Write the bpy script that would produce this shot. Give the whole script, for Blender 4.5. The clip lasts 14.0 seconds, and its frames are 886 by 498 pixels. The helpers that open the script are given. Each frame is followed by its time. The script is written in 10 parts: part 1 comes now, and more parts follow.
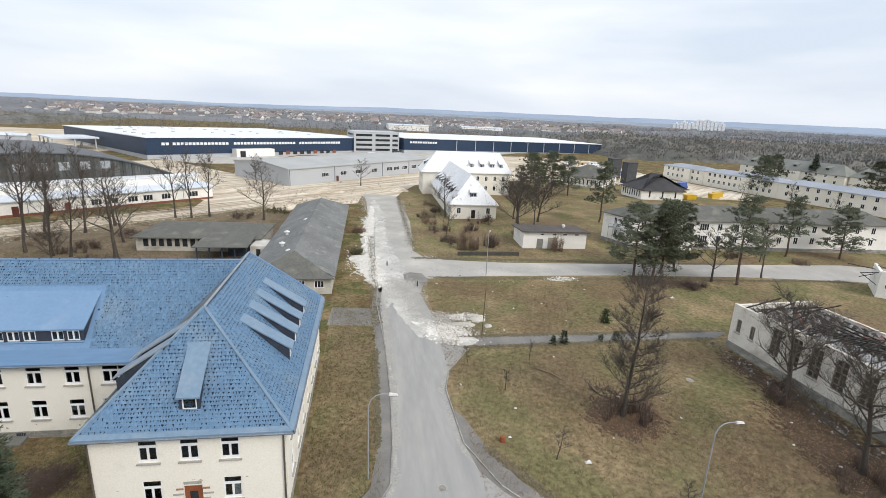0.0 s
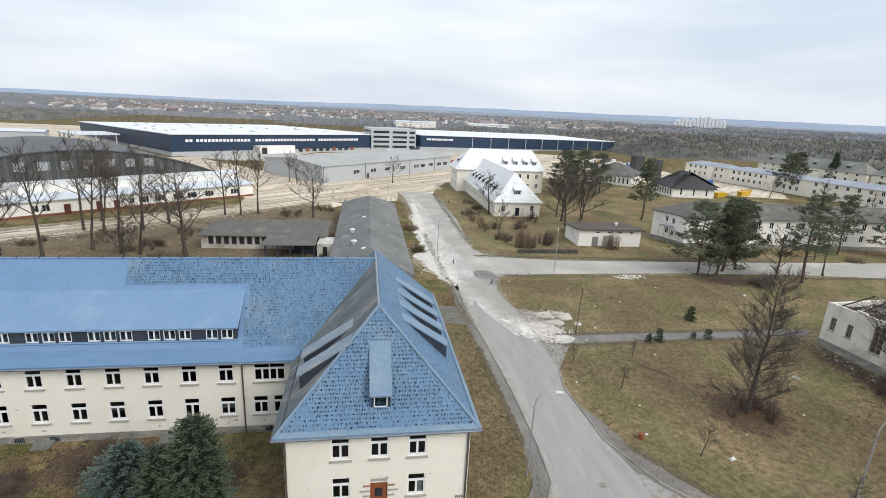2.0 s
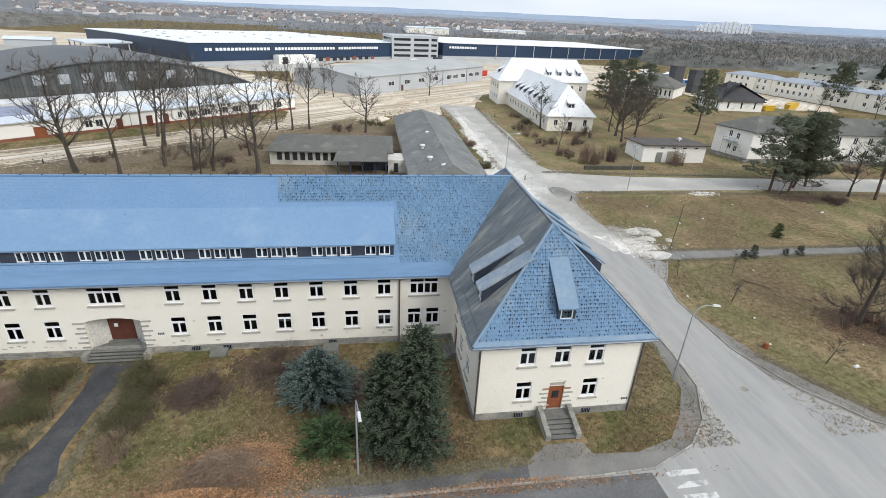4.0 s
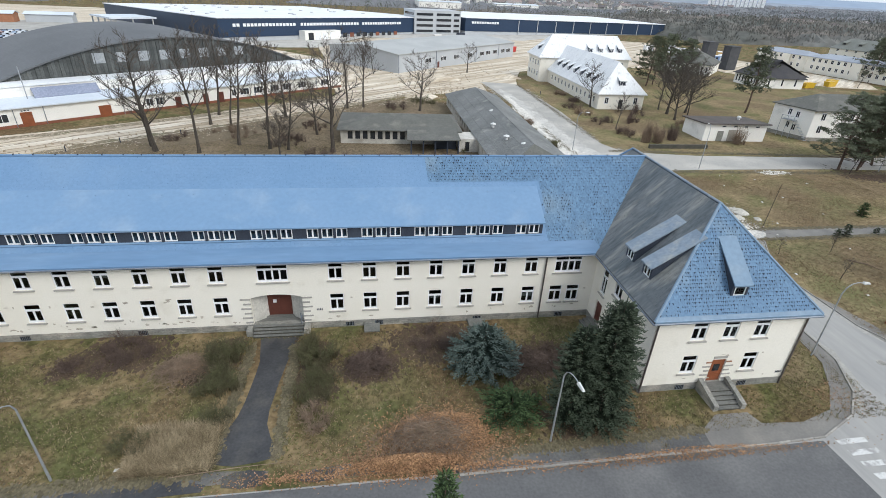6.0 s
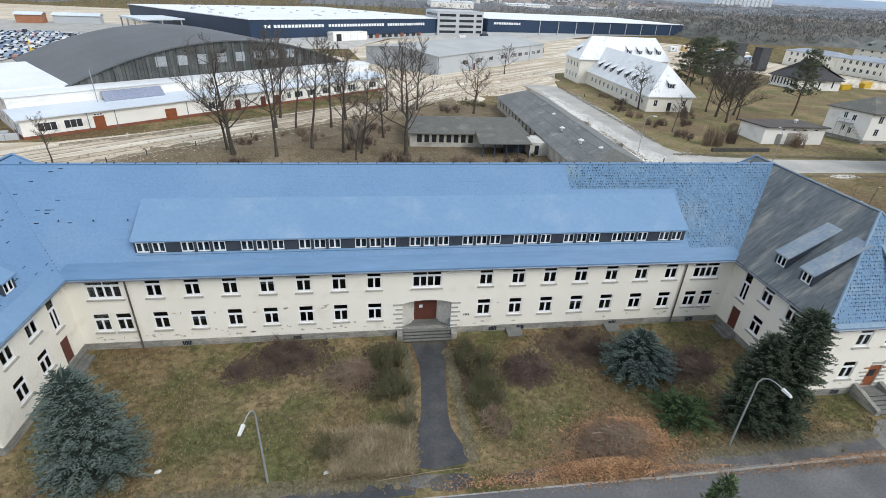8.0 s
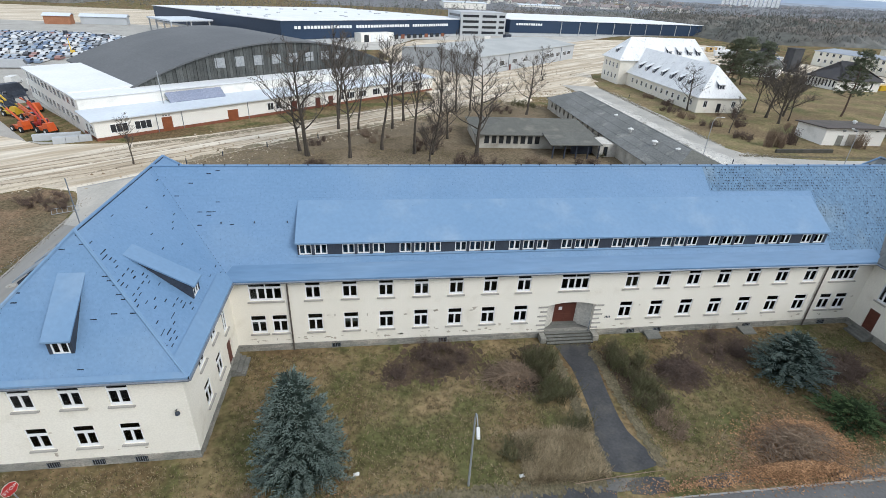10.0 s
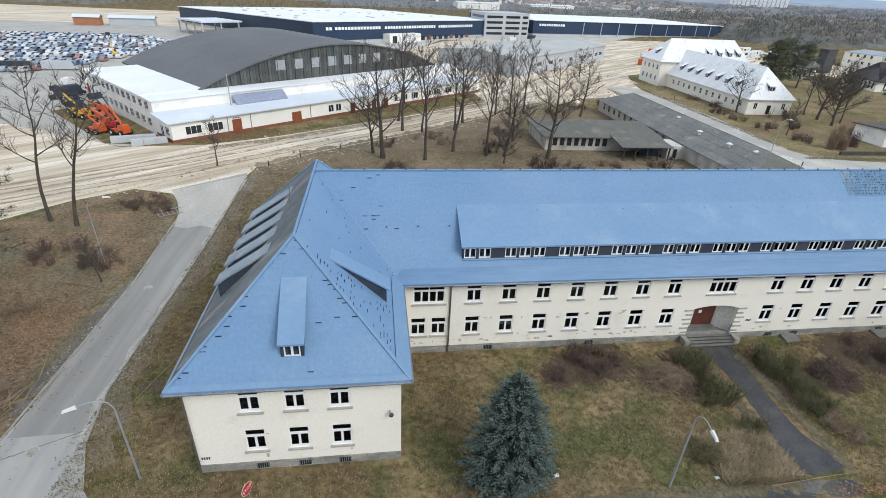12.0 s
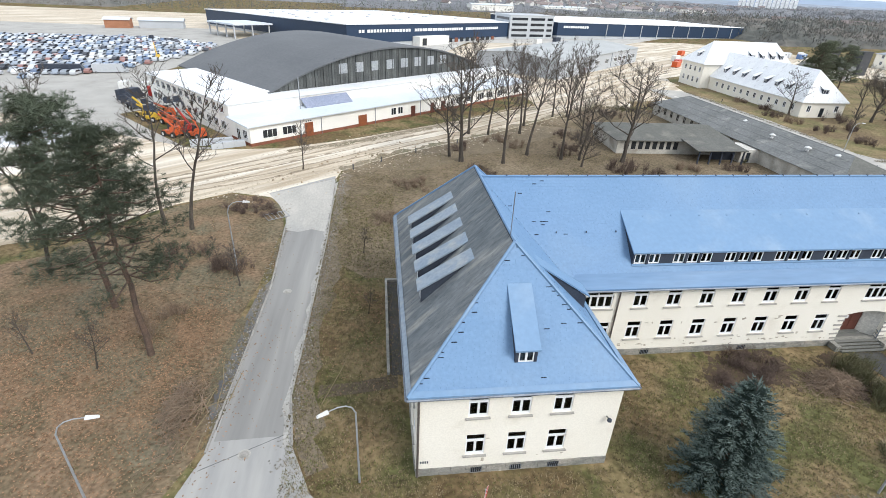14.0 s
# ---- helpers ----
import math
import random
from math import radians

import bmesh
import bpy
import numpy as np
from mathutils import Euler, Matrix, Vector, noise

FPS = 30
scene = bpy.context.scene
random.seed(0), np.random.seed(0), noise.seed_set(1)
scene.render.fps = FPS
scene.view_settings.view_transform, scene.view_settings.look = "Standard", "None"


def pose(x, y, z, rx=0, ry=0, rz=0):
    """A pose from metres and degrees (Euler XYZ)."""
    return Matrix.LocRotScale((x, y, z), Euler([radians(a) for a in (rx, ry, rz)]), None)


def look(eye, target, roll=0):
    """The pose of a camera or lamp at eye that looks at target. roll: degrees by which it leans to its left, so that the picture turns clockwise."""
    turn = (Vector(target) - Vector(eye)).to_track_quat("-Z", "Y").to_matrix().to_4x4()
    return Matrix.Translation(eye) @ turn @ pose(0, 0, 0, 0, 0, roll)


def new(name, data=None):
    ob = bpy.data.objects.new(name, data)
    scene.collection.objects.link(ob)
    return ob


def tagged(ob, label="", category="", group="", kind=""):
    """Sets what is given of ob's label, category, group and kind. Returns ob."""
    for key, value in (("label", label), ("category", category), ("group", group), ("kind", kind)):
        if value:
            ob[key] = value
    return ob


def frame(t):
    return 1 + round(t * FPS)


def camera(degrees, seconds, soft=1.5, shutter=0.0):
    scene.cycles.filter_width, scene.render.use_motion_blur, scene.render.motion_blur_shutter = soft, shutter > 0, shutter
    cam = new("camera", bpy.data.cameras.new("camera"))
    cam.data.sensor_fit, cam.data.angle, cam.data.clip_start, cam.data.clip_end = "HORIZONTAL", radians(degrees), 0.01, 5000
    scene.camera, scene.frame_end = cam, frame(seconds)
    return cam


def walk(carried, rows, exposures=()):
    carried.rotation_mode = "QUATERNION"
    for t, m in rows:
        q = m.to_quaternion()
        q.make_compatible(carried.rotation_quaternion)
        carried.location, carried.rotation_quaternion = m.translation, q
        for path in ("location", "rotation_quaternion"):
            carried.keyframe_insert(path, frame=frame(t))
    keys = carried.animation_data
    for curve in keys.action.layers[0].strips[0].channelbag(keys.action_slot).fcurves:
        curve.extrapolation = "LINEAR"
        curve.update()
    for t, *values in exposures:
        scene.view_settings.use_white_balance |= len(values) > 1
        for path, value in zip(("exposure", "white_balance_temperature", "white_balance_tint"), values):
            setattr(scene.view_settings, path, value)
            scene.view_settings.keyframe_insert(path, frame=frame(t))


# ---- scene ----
cam = camera(83.6, 14.0, 0.8)
PATH = [
    (0, (50.178, -44.061, 30.292), (51.684, -34.542, 27.624), 2.69),
    (0.5, (46.704, -43.651, 30.243), (48.225, -34.135, 27.573), 2.73),
    (1, (43.227, -43.265, 30.205), (44.761, -33.756, 27.517), 2.77),
    (1.5, (39.778, -42.813, 30.057), (41.323, -33.308, 27.363), 2.80),
    (2, (36.403, -42.316, 29.962), (37.955, -32.821, 27.234), 2.82),
    (2.5, (33.017, -41.779, 29.802), (34.560, -32.384, 26.745), 2.85),
    (3, (29.602, -41.315, 29.783), (31.124, -32.071, 26.284), 2.87),
    (3.2, (28.287, -41.151, 29.745), (29.799, -31.977, 26.065), 2.87),
    (3.7, (24.802, -40.949, 29.710), (26.287, -31.950, 25.610), 2.89),
    (4.2, (21.316, -40.747, 29.674), (22.776, -31.902, 25.243), 2.90),
    (4.7, (17.831, -40.546, 29.639), (19.272, -31.801, 25.006), 2.90),
    (5.3, (13.649, -40.303, 29.596), (15.079, -31.600, 24.883), 2.91),
    (5.5, (12.261, -40.210, 29.610), (13.690, -31.504, 24.903), 2.91),
    (6, (8.674, -40.036, 29.669), (10.097, -31.327, 24.965), 2.91),
    (6.5, (5.203, -39.646, 29.743), (6.619, -30.934, 25.042), 2.90),
    (7, (1.727, -39.328, 29.949), (3.135, -30.614, 25.250), 2.90),
    (7.5, (-1.708, -38.941, 30.064), (-0.310, -30.227, 25.361), 2.89),
    (8, (-5.123, -38.611, 30.057), (-3.736, -29.903, 25.340), 2.88),
    (9.2, (-13.109, -37.552, 29.784), (-11.750, -28.836, 25.074), 2.85),
    (10.3, (-20.430, -36.581, 29.535), (-19.101, -27.858, 24.828), 2.81),
    (10.5, (-21.777, -36.536, 29.540), (-20.453, -27.807, 24.843), 2.81),
    (11, (-25.047, -36.136, 29.566), (-23.738, -27.406, 24.867), 2.79),
    (11.5, (-28.503, -35.724, 29.495), (-27.210, -26.999, 24.785), 2.77),
    (12, (-31.975, -35.345, 29.513), (-30.697, -26.617, 24.802), 2.75),
    (12.5, (-35.597, -34.934, 29.481), (-34.334, -26.202, 24.773), 2.73),
    (13, (-39.194, -34.557, 29.538), (-37.948, -25.825, 24.826), 2.71),
    (13.5, (-42.747, -34.148, 29.517), (-41.516, -25.408, 24.816), 2.69),
    (14, (-46.205, -33.768, 29.400), (-44.989, -25.021, 24.707), 2.67),
]
walk(cam, [(t, look(eye, target, roll)) for t, eye, target, roll in PATH], exposures=[(0, 0.39, 6500, 10), (1, 0.35, 6480, 10), (2, 0.32, 6460, 9), (3.2, 0.43, 6420, 9), (5.4, 0.39, 6180, 8), (8.2, 0.33, 6130, 8), (11.2, 0.33, 6130, 8), (12.5, 0.31, 6130, 8), (13.2, 0.44, 6200, 8), (14, 0.69, 6250, 9)])

# ---- sky and sun: a high overcast with the sun behind thin cloud ----
SUN_EL, SUN_ROT = radians(40), radians(138)
world = bpy.data.worlds.new("overcast_sky")
scene.world = world
world.use_nodes = True
wn, wl = world.node_tree.nodes, world.node_tree.links
wn.clear()
w_out = wn.new("ShaderNodeOutputWorld")
sky = wn.new("ShaderNodeTexSky")
sky.sky_type, sky.sun_disc, sky.sun_elevation, sky.sun_rotation = "NISHITA", False, SUN_EL, SUN_ROT
sky.dust_density, sky.air_density = 3.0, 1.2
w_sky = wn.new("ShaderNodeBackground")
w_sky.inputs[1].default_value = 0.10
wl.new(sky.outputs[0], w_sky.inputs[0])
w_tc = wn.new("ShaderNodeTexCoord")
w_map = wn.new("ShaderNodeMapping")
w_map.inputs["Scale"].default_value = (1.3, 1.3, 7.0)
wl.new(w_tc.outputs["Generated"], w_map.inputs[0])
w_noise = wn.new("ShaderNodeTexNoise")
w_noise.inputs["Scale"].default_value, w_noise.inputs["Detail"].default_value = 1.7, 5.0
w_noise.inputs["Roughness"].default_value = 0.45
wl.new(w_map.outputs[0], w_noise.inputs[0])
w_ramp = wn.new("ShaderNodeValToRGB")
w_ramp.color_ramp.elements[0].position, w_ramp.color_ramp.elements[1].position = 0.30, 0.66
w_ramp.color_ramp.elements[0].color = (0.60, 0.67, 0.775, 1)
w_ramp.color_ramp.elements[1].color = (0.85, 0.875, 0.92, 1)
wl.new(w_noise.outputs[0], w_ramp.inputs[0])
w_cloud = wn.new("ShaderNodeBackground")
w_cloud.inputs[1].default_value = 0.99
wl.new(w_ramp.outputs[0], w_cloud.inputs[0])
w_mix = wn.new("ShaderNodeMixShader")
w_mix.inputs[0].default_value = 0.86
wl.new(w_sky.outputs[0], w_mix.inputs[1])
wl.new(w_cloud.outputs[0], w_mix.inputs[2])
wl.new(w_mix.outputs[0], w_out.inputs[0])
sun_data = bpy.data.lights.new("sun", "SUN")
sun_data.energy, sun_data.angle, sun_data.color = 1.5, radians(28), (1.0, 0.95, 0.88)
sun = new("sun", sun_data)
sun.matrix_world = look((math.sin(SUN_ROT) * math.cos(SUN_EL) * 300, math.cos(SUN_ROT) * math.cos(SUN_EL) * 300, math.sin(SUN_EL) * 300), (0, 0, 0))

R = random.Random(11)
GZ = -0.25  # height of the ground


# ---- mesh building ----
class MB:
    """Collects vertices and faces; m is a matrix laid over what is added next."""

    def __init__(self):
        self.v, self.f, self.m = [], [], None

    def add(self, pts, faces):
        o = len(self.v)
        if self.m is not None:
            pts = [self.m @ Vector(p) for p in pts]
        self.v.extend(tuple(p) for p in pts)
        self.f.extend(tuple(o + i for i in f) for f in faces)
        return self

    def box(self, x0, y0, z0, x1, y1, z1):
        return self.hexa([(x0, y0, z0), (x1, y0, z0), (x1, y1, z0), (x0, y1, z0), (x0, y0, z1), (x1, y0, z1), (x1, y1, z1), (x0, y1, z1)])

    def hexa(self, p):
        return self.add(p, [(0, 3, 2, 1), (4, 5, 6, 7), (0, 1, 5, 4), (1, 2, 6, 5), (2, 3, 7, 6), (3, 0, 4, 7)])

    def poly(self, pts):
        return self.add(pts, [tuple(range(len(pts)))])

    def prism(self, xy, z0, z1):
        n = len(xy)
        pts = [(x, y, z0) for x, y in xy] + [(x, y, z1) for x, y in xy]
        return self.add(pts, [tuple(range(n - 1, -1, -1)), tuple(range(n, 2 * n))] + [(i, (i + 1) % n, n + (i + 1) % n, n + i) for i in range(n)])

    def slab(self, pts, thick):
        """A flat polygon given by its upper side, thickened straight down."""
        n = len(pts)
        low = [(x, y, z - thick) for x, y, z in pts]
        return self.add(list(pts) + low, [tuple(range(n)), tuple(range(2 * n - 1, n - 1, -1))] + [(i, n + i, n + (i + 1) % n, (i + 1) % n) for i in range(n)])

    def tube(self, pts, radii, n=5, cap=True):
        pts = [Vector(p) for p in pts]
        o, rows = [], []
        side = None
        for i, p in enumerate(pts):
            d = (pts[min(i + 1, len(pts) - 1)] - pts[max(i - 1, 0)]).normalized()
            if side is None:
                side = d.orthogonal().normalized()
            side = (side - d * side.dot(d))
            side = side.normalized() if side.length > 1e-6 else d.orthogonal().normalized()
            other = d.cross(side)
            r = radii[i] if hasattr(radii, "__len__") else radii
            rows.append([p + r * (math.cos(a) * side + math.sin(a) * other) for a in (2 * math.pi * k / n for k in range(n))])
        faces = [(i * n + k, i * n + (k + 1) % n, (i + 1) * n + (k + 1) % n, (i + 1) * n + k) for i in range(len(rows) - 1) for k in range(n)]
        if cap:
            faces += [tuple(range(n - 1, -1, -1)), tuple(range((len(rows) - 1) * n, len(rows) * n))]
        return self.add([q for row in rows for q in row], faces)

    def lathe(self, profile, n=12, at=(0, 0, 0)):
        pts = [(at[0] + r * math.cos(2 * math.pi * k / n), at[1] + r * math.sin(2 * math.pi * k / n), at[2] + z) for r, z in profile for k in range(n)]
        faces = [(i * n + k, i * n + (k + 1) % n, (i + 1) * n + (k + 1) % n, (i + 1) * n + k) for i in range(len(profile) - 1) for k in range(n)]
        faces += [tuple(range(n - 1, -1, -1)), tuple(range((len(profile) - 1) * n, len(profile) * n))]
        return self.add(pts, faces)

    def lattice(self, xs, zs, is_open, y0, y1):
        """One closed bar frame: the grid of xs and zs, solid from y0 to y1, with the cells open for which is_open(i, j) is true."""
        nx, nz = len(xs), len(zs)
        pts = [(x, y, z) for y in (y0, y1) for z in zs for x in xs]
        full = {(i, j) for i in range(nx - 1) for j in range(nz - 1) if not is_open(i, j)}
        a = lambda i, j, k: k * nx * nz + j * nx + i
        faces = []
        for i, j in full:
            faces += [(a(i, j, 0), a(i + 1, j, 0), a(i + 1, j + 1, 0), a(i, j + 1, 0)), (a(i, j, 1), a(i, j + 1, 1), a(i + 1, j + 1, 1), a(i + 1, j, 1))]
            for di, dj, p, q in ((0, -1, (i, j), (i + 1, j)), (1, 0, (i + 1, j), (i + 1, j + 1)), (0, 1, (i + 1, j + 1), (i, j + 1)), (-1, 0, (i, j + 1), (i, j))):
                if (i + di, j + dj) not in full:
                    faces.append((a(*p, 0), a(*p, 1), a(*q, 1), a(*q, 0)))
        used = sorted({v for f in faces for v in f})
        spot = {v: k for k, v in enumerate(used)}
        return self.add([pts[v] for v in used], [tuple(spot[v] for v in f) for f in faces])

    def mesh(self, name, *mats):
        me = bpy.data.meshes.new(name)
        me.from_pydata(self.v, [], self.f)
        me.update()
        for m in mats:
            me.materials.append(m)
        return me


def part(name, mb, material, parent=None, label="", at=None):
    """Links a mesh as one object, under a thing or a part."""
    me = mb if isinstance(mb, bpy.types.Mesh) else mb.mesh(name, material)
    ob = new(name, me)
    if parent is not None:
        ob.parent = parent
    if at is not None:
        ob.matrix_basis = at
    return tagged(ob, label)


def thing(name, label, category, at=None, group="", kind=""):
    ob = new(name)
    ob.empty_display_size = 0.5
    if at is not None:
        ob.matrix_basis = at
    return tagged(ob, label, category, group, kind)


def solid(name, mb, material, label, category, group="", kind="", at=None):
    return tagged(part(name, mb, material, None, "", at), label, category, group, kind)


# ---- materials ----
def node_mat(name):
    m = bpy.data.materials.new(name)
    m.use_nodes = True
    return m, m.node_tree.nodes, m.node_tree.links, m.node_tree.nodes["Principled BSDF"]


def surface(name, a, b, s1=0.3, s2=6.0, c=None, s3=0.05, lo=0.35, hi=0.65, clo=0.5, chi=0.7, grain=0.25, rough=0.85, bump=0.25, metal=0.0, island=0.0, per_object=0.0, spec=0.3, stretch=(1, 1, 1), turn=0.0):
    """Two colours mixed by a coarse noise, a third laid over by a larger one, fine grain, and relief."""
    m, n, l, p = node_mat(name)
    tc = n.new("ShaderNodeTexCoord")
    mp = n.new("ShaderNodeMapping")
    mp.inputs["Scale"].default_value = stretch
    tm = n.new("ShaderNodeMapping")
    tm.inputs["Rotation"].default_value = (0, 0, -radians(turn))
    l.new(tc.outputs["Object"], tm.inputs[0])
    l.new(tm.outputs[0], mp.inputs[0])

    def noise_at(scale, detail=6.0):
        k = n.new("ShaderNodeTexNoise")
        k.inputs["Scale"].default_value, k.inputs["Detail"].default_value = scale, detail
        l.new(mp.outputs[0], k.inputs[0])
        return k.outputs[0]

    def span(value, x0, x1, y0=0.0, y1=1.0):
        k = n.new("ShaderNodeMapRange")
        k.inputs[1].default_value, k.inputs[2].default_value, k.inputs[3].default_value, k.inputs[4].default_value = x0, x1, y0, y1
        l.new(value, k.inputs[0])
        return k.outputs[0]

    def mix(f, x, y, mode="MIX"):
        k = n.new("ShaderNodeMix")
        k.data_type, k.blend_type = "RGBA", mode
        for s, v in ((k.inputs[0], f), (k.inputs[6], x), (k.inputs[7], y)):
            if isinstance(v, bpy.types.NodeSocket):
                l.new(v, s)
            elif isinstance(v, tuple):
                s.default_value = (*v, 1)
            else:
                s.default_value = v
        return k.outputs[2]

    col = mix(span(noise_at(s1), lo, hi), a, b)
    if c is not None:
        col = mix(span(noise_at(s3), clo, chi), col, c)
    fine = noise_at(s2, 8.0)
    col = mix(1.0, col, span(fine, 0.25, 0.75, 1 - grain, 1 + grain), "MULTIPLY")
    if island:
        g = n.new("ShaderNodeNewGeometry")
        col = mix(1.0, col, span(g.outputs["Random Per Island"], 0, 1, 1 - island, 1 + island), "MULTIPLY")
    if per_object:
        g = n.new("ShaderNodeObjectInfo")
        col = mix(1.0, col, span(g.outputs["Random"], 0, 1, 1 - per_object, 1 + per_object), "MULTIPLY")
    l.new(col, p.inputs["Base Color"])
    p.inputs["Roughness"].default_value, p.inputs["Metallic"].default_value = rough, metal
    p.inputs["Specular IOR Level"].default_value = spec
    if bump:
        k = n.new("ShaderNodeBump")
        k.inputs["Strength"].default_value, k.inputs["Distance"].default_value = bump, 0.05
        l.new(fine, k.inputs["Height"])
        l.new(k.outputs[0], p.inputs["Normal"])
    return m


def glass_mat(name, tint=(0.55, 0.6, 0.62)):
    m, n, l, p = node_mat(name)
    n.remove(p)
    out = n["Material Output"]
    gl, tr, mx, fr = n.new("ShaderNodeBsdfGlossy"), n.new("ShaderNodeBsdfTransparent"), n.new("ShaderNodeMixShader"), n.new("ShaderNodeFresnel")
    gl.inputs["Roughness"].default_value = 0.03
    tr.inputs[0].default_value = (*tint, 1)
    fr.inputs[0].default_value = 1.45
    l.new(fr.outputs[0], mx.inputs[0])
    l.new(tr.outputs[0], mx.inputs[1])
    l.new(gl.outputs[0], mx.inputs[2])
    l.new(mx.outputs[0], out.inputs[0])
    return m


PLASTER = surface("cream_plaster", (0.83, 0.795, 0.71), (0.80, 0.762, 0.672), 0.25, 9, c=(0.70, 0.655, 0.56), s3=0.55, clo=0.60, chi=0.80, grain=0.07, rough=0.9, bump=0.15)
STONE = surface("plinth_stone", (0.30, 0.29, 0.26), (0.20, 0.20, 0.18), 1.2, 7, c=(0.40, 0.37, 0.32), s3=0.5, grain=0.35, bump=0.5, stretch=(1, 1, 2.5))
WHITE_FRAME = surface("white_paint", (0.84, 0.85, 0.86), (0.78, 0.79, 0.80), 1.0, 20, grain=0.08, rough=0.5, bump=0.05)
BLIND = surface("greyed_blind", (0.42, 0.42, 0.40), (0.36, 0.36, 0.34), 1.0, 12, grain=0.1)
SILL = surface("concrete_sill", (0.42, 0.40, 0.36), (0.33, 0.32, 0.29), 1.0, 14, grain=0.2)
GLASS = glass_mat("window_glass")
BLUE = surface("blue_roof_tile", (0.148, 0.258, 0.415), (0.162, 0.272, 0.43), 0.2, 5, c=(0.19, 0.295, 0.435), s3=0.12, grain=0.08, rough=0.55, bump=0.08, island=0.014)
BLUE_WORN = surface("worn_blue_roof_tile", (0.128, 0.224, 0.345), (0.112, 0.2, 0.315), 0.35, 5, c=(0.165, 0.245, 0.33), s3=0.25, grain=0.16, rough=0.6, bump=0.2, island=0.13)
GREY_TILE = surface("weathered_grey_roof_tile", (0.125, 0.142, 0.152), (0.19, 0.202, 0.205), 0.5, 4, c=(0.285, 0.285, 0.262), s3=0.9, clo=0.53, chi=0.68, grain=0.25, rough=0.85, bump=0.2, island=0.06, stretch=(0.22, 1, 0.22))
BLUE_METAL = surface("blue_sheet_metal", (0.165, 0.275, 0.425), (0.18, 0.29, 0.44), 0.25, 3, c=(0.225, 0.325, 0.455), s3=0.3, clo=0.55, chi=0.75, grain=0.06, rough=0.45, bump=0.04)
EAVE_METAL = surface("streaked_blue_eave_metal", (0.125, 0.225, 0.37), (0.15, 0.252, 0.40), 0.6, 3, c=(0.185, 0.285, 0.42), s3=0.5, clo=0.55, chi=0.75, grain=0.10, rough=0.5, bump=0.06, stretch=(0.15, 1, 1))
WORN_METAL = surface("dull_blue_sheet_metal", (0.17, 0.255, 0.35), (0.19, 0.275, 0.37), 0.3, 3, c=(0.225, 0.30, 0.38), s3=0.4, grain=0.1, rough=0.5, bump=0.05)
PALE_METAL = surface("weathered_blue_grey_metal", (0.22, 0.275, 0.335), (0.28, 0.325, 0.37), 0.5, 4, c=(0.34, 0.36, 0.365), s3=0.9, grain=0.15, rough=0.6, bump=0.08)
UNDERLAY = surface("dark_roof_underlay", (0.010, 0.018, 0.032), (0.016, 0.026, 0.042), 0.6, 5)
CLADDING = surface("dark_dormer_cladding", (0.035, 0.042, 0.06), (0.05, 0.06, 0.08), 0.8, 8, grain=0.2, rough=0.6)
DOWNPIPE = surface("brown_rusted_downpipe", (0.115, 0.10, 0.09), (0.085, 0.07, 0.06), 0.8, 10, rough=0.6)
GUTTER = surface("grey_zinc", (0.22, 0.25, 0.29), (0.16, 0.18, 0.21), 0.8, 10, rough=0.5, metal=0.3)
BROWN_DOOR = surface("brown_door_paint", (0.13, 0.045, 0.03), (0.10, 0.035, 0.025), 1.0, 12, rough=0.55, bump=0.1)
ORANGE_DOOR = surface("orange_brown_door_paint", (0.27, 0.088, 0.038), (0.22, 0.072, 0.032), 1.0, 12, rough=0.5, bump=0.1)
# dark tone: painted shade on step risers, own colour of the low street wall
RISER = surface("riser_shade_and_dark_wall", (0.06, 0.06, 0.05), (0.085, 0.08, 0.068), 1.0, 8)
DARK_PANEL = surface("dark_grey_panel", (0.062, 0.064, 0.07), (0.08, 0.082, 0.088), 0.5, 4, grain=0.12)
STEP = surface("worn_concrete_step", (0.20, 0.198, 0.18), (0.14, 0.142, 0.13), 0.7, 8, grain=0.25, bump=0.3)
DARK_INSIDE = surface("dim_room_lining", (0.16, 0.15, 0.13), (0.12, 0.11, 0.10), 0.4, 6)

GRASS = surface("rough_winter_grass", (0.225, 0.168, 0.092), (0.108, 0.108, 0.046), 0.22, 2.2, c=(0.15, 0.106, 0.058), s3=0.09, lo=0.42, hi=0.58, clo=0.48, chi=0.6, grain=0.5, bump=0.8, rough=1.0, spec=0.05)
ASPHALT = surface("old_asphalt", (0.305, 0.302, 0.292), (0.375, 0.366, 0.346), 0.75, 3, c=(0.40, 0.388, 0.362), s3=0.5, lo=0.30, hi=0.72, clo=0.50, chi=0.78, grain=0.03, bump=0.04, rough=0.85, stretch=(1, 0.16, 1))
DARK_ASPHALT = surface("damp_dark_asphalt", (0.185, 0.177, 0.165), (0.23, 0.22, 0.203), 0.4, 5, c=(0.265, 0.25, 0.222), s3=0.3, grain=0.1, bump=0.12)
WORN_PAVING = surface("dark_worn_paving", (0.10, 0.10, 0.10), (0.14, 0.137, 0.132), 0.4, 5, c=(0.19, 0.172, 0.145), s3=0.35, grain=0.22, bump=0.25)
CONCRETE_ROAD = surface("dusty_concrete_road", (0.46, 0.44, 0.40), (0.54, 0.52, 0.48), 0.12, 4, c=(0.38, 0.36, 0.33), s3=0.2, grain=0.14, bump=0.2)
SAND = surface("trampled_sand", (0.60, 0.52, 0.405), (0.42, 0.345, 0.25), 0.42, 2.5, c=(0.69, 0.625, 0.52), s3=0.3, lo=0.38, hi=0.60, clo=0.5, chi=0.62, grain=0.2, bump=0.5, rough=0.95, stretch=(0.07, 1, 1), turn=39.6)
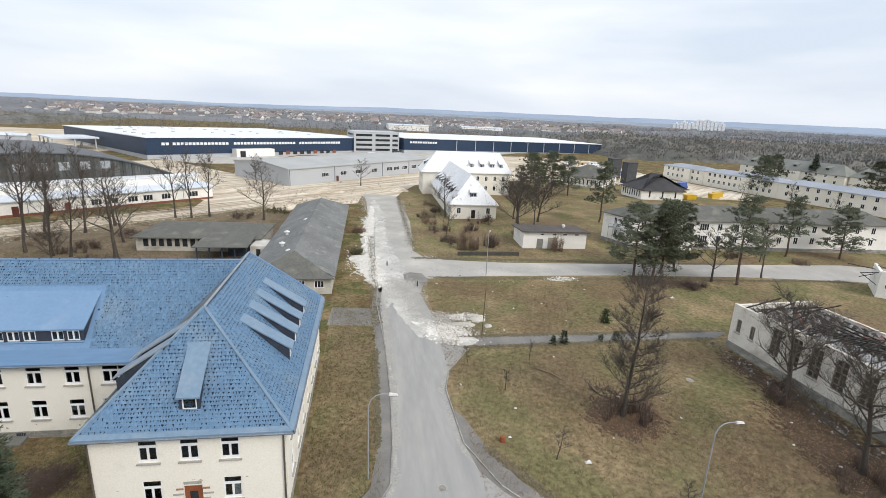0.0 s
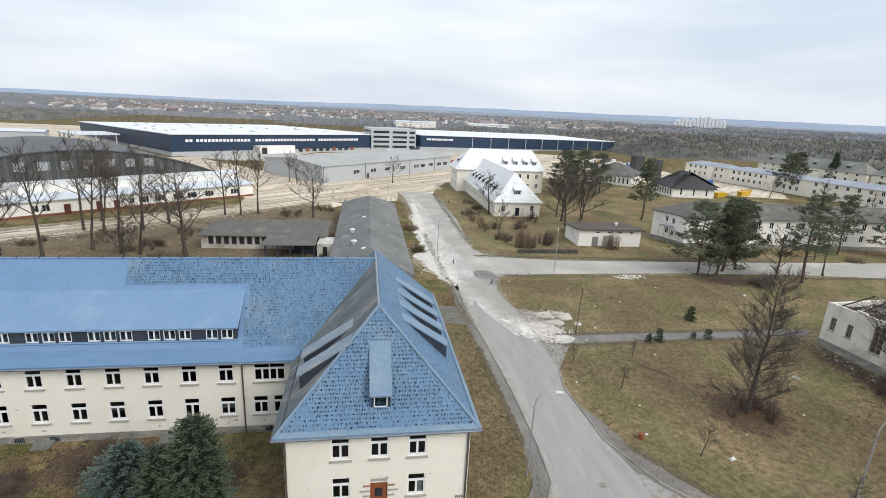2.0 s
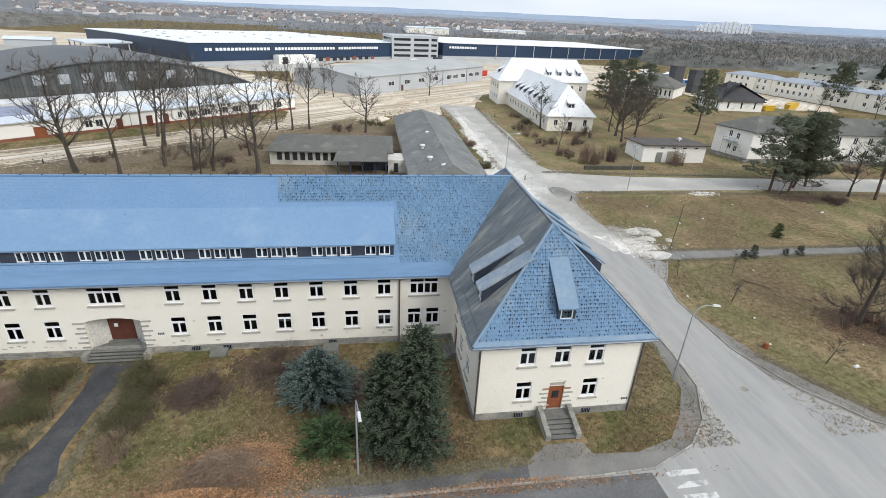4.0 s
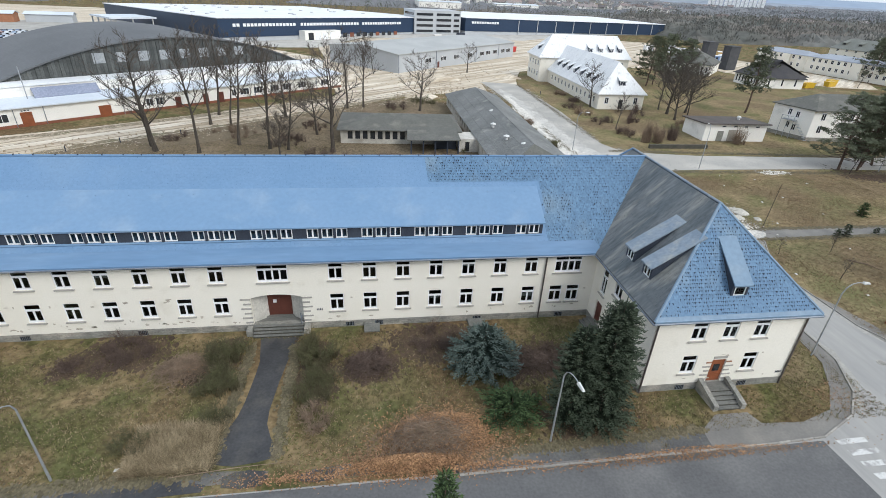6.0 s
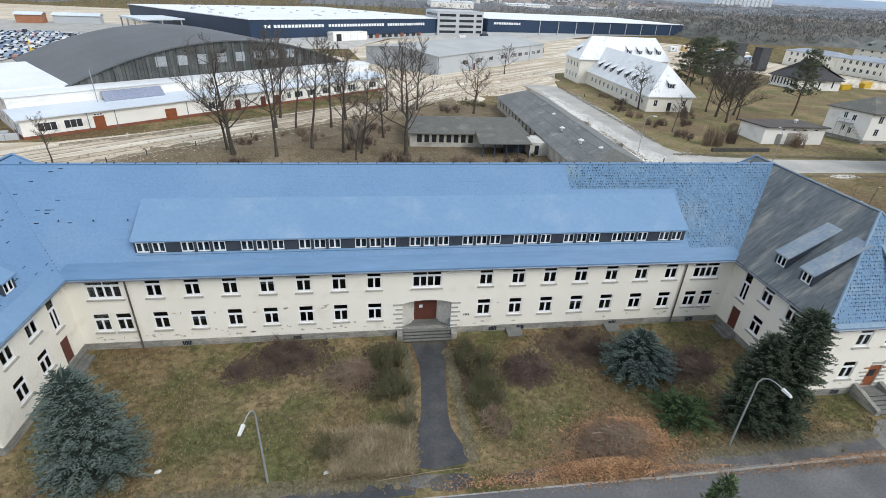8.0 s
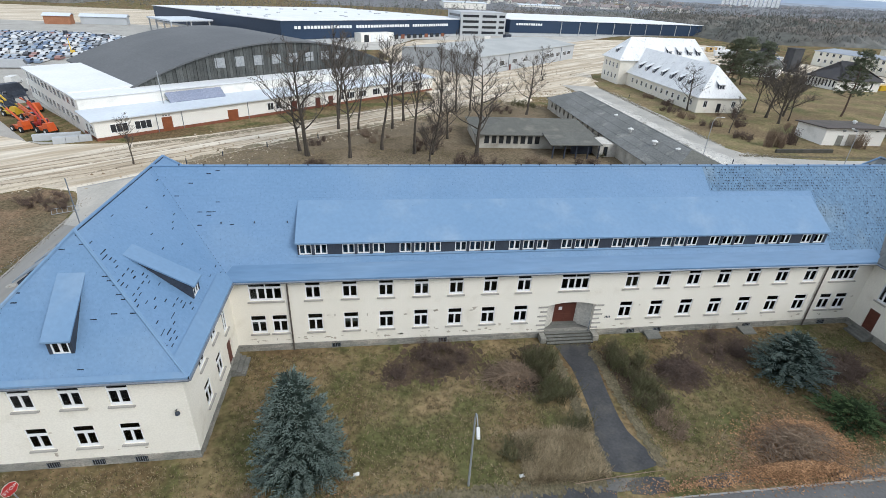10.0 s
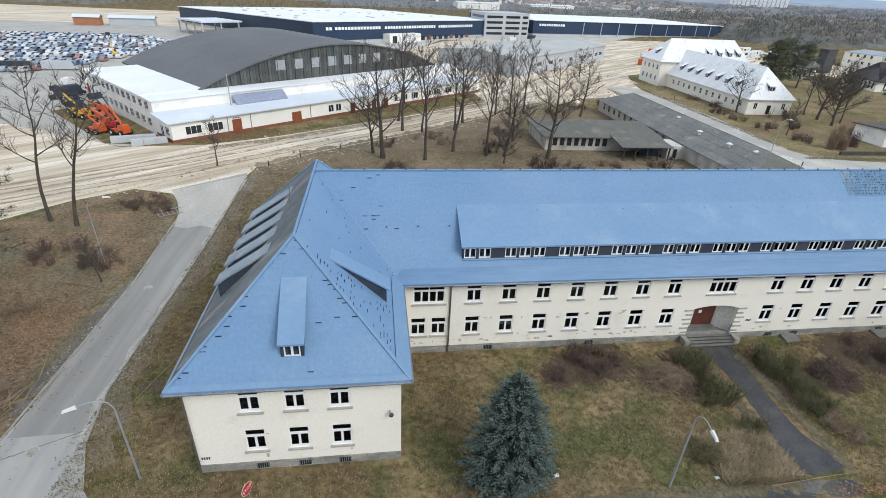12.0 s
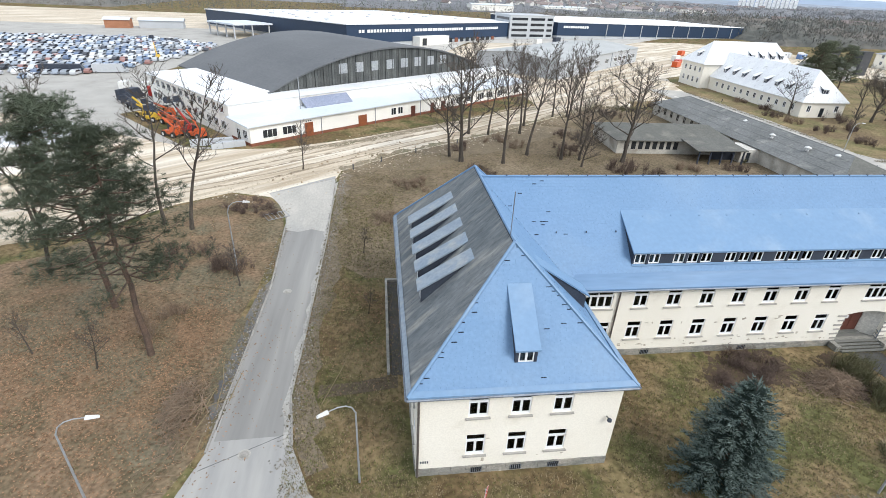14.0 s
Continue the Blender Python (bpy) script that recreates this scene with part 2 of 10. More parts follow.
CHALK = surface("chalky_rubble_dust", (0.74, 0.71, 0.65), (0.60, 0.57, 0.51), 0.5, 3, island=0.15, grain=0.2, bump=0.4)
KERB = surface("worn_kerb_stone", (0.36, 0.34, 0.31), (0.26, 0.25, 0.22), 1.0, 8, grain=0.25, per_object=0.2)
MARKING = surface("worn_white_marking", (0.62, 0.62, 0.60), (0.35, 0.34, 0.33), 1.6, 9, lo=0.45, hi=0.6, grain=0.15, bump=0.1)
WHITE_WALL = surface("white_render", (0.87, 0.85, 0.80), (0.81, 0.79, 0.74), 0.15, 5, c=(0.64, 0.63, 0.585), s3=0.3, clo=0.58, chi=0.78, grain=0.08, bump=0.1)
SHEETED = surface("weathered_white_sheeting", (0.82, 0.83, 0.83), (0.74, 0.75, 0.76), 0.3, 3, c=(0.42, 0.42, 0.41), s3=1.1, clo=0.60, chi=0.78, grain=0.12, rough=0.6, bump=0.1, stretch=(1, 1, 0.14))
CREAM_WALL = surface("cream_render", (0.87, 0.83, 0.73), (0.81, 0.77, 0.67), 0.15, 5, c=(0.70, 0.655, 0.57), s3=0.3, clo=0.58, chi=0.78, grain=0.08, bump=0.1)
WHITE_ROOF = surface("white_sheet_roof", (0.80, 0.81, 0.82), (0.72, 0.74, 0.76), 0.1, 2, grain=0.06, rough=0.6, bump=0.1, island=0.05)
FELT = surface("grey_roof_felt", (0.145, 0.145, 0.13), (0.10, 0.102, 0.092), 0.3, 3, c=(0.195, 0.19, 0.165), s3=0.3, grain=0.2, bump=0.3)
SLATE_ROOF = surface("blue_grey_sheet_roof", (0.36, 0.39, 0.44), (0.31, 0.34, 0.39), 0.1, 3, grain=0.1)
DARK_ROOF = surface("dark_tile_roof", (0.05, 0.05, 0.055), (0.075, 0.07, 0.07), 0.3, 4, grain=0.25, bump=0.3)
NAVY = surface("navy_cladding", (0.022, 0.043, 0.085), (0.028, 0.05, 0.095), 0.05, 1, grain=0.08, rough=0.45)
GREY_PANEL = surface("grey_wall_panel", (0.48, 0.50, 0.52), (0.44, 0.46, 0.48), 0.1, 2, grain=0.06, rough=0.6)
HANGAR_ROOF = surface("anthracite_hangar_roof", (0.115, 0.121, 0.128), (0.14, 0.146, 0.152), 0.06, 1.5, grain=0.12, rough=0.75)
BRICK_RED = surface("red_brick_plinth", (0.26, 0.10, 0.06), (0.20, 0.08, 0.05), 1.0, 5, grain=0.2)
DARK_GLASS = surface("dark_window_pane", (0.02, 0.024, 0.03), (0.03, 0.034, 0.04), 0.5, 3, rough=0.12, bump=0, spec=0.6)
POLE = surface("galvanised_steel", (0.42, 0.44, 0.46), (0.34, 0.36, 0.38), 1.5, 10, rough=0.5, metal=0.5, grain=0.1)
LAMP_WHITE = surface("white_lamp_housing", (0.72, 0.72, 0.70), (0.62, 0.62, 0.60), 1, 8, rough=0.4, grain=0.08)
BARK = surface("grey_brown_bark", (0.095, 0.08, 0.066), (0.06, 0.052, 0.044), 2, 12, grain=0.3, bump=0.4, per_object=0.2, stretch=(1, 1, 0.3))
TWIG = surface("bare_twigs", (0.105, 0.089, 0.074), (0.075, 0.064, 0.055), 1, 8, island=0.2, bump=0)
PINE_BARK = surface("pine_bark", (0.14, 0.095, 0.07), (0.08, 0.06, 0.05), 1.5, 9, grain=0.3, bump=0.4)
PINE = surface("pine_needles", (0.105, 0.122, 0.075), (0.135, 0.148, 0.098), 0.4, 6, island=0.4, bump=0, rough=0.8)
# conifers: dark inner and pale outer needles put self-shading into the colour
SPRUCE = [surface("inner_shade_spruce_needles", (0.020, 0.030, 0.018), (0.034, 0.046, 0.027), 0.5, 6, island=0.35, bump=0, rough=0.8), surface("outer_light_spruce_needles", (0.082, 0.108, 0.070), (0.122, 0.150, 0.100), 0.5, 6, island=0.35, bump=0, rough=0.8)]
BLUE_SPRUCE = [surface("inner_shade_blue_spruce_needles", (0.030, 0.048, 0.040), (0.055, 0.078, 0.066), 0.5, 6, island=0.35, bump=0, rough=0.8), surface("outer_light_blue_spruce_needles", (0.118, 0.158, 0.140), (0.172, 0.214, 0.192), 0.5, 6, island=0.35, bump=0, rough=0.8)]
JUNIPER = [surface("inner_shade_juniper_needles", (0.026, 0.046, 0.018), (0.042, 0.066, 0.026), 0.5, 6, island=0.35, bump=0, rough=0.8), surface("outer_light_juniper_needles", (0.075, 0.122, 0.048), (0.105, 0.155, 0.064), 0.5, 6, island=0.35, bump=0, rough=0.8)]
STRAW = surface("dry_straw_grass", (0.265, 0.212, 0.13), (0.18, 0.146, 0.088), 0.5, 6, island=0.55, bump=0, rough=1.0, spec=0.05)
GREEN_GRASS = surface("green_grass_tufts", (0.115, 0.124, 0.042), (0.155, 0.146, 0.062), 0.5, 6, island=0.5, bump=0, rough=1.0, spec=0.05)
LEAF_LITTER = surface("fallen_brown_leaves", (0.30, 0.185, 0.11), (0.22, 0.135, 0.08), 1, 6, island=0.5, bump=0, rough=0.9, spec=0.1)
# hill colour holds the blue of distance haze, not only of the woods
HILL = surface("haze_tinted_hill_woods", (0.33, 0.395, 0.49), (0.295, 0.36, 0.455), 0.002, 0.02, grain=0.06, bump=0, rough=1, spec=0)
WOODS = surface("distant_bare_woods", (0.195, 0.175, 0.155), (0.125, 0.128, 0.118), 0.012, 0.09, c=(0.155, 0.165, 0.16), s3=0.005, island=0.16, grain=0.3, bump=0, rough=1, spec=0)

# ---- the ground and what lies flat on it ----
def ground_sheet():
    mb = MB()
    rings = [0, 30, 60, 100, 150, 220, 320, 480, 700, 1000, 1500, 2200, 3200, 4600]
    n = 48
    mb.v.append((0, 0, GZ))
    for r in rings[1:]:
        mb.v.extend((r * math.cos(2 * math.pi * k / n), r * math.sin(2 * math.pi * k / n), GZ) for k in range(n))
    mb.f.extend((0, 1 + k, 1 + (k + 1) % n) for k in range(n))
    for i in range(len(rings) - 2):
        a, b = 1 + i * n, 1 + (i + 1) * n
        mb.f.extend((a + k, b + k, b + (k + 1) % n, a + (k + 1) % n) for k in range(n))
    return mb


solid("ground", ground_sheet(), GRASS, "rough brown and olive winter grass over open ground", "ground", kind="structure")


def sheet(name, edge, material, label, category, lift=0.01, kind="structure"):
    return solid(name, MB().prism(edge, GZ - 0.05, GZ + lift), material, label, category, kind=kind)


DRY_LAWN = surface("dry_brown_lawn", (0.265, 0.205, 0.118), (0.165, 0.155, 0.075), 0.13, 2.2, c=(0.185, 0.14, 0.085), s3=0.07, lo=0.4, hi=0.6, clo=0.45, chi=0.62, grain=0.45, bump=0.8, rough=1.0, spec=0.05)
WET_ASPHALT = surface("wet_black_asphalt", (0.045, 0.046, 0.05), (0.07, 0.07, 0.072), 0.5, 5, c=(0.10, 0.095, 0.085), s3=0.35, grain=0.2, bump=0.2, rough=0.6)
DRIFT = surface("dusty_asphalt_edge", (0.40, 0.385, 0.35), (0.33, 0.32, 0.295), 0.6, 4, grain=0.2, bump=0.3)
WEST_ROAD = surface("bleached_road_surface", (0.295, 0.287, 0.27), (0.21, 0.206, 0.198), 0.8, 3, c=(0.39, 0.378, 0.35), s3=0.45, lo=0.28, hi=0.72, clo=0.48, chi=0.76, grain=0.03, bump=0.04, stretch=(1, 0.05, 1))
PAD = surface("dusty_pale_concrete", (0.47, 0.445, 0.40), (0.40, 0.382, 0.345), 0.3, 4, c=(0.36, 0.35, 0.325), s3=0.18, grain=0.12, bump=0.15, stretch=(1, 0.35, 1))
sheet("road_main", [(59.4, -4.19), (59.1, 5.41), (60.1, 9.5), (63.7, 15.2), (64.5, 18.9), (61.7, 23.9), (60, 28.2), (59.2, 36.3), (60.5, 43.4), (65.3, 45), (75.4, 45.5), (100, 45.5), (126.8, 44.2), (149.8, 41), (175.1, 35.7), (177, 47), (159.9, 52.2), (132.1, 52.7), (104.1, 53.3), (78.1, 54.4), (66.2, 56.4), (61.8, 59.3), (60.2, 63.7), (62.1, 93.4), (60.5, 137.1), (48.5, 139.8), (49.9, 122), (50.4, 77.2), (51.9, 43.3), (51.7, 33.1), (52.6, 16), (52.8, 4.9), (52.6, -4.07), (52.2, -9.04), (50.1, -13), (47.6, -15.5), (43.4, -17.2), (38.2, -17.5), (-0.11, -17.5), (-41.3, -17.2), (-47.6, -16), (-51.2, -12), (-52.9, -8.05), (-53.7, -3.03), (-53.5, 8.94), (-53.3, 25), (-53.9, 48.7), (-63.5, 40.9), (-60.3, 35.4), (-59.2, 29.5), (-58.3, 13.9), (-58.5, 2.84), (-58.8, -8.21), (-60.2, -13.2), (-64.2, -17.3), (-92, -17.6), (-92, -22.9), (-0.04, -23.3), (28.8, -23.5), (45.4, -25.9), (63.6, -26.8), (92, -30), (94, -23.1), (76.9, -20), (69.4, -17.7), (65.1, -14.6), (61.6, -9.99)], ASPHALT, "worn grey asphalt estate road with patches and dust", "road", 0.012)
sheet("street_dusty", [(60.5, 43.6), (65.3, 45.1), (75.4, 45.6), (100, 45.5), (126.8, 44.3), (149.8, 41), (175.1, 35.8), (176.9, 46.9), (159.9, 52.2), (132.1, 52.7), (104.1, 53.3), (78.1, 54.3), (66.2, 56.4), (61.8, 59.2), (60.2, 63.6), (62.1, 93.4), (60.5, 137), (48.6, 139.7), (50, 122), (50.4, 77.2), (51.9, 43.3), (54.3, 40.8), (56.7, 41.5), (59.3, 39)], surface("dusty_beige_asphalt", (0.44, 0.42, 0.38), (0.37, 0.357, 0.33), 0.16, 4, c=(0.52, 0.495, 0.445), s3=0.12, grain=0.12, bump=0.2), "pale dusty estate street", "road", 0.016)
sheet("pavement_east", [(51.6, 41.5), (52.9, 41.2), (52.2, 31), (52.5, 20.1), (52.6, 16), (52.8, 4.9), (52.6, -4.07), (52.2, -9.04), (50.1, -13), (47.6, -15.5), (43.4, -17.2), (38.2, -17.5), (14.3, -17.6), (14.3, -16.2), (34.1, -15.6), (36, -14.3), (38.9, -14.3), (39.3, -15.5), (42.9, -15.7), (46.3, -14.7), (48.5, -12.3), (50.5, -9.25), (51.2, -4.06), (51.5, 4.94), (51.3, 16), (51.2, 20.2), (50.9, 31)], DARK_ASPHALT, "cracked dark asphalt pavement edged with leaves", "pavement", 0.03)
sheet("pavement_front_east", [(14.3, -17.4), (24, -17.35), (33.8, -17.3), (34.0, -15.7), (28, -15.75), (22, -16.0), (18, -15.9), (14.3, -16.3)], WORN_PAVING, "dark worn asphalt pavement strewn with leaves", "pavement", 0.034)
sheet("pavement_corner", [(59.4, -4.19), (60.1, -8.05), (61.6, -10.6), (65.3, -15.3), (69.6, -18.5), (68.4, -16.1), (65.9, -13.1), (63.4, -9.51), (61.5, -5.18), (60.3, -0.41), (59.4, 1.51)], DARK_ASPHALT, "narrow asphalt pavement along the curved kerb", "pavement", 0.03)
sheet("pavement_west", [(-59.7, 7.79), (-59.3, 12.9), (-58.2, 15.9), (-58.5, 2.84), (-58.6, -6.22), (-60.3, -3.34), (-60.2, 1.69)], WORN_PAVING, "dark asphalt pavement strewn with leaves", "pavement", 0.03)
sheet("lawn_east", [(69.6, -18.5), (65.3, -14.8), (61.6, -9.99), (59.5, -4.19), (59.2, 5.4), (60.2, 9.49), (63.6, 15.1), (64.5, 18.9), (61.8, 23.9), (60.1, 28.2), (59.3, 36.3), (60.6, 43.3), (65.3, 44.9), (75.4, 45.4), (100, 45.4), (126.8, 44.1), (149.8, 40.9), (175.1, 34.7), (178.7, -59.2), (81.8, -59.7)], DRY_LAWN, "dry brown lawn with olive patches", "lawn", 0.004)
sheet("verge_east", [(44.7, -12), (48.3, -12), (50.3, -9.2), (51.1, -4), (51.4, 5), (51.2, 16), (51.1, 23), (44.7, 23.8)], DRY_LAWN, "dry tan grass verge beside the wing", "verge", 0.004)
sheet("path_cross", [(63.2, 15.6), (73.4, 16.4), (85.7, 16.6), (100.9, 16.3), (104.7, 18.6), (86.6, 19.1), (74.4, 19.1), (63.2, 19.1)], DARK_ASPHALT, "narrow grey asphalt path across the lawn", "path", 0.008)
sheet("path_side", [(44.4, 23.8), (51.4, 23), (51.6, 29.6), (44.7, 30.4)], DARK_ASPHALT, "asphalt drive beside the building", "path", 0.02)
sheet("path_entrance", [(-1.8, -1.3), (1.7, -1.3), (1.2, -4), (1.0, -5.3), (0.75, -7.2), (0.6, -8.7), (0.45, -10.4), (0.5, -11.8), (1.0, -13.2), (1.6, -14.2), (1.2, -15), (0.4, -15.2), (-1.2, -15.4), (-2.6, -15.1), (-2.75, -13.8), (-2.4, -12.4), (-1.85, -10.9), (-1.6, -9.4), (-1.5, -8.2), (-1.35, -6.2), (-1.3, -4.6), (-1.6, -2.6)], WET_ASPHALT, "dark damp asphalt path to the entrance", "path", 0.02)
sheet("pavement_front", [(-31, -17.1), (-12.4, -17.2), (-4.22, -16.8), (0.91, -16.7), (1.32, -16), (-2.18, -15.7), (-8.33, -16.1), (-31, -16)], WORN_PAVING, "overgrown dark asphalt pavement", "pavement", 0.022)
for edge in ([(-1.7, -16.2), (-0.9, -15.9), (0, -15.8), (1.0, -16), (1.35, -16.4), (1.0, -17.1), (-0.4, -17.2), (-1.6, -17)], [(3.1, -16.7), (3.8, -16.4), (4.7, -16.2), (5.9, -16.4), (5.7, -17.1), (4.6, -17.2), (3.6, -17.05)], [(13.5, -16.9), (14.2, -16.4), (15, -16.2), (15.8, -16.6), (15.5, -17.4), (14.5, -17.6), (13.5, -17.45)], [(-11.6, -16.5), (-9.6, -16.2), (-7.7, -16.1), (-4.8, -16.1), (-2.6, -16.7), (-2.8, -17.2), (-6, -17.3), (-11.4, -17.2)]):
    sheet("puddle", edge, WET_ASPHALT, "dark wet hollow in the pavement", "puddle", 0.027)
sheet("pavement_patch", [(4.32, -16.8), (9.16, -17.1), (9.37, -16.3), (6.48, -16), (4.21, -16.2)], WORN_PAVING, "bare patch of an overgrown asphalt pavement", "pavement", 0.022)
sheet("sand_road", [(-131, 0.91), (-99, 19.8), (-91, 24.8), (-84.1, 27), (-75.8, 36.7), (-69.1, 41.3), (-63.1, 39.4), (-60.5, 36.3), (-53.7, 47.7), (-53.1, 51.4), (-42.5, 61.3), (-21.3, 76.5), (9.39, 102.2), (23, 114.9), (46.8, 120.3), (48.1, 135.4), (60.7, 135.5), (63.1, 145.5), (70.1, 165.6), (108, 189.1), (167.3, 182.6), (195.4, 244), (213.6, 309.5), (169.7, 328.4), (109.8, 317.4), (33.3, 288.7), (7.64, 277.9), (-15, 228), (-5.78, 170), (13.1, 144), (-1.16, 118.8), (-0.67, 109), (-25, 90.4), (-52.3, 71.7), (-65.7, 64.8), (-80.5, 63.3), (-90.2, 69.2), (-145, 128), (-195.2, 121.1), (-148.9, 41.3)], SAND, "pale churned sand track with tyre ruts", "track", 0.006)
sheet("site_ground", [(171.2, 180.5), (181.2, 236), (195, 281.7), (215.1, 279.6), (213.5, 230.1), (219.7, 189.4), (225.4, 157.4), (214.3, 141.5), (195.4, 145.2), (183.1, 162.5)], SAND, "pale churned building-site ground", "ground", 0.005)
LEAFY = surface("leafy_pine_ground", (0.225, 0.158, 0.102), (0.148, 0.118, 0.074), 0.28, 3, c=(0.165, 0.145, 0.098), s3=0.11, lo=0.4, hi=0.6, clo=0.48, chi=0.6, grain=0.5, bump=0.7, rough=1.0, spec=0.05)
BROWN_EARTH = surface("leafy_brown_ground", (0.20, 0.155, 0.105), (0.135, 0.11, 0.07), 0.16, 2.5, c=(0.225, 0.18, 0.124), s3=0.07, clo=0.5, chi=0.66, grain=0.45, bump=0.7, rough=1.0, spec=0.05)
sheet("ground_north", [(-48.1, 14.8), (28.8, 14.9), (31.7, 61.6), (30.4, 101.6), (22.8, 111.8), (9.07, 101.6), (-8.46, 86.9), (-21.3, 76.4), (-42.5, 61.2), (-52.7, 50.9), (-52.6, 19.8)], BROWN_EARTH, "leafy brown ground below bare trees", "ground", 0.003)
sheet("leaf_ground_west", [(-60.4, 6.73), (-59.6, 13.9), (-59.4, 29), (-60.6, 35.2), (-63.2, 38.9), (-69.1, 40.8), (-75.3, 36.2), (-85.2, 21.7), (-97.3, 14.8), (-101.9, -13.9), (-65.2, -17), (-61.4, -13.9), (-59.3, -8.24), (-59.2, -5.26), (-60.3, -3.34), (-60.3, 1.68)], LEAFY, "brown leaf-strewn ground below pines", "ground", 0.003)
sheet("lawn_north", [(60.2, 61), (66.2, 56.8), (78.1, 54.7), (104.1, 53.7), (132.1, 53.1), (175.9, 48), (206.2, 118.4), (187.7, 158.1), (167.4, 180.8), (109.9, 188), (70.1, 164.6), (61, 136.3)], DRY_LAWN, "tan and olive rough grass", "lawn", 0.003)
sheet("yard", [(-80.5, 63.6), (-73.2, 65.3), (-77.1, 74.1), (-105.8, 124.1), (-120.5, 144.3), (-106.9, 237.8), (-147.8, 315.9), (-276.3, 319.4), (-229.9, 179.1), (-156, 104.8)], surface("dusty_yard_concrete", (0.37, 0.355, 0.325), (0.43, 0.415, 0.38), 0.12, 4, c=(0.32, 0.305, 0.275), s3=0.15, grain=0.16, bump=0.2), "pale dusty storage yard", "yard", 0.02)
sheet("verge_hangar", [(-106.6, 91.1), (-84, 65.4), (-74.1, 64.6), (-71.8, 65.8), (-85.4, 82.2), (-101.3, 99.8)], GRASS, "strip of green grass beside the hangar annex", "verge", 0.026)
sheet("site_sand", [(-0.33, 119.4), (27.5, 147.6), (-53.4, 235.8), (-79.6, 211.8)], SAND, "pale sand between the halls", "ground", 0.0035)
sheet("apron", [(7.05, 283.6), (110.8, 298.3), (330, 520), (340, 560), (70, 352), (26, 331.1), (-64.3, 238.7), (-32.6, 222), (-14.9, 226.1)], CONCRETE_ROAD, "pale concrete apron before the warehouse", "apron", 0.03)
sheet("field", [(-600, 470), (-60, 450), (-104, 250), (-130, 244), (-180, 268), (-290, 310), (-420, 250), (-600, 250)], SAND, "bare pale sandy field", "field", 0.004)
sheet("dirt_patch", [(-53.1, 51.4), (-42.5, 61.3), (-21.3, 76.5), (-8.46, 86.1), (2.05, 82.1), (-19.1, 66), (-38.5, 52.1)], surface("leafy_brown_earth", (0.20, 0.155, 0.10), (0.15, 0.118, 0.075), 0.3, 3, grain=0.4, bump=0.5), "bare leafy earth below the trees", "ground", 0.004)

rr = random.Random(44)


def ragged(name, line, w0, w1, material, label, category, lift):
    # a strip along a line with an uneven outer edge
    left, right = [], []
    for (xa, ya), (xb, yb) in zip(line, line[1:]):
        d = math.hypot(xb - xa, yb - ya)
        k = max(2, int(d / 1.2))
        for i in range(k):
            f_ = i / k
            x, y = xa + (xb - xa) * f_, ya + (yb - ya) * f_
            nx, ny = -(yb - ya) / d, (xb - xa) / d
            w = rr.uniform(w0, w1)
            left.append((x, y))
            right.append((x + nx * w, y + ny * w))
    sheet(name, left + right[::-1], material, label, category, lift)


ragged("dust_edge", [(52.8, 20.1), (53, 4.89), (52.8, -4.07), (52.4, -9.04), (50.5, -13), (47.8, -15.7)], 0.2, 0.8, DRIFT, "pale dust drifted along the kerb", "dust", 0.016)
ragged("dust_edge", [(68.5, -17.5), (64.9, -14.8), (61.4, -9.98), (59.2, -4.19), (58.9, 5.42), (59.9, 9.51), (63.2, 14.8)][::-1], -0.8, -0.2, DRIFT, "pale dust drifted along the kerb", "dust", 0.0165)
ragged("dust_edge", [(-53.3, 46.8), (-53.4, 25), (-53.6, 8.94), (-53.8, -3.03), (-53.1, -8.05)][::-1], 0.1, 0.6, DRIFT, "pale dust drifted along the kerb", "dust", 0.0145)
# wheel tracks worn into the sand
RUT = surface("damp_sand_ruts", (0.25, 0.20, 0.14), (0.36, 0.29, 0.21), 0.4, 4, grain=0.25, bump=0.5)
VERGE_EARTH = surface("trampled_brown_verge", (0.20, 0.165, 0.11), (0.27, 0.225, 0.155), 0.3, 4, c=(0.15, 0.14, 0.08), s3=0.15, grain=0.3, bump=0.5)
for off, w in ((2.5, 0.9), (4.6, 0.6), (7.5, 1.1), (9.8, 0.7), (12, 0.9)):
    ragged("wheel_track", [(-92.8 + off * 0.2, 26.9 + off * 1.2), (-76.2, 38.8 + off), (-63.4 - off * 0.3, 44.9 + off * 1.1), (-43 - off * 0.7, 61.8 + off * 0.75), (-21.2 - off * 0.7, 77.6 + off * 0.75), (9.12 - off * 0.7, 103.2 + off * 0.75), (23.1 - off * 0.4, 115.7 + off * 0.8), (42.4, 124.7 + off * 1.6)], 0.2, w, RUT, "churned wheel track in the sand", "track", 0.009 + 0.0004 * off)
ragged("track_verge", [(-64.5, 63.6), (-52.3, 70.8), (-25, 89.6), (-0.8, 108)], -3.2, -1.2, VERGE_EARTH, "trampled brown earth beside the sand track", "verge", 0.0125)
ragged("track_verge", [(-53, 51.6), (-42.5, 61.6), (-21.3, 76.8), (9.3, 102.4), (22, 114)], 0.8, 2.6, VERGE_EARTH, "trampled brown earth beside the sand track", "verge", 0.0125)
KERB_DIRT = surface("gritty_kerb_dirt", (0.165, 0.132, 0.092), (0.21, 0.172, 0.125), 0.7, 6, c=(0.12, 0.092, 0.062), s3=0.4, grain=0.35, bump=0.5)
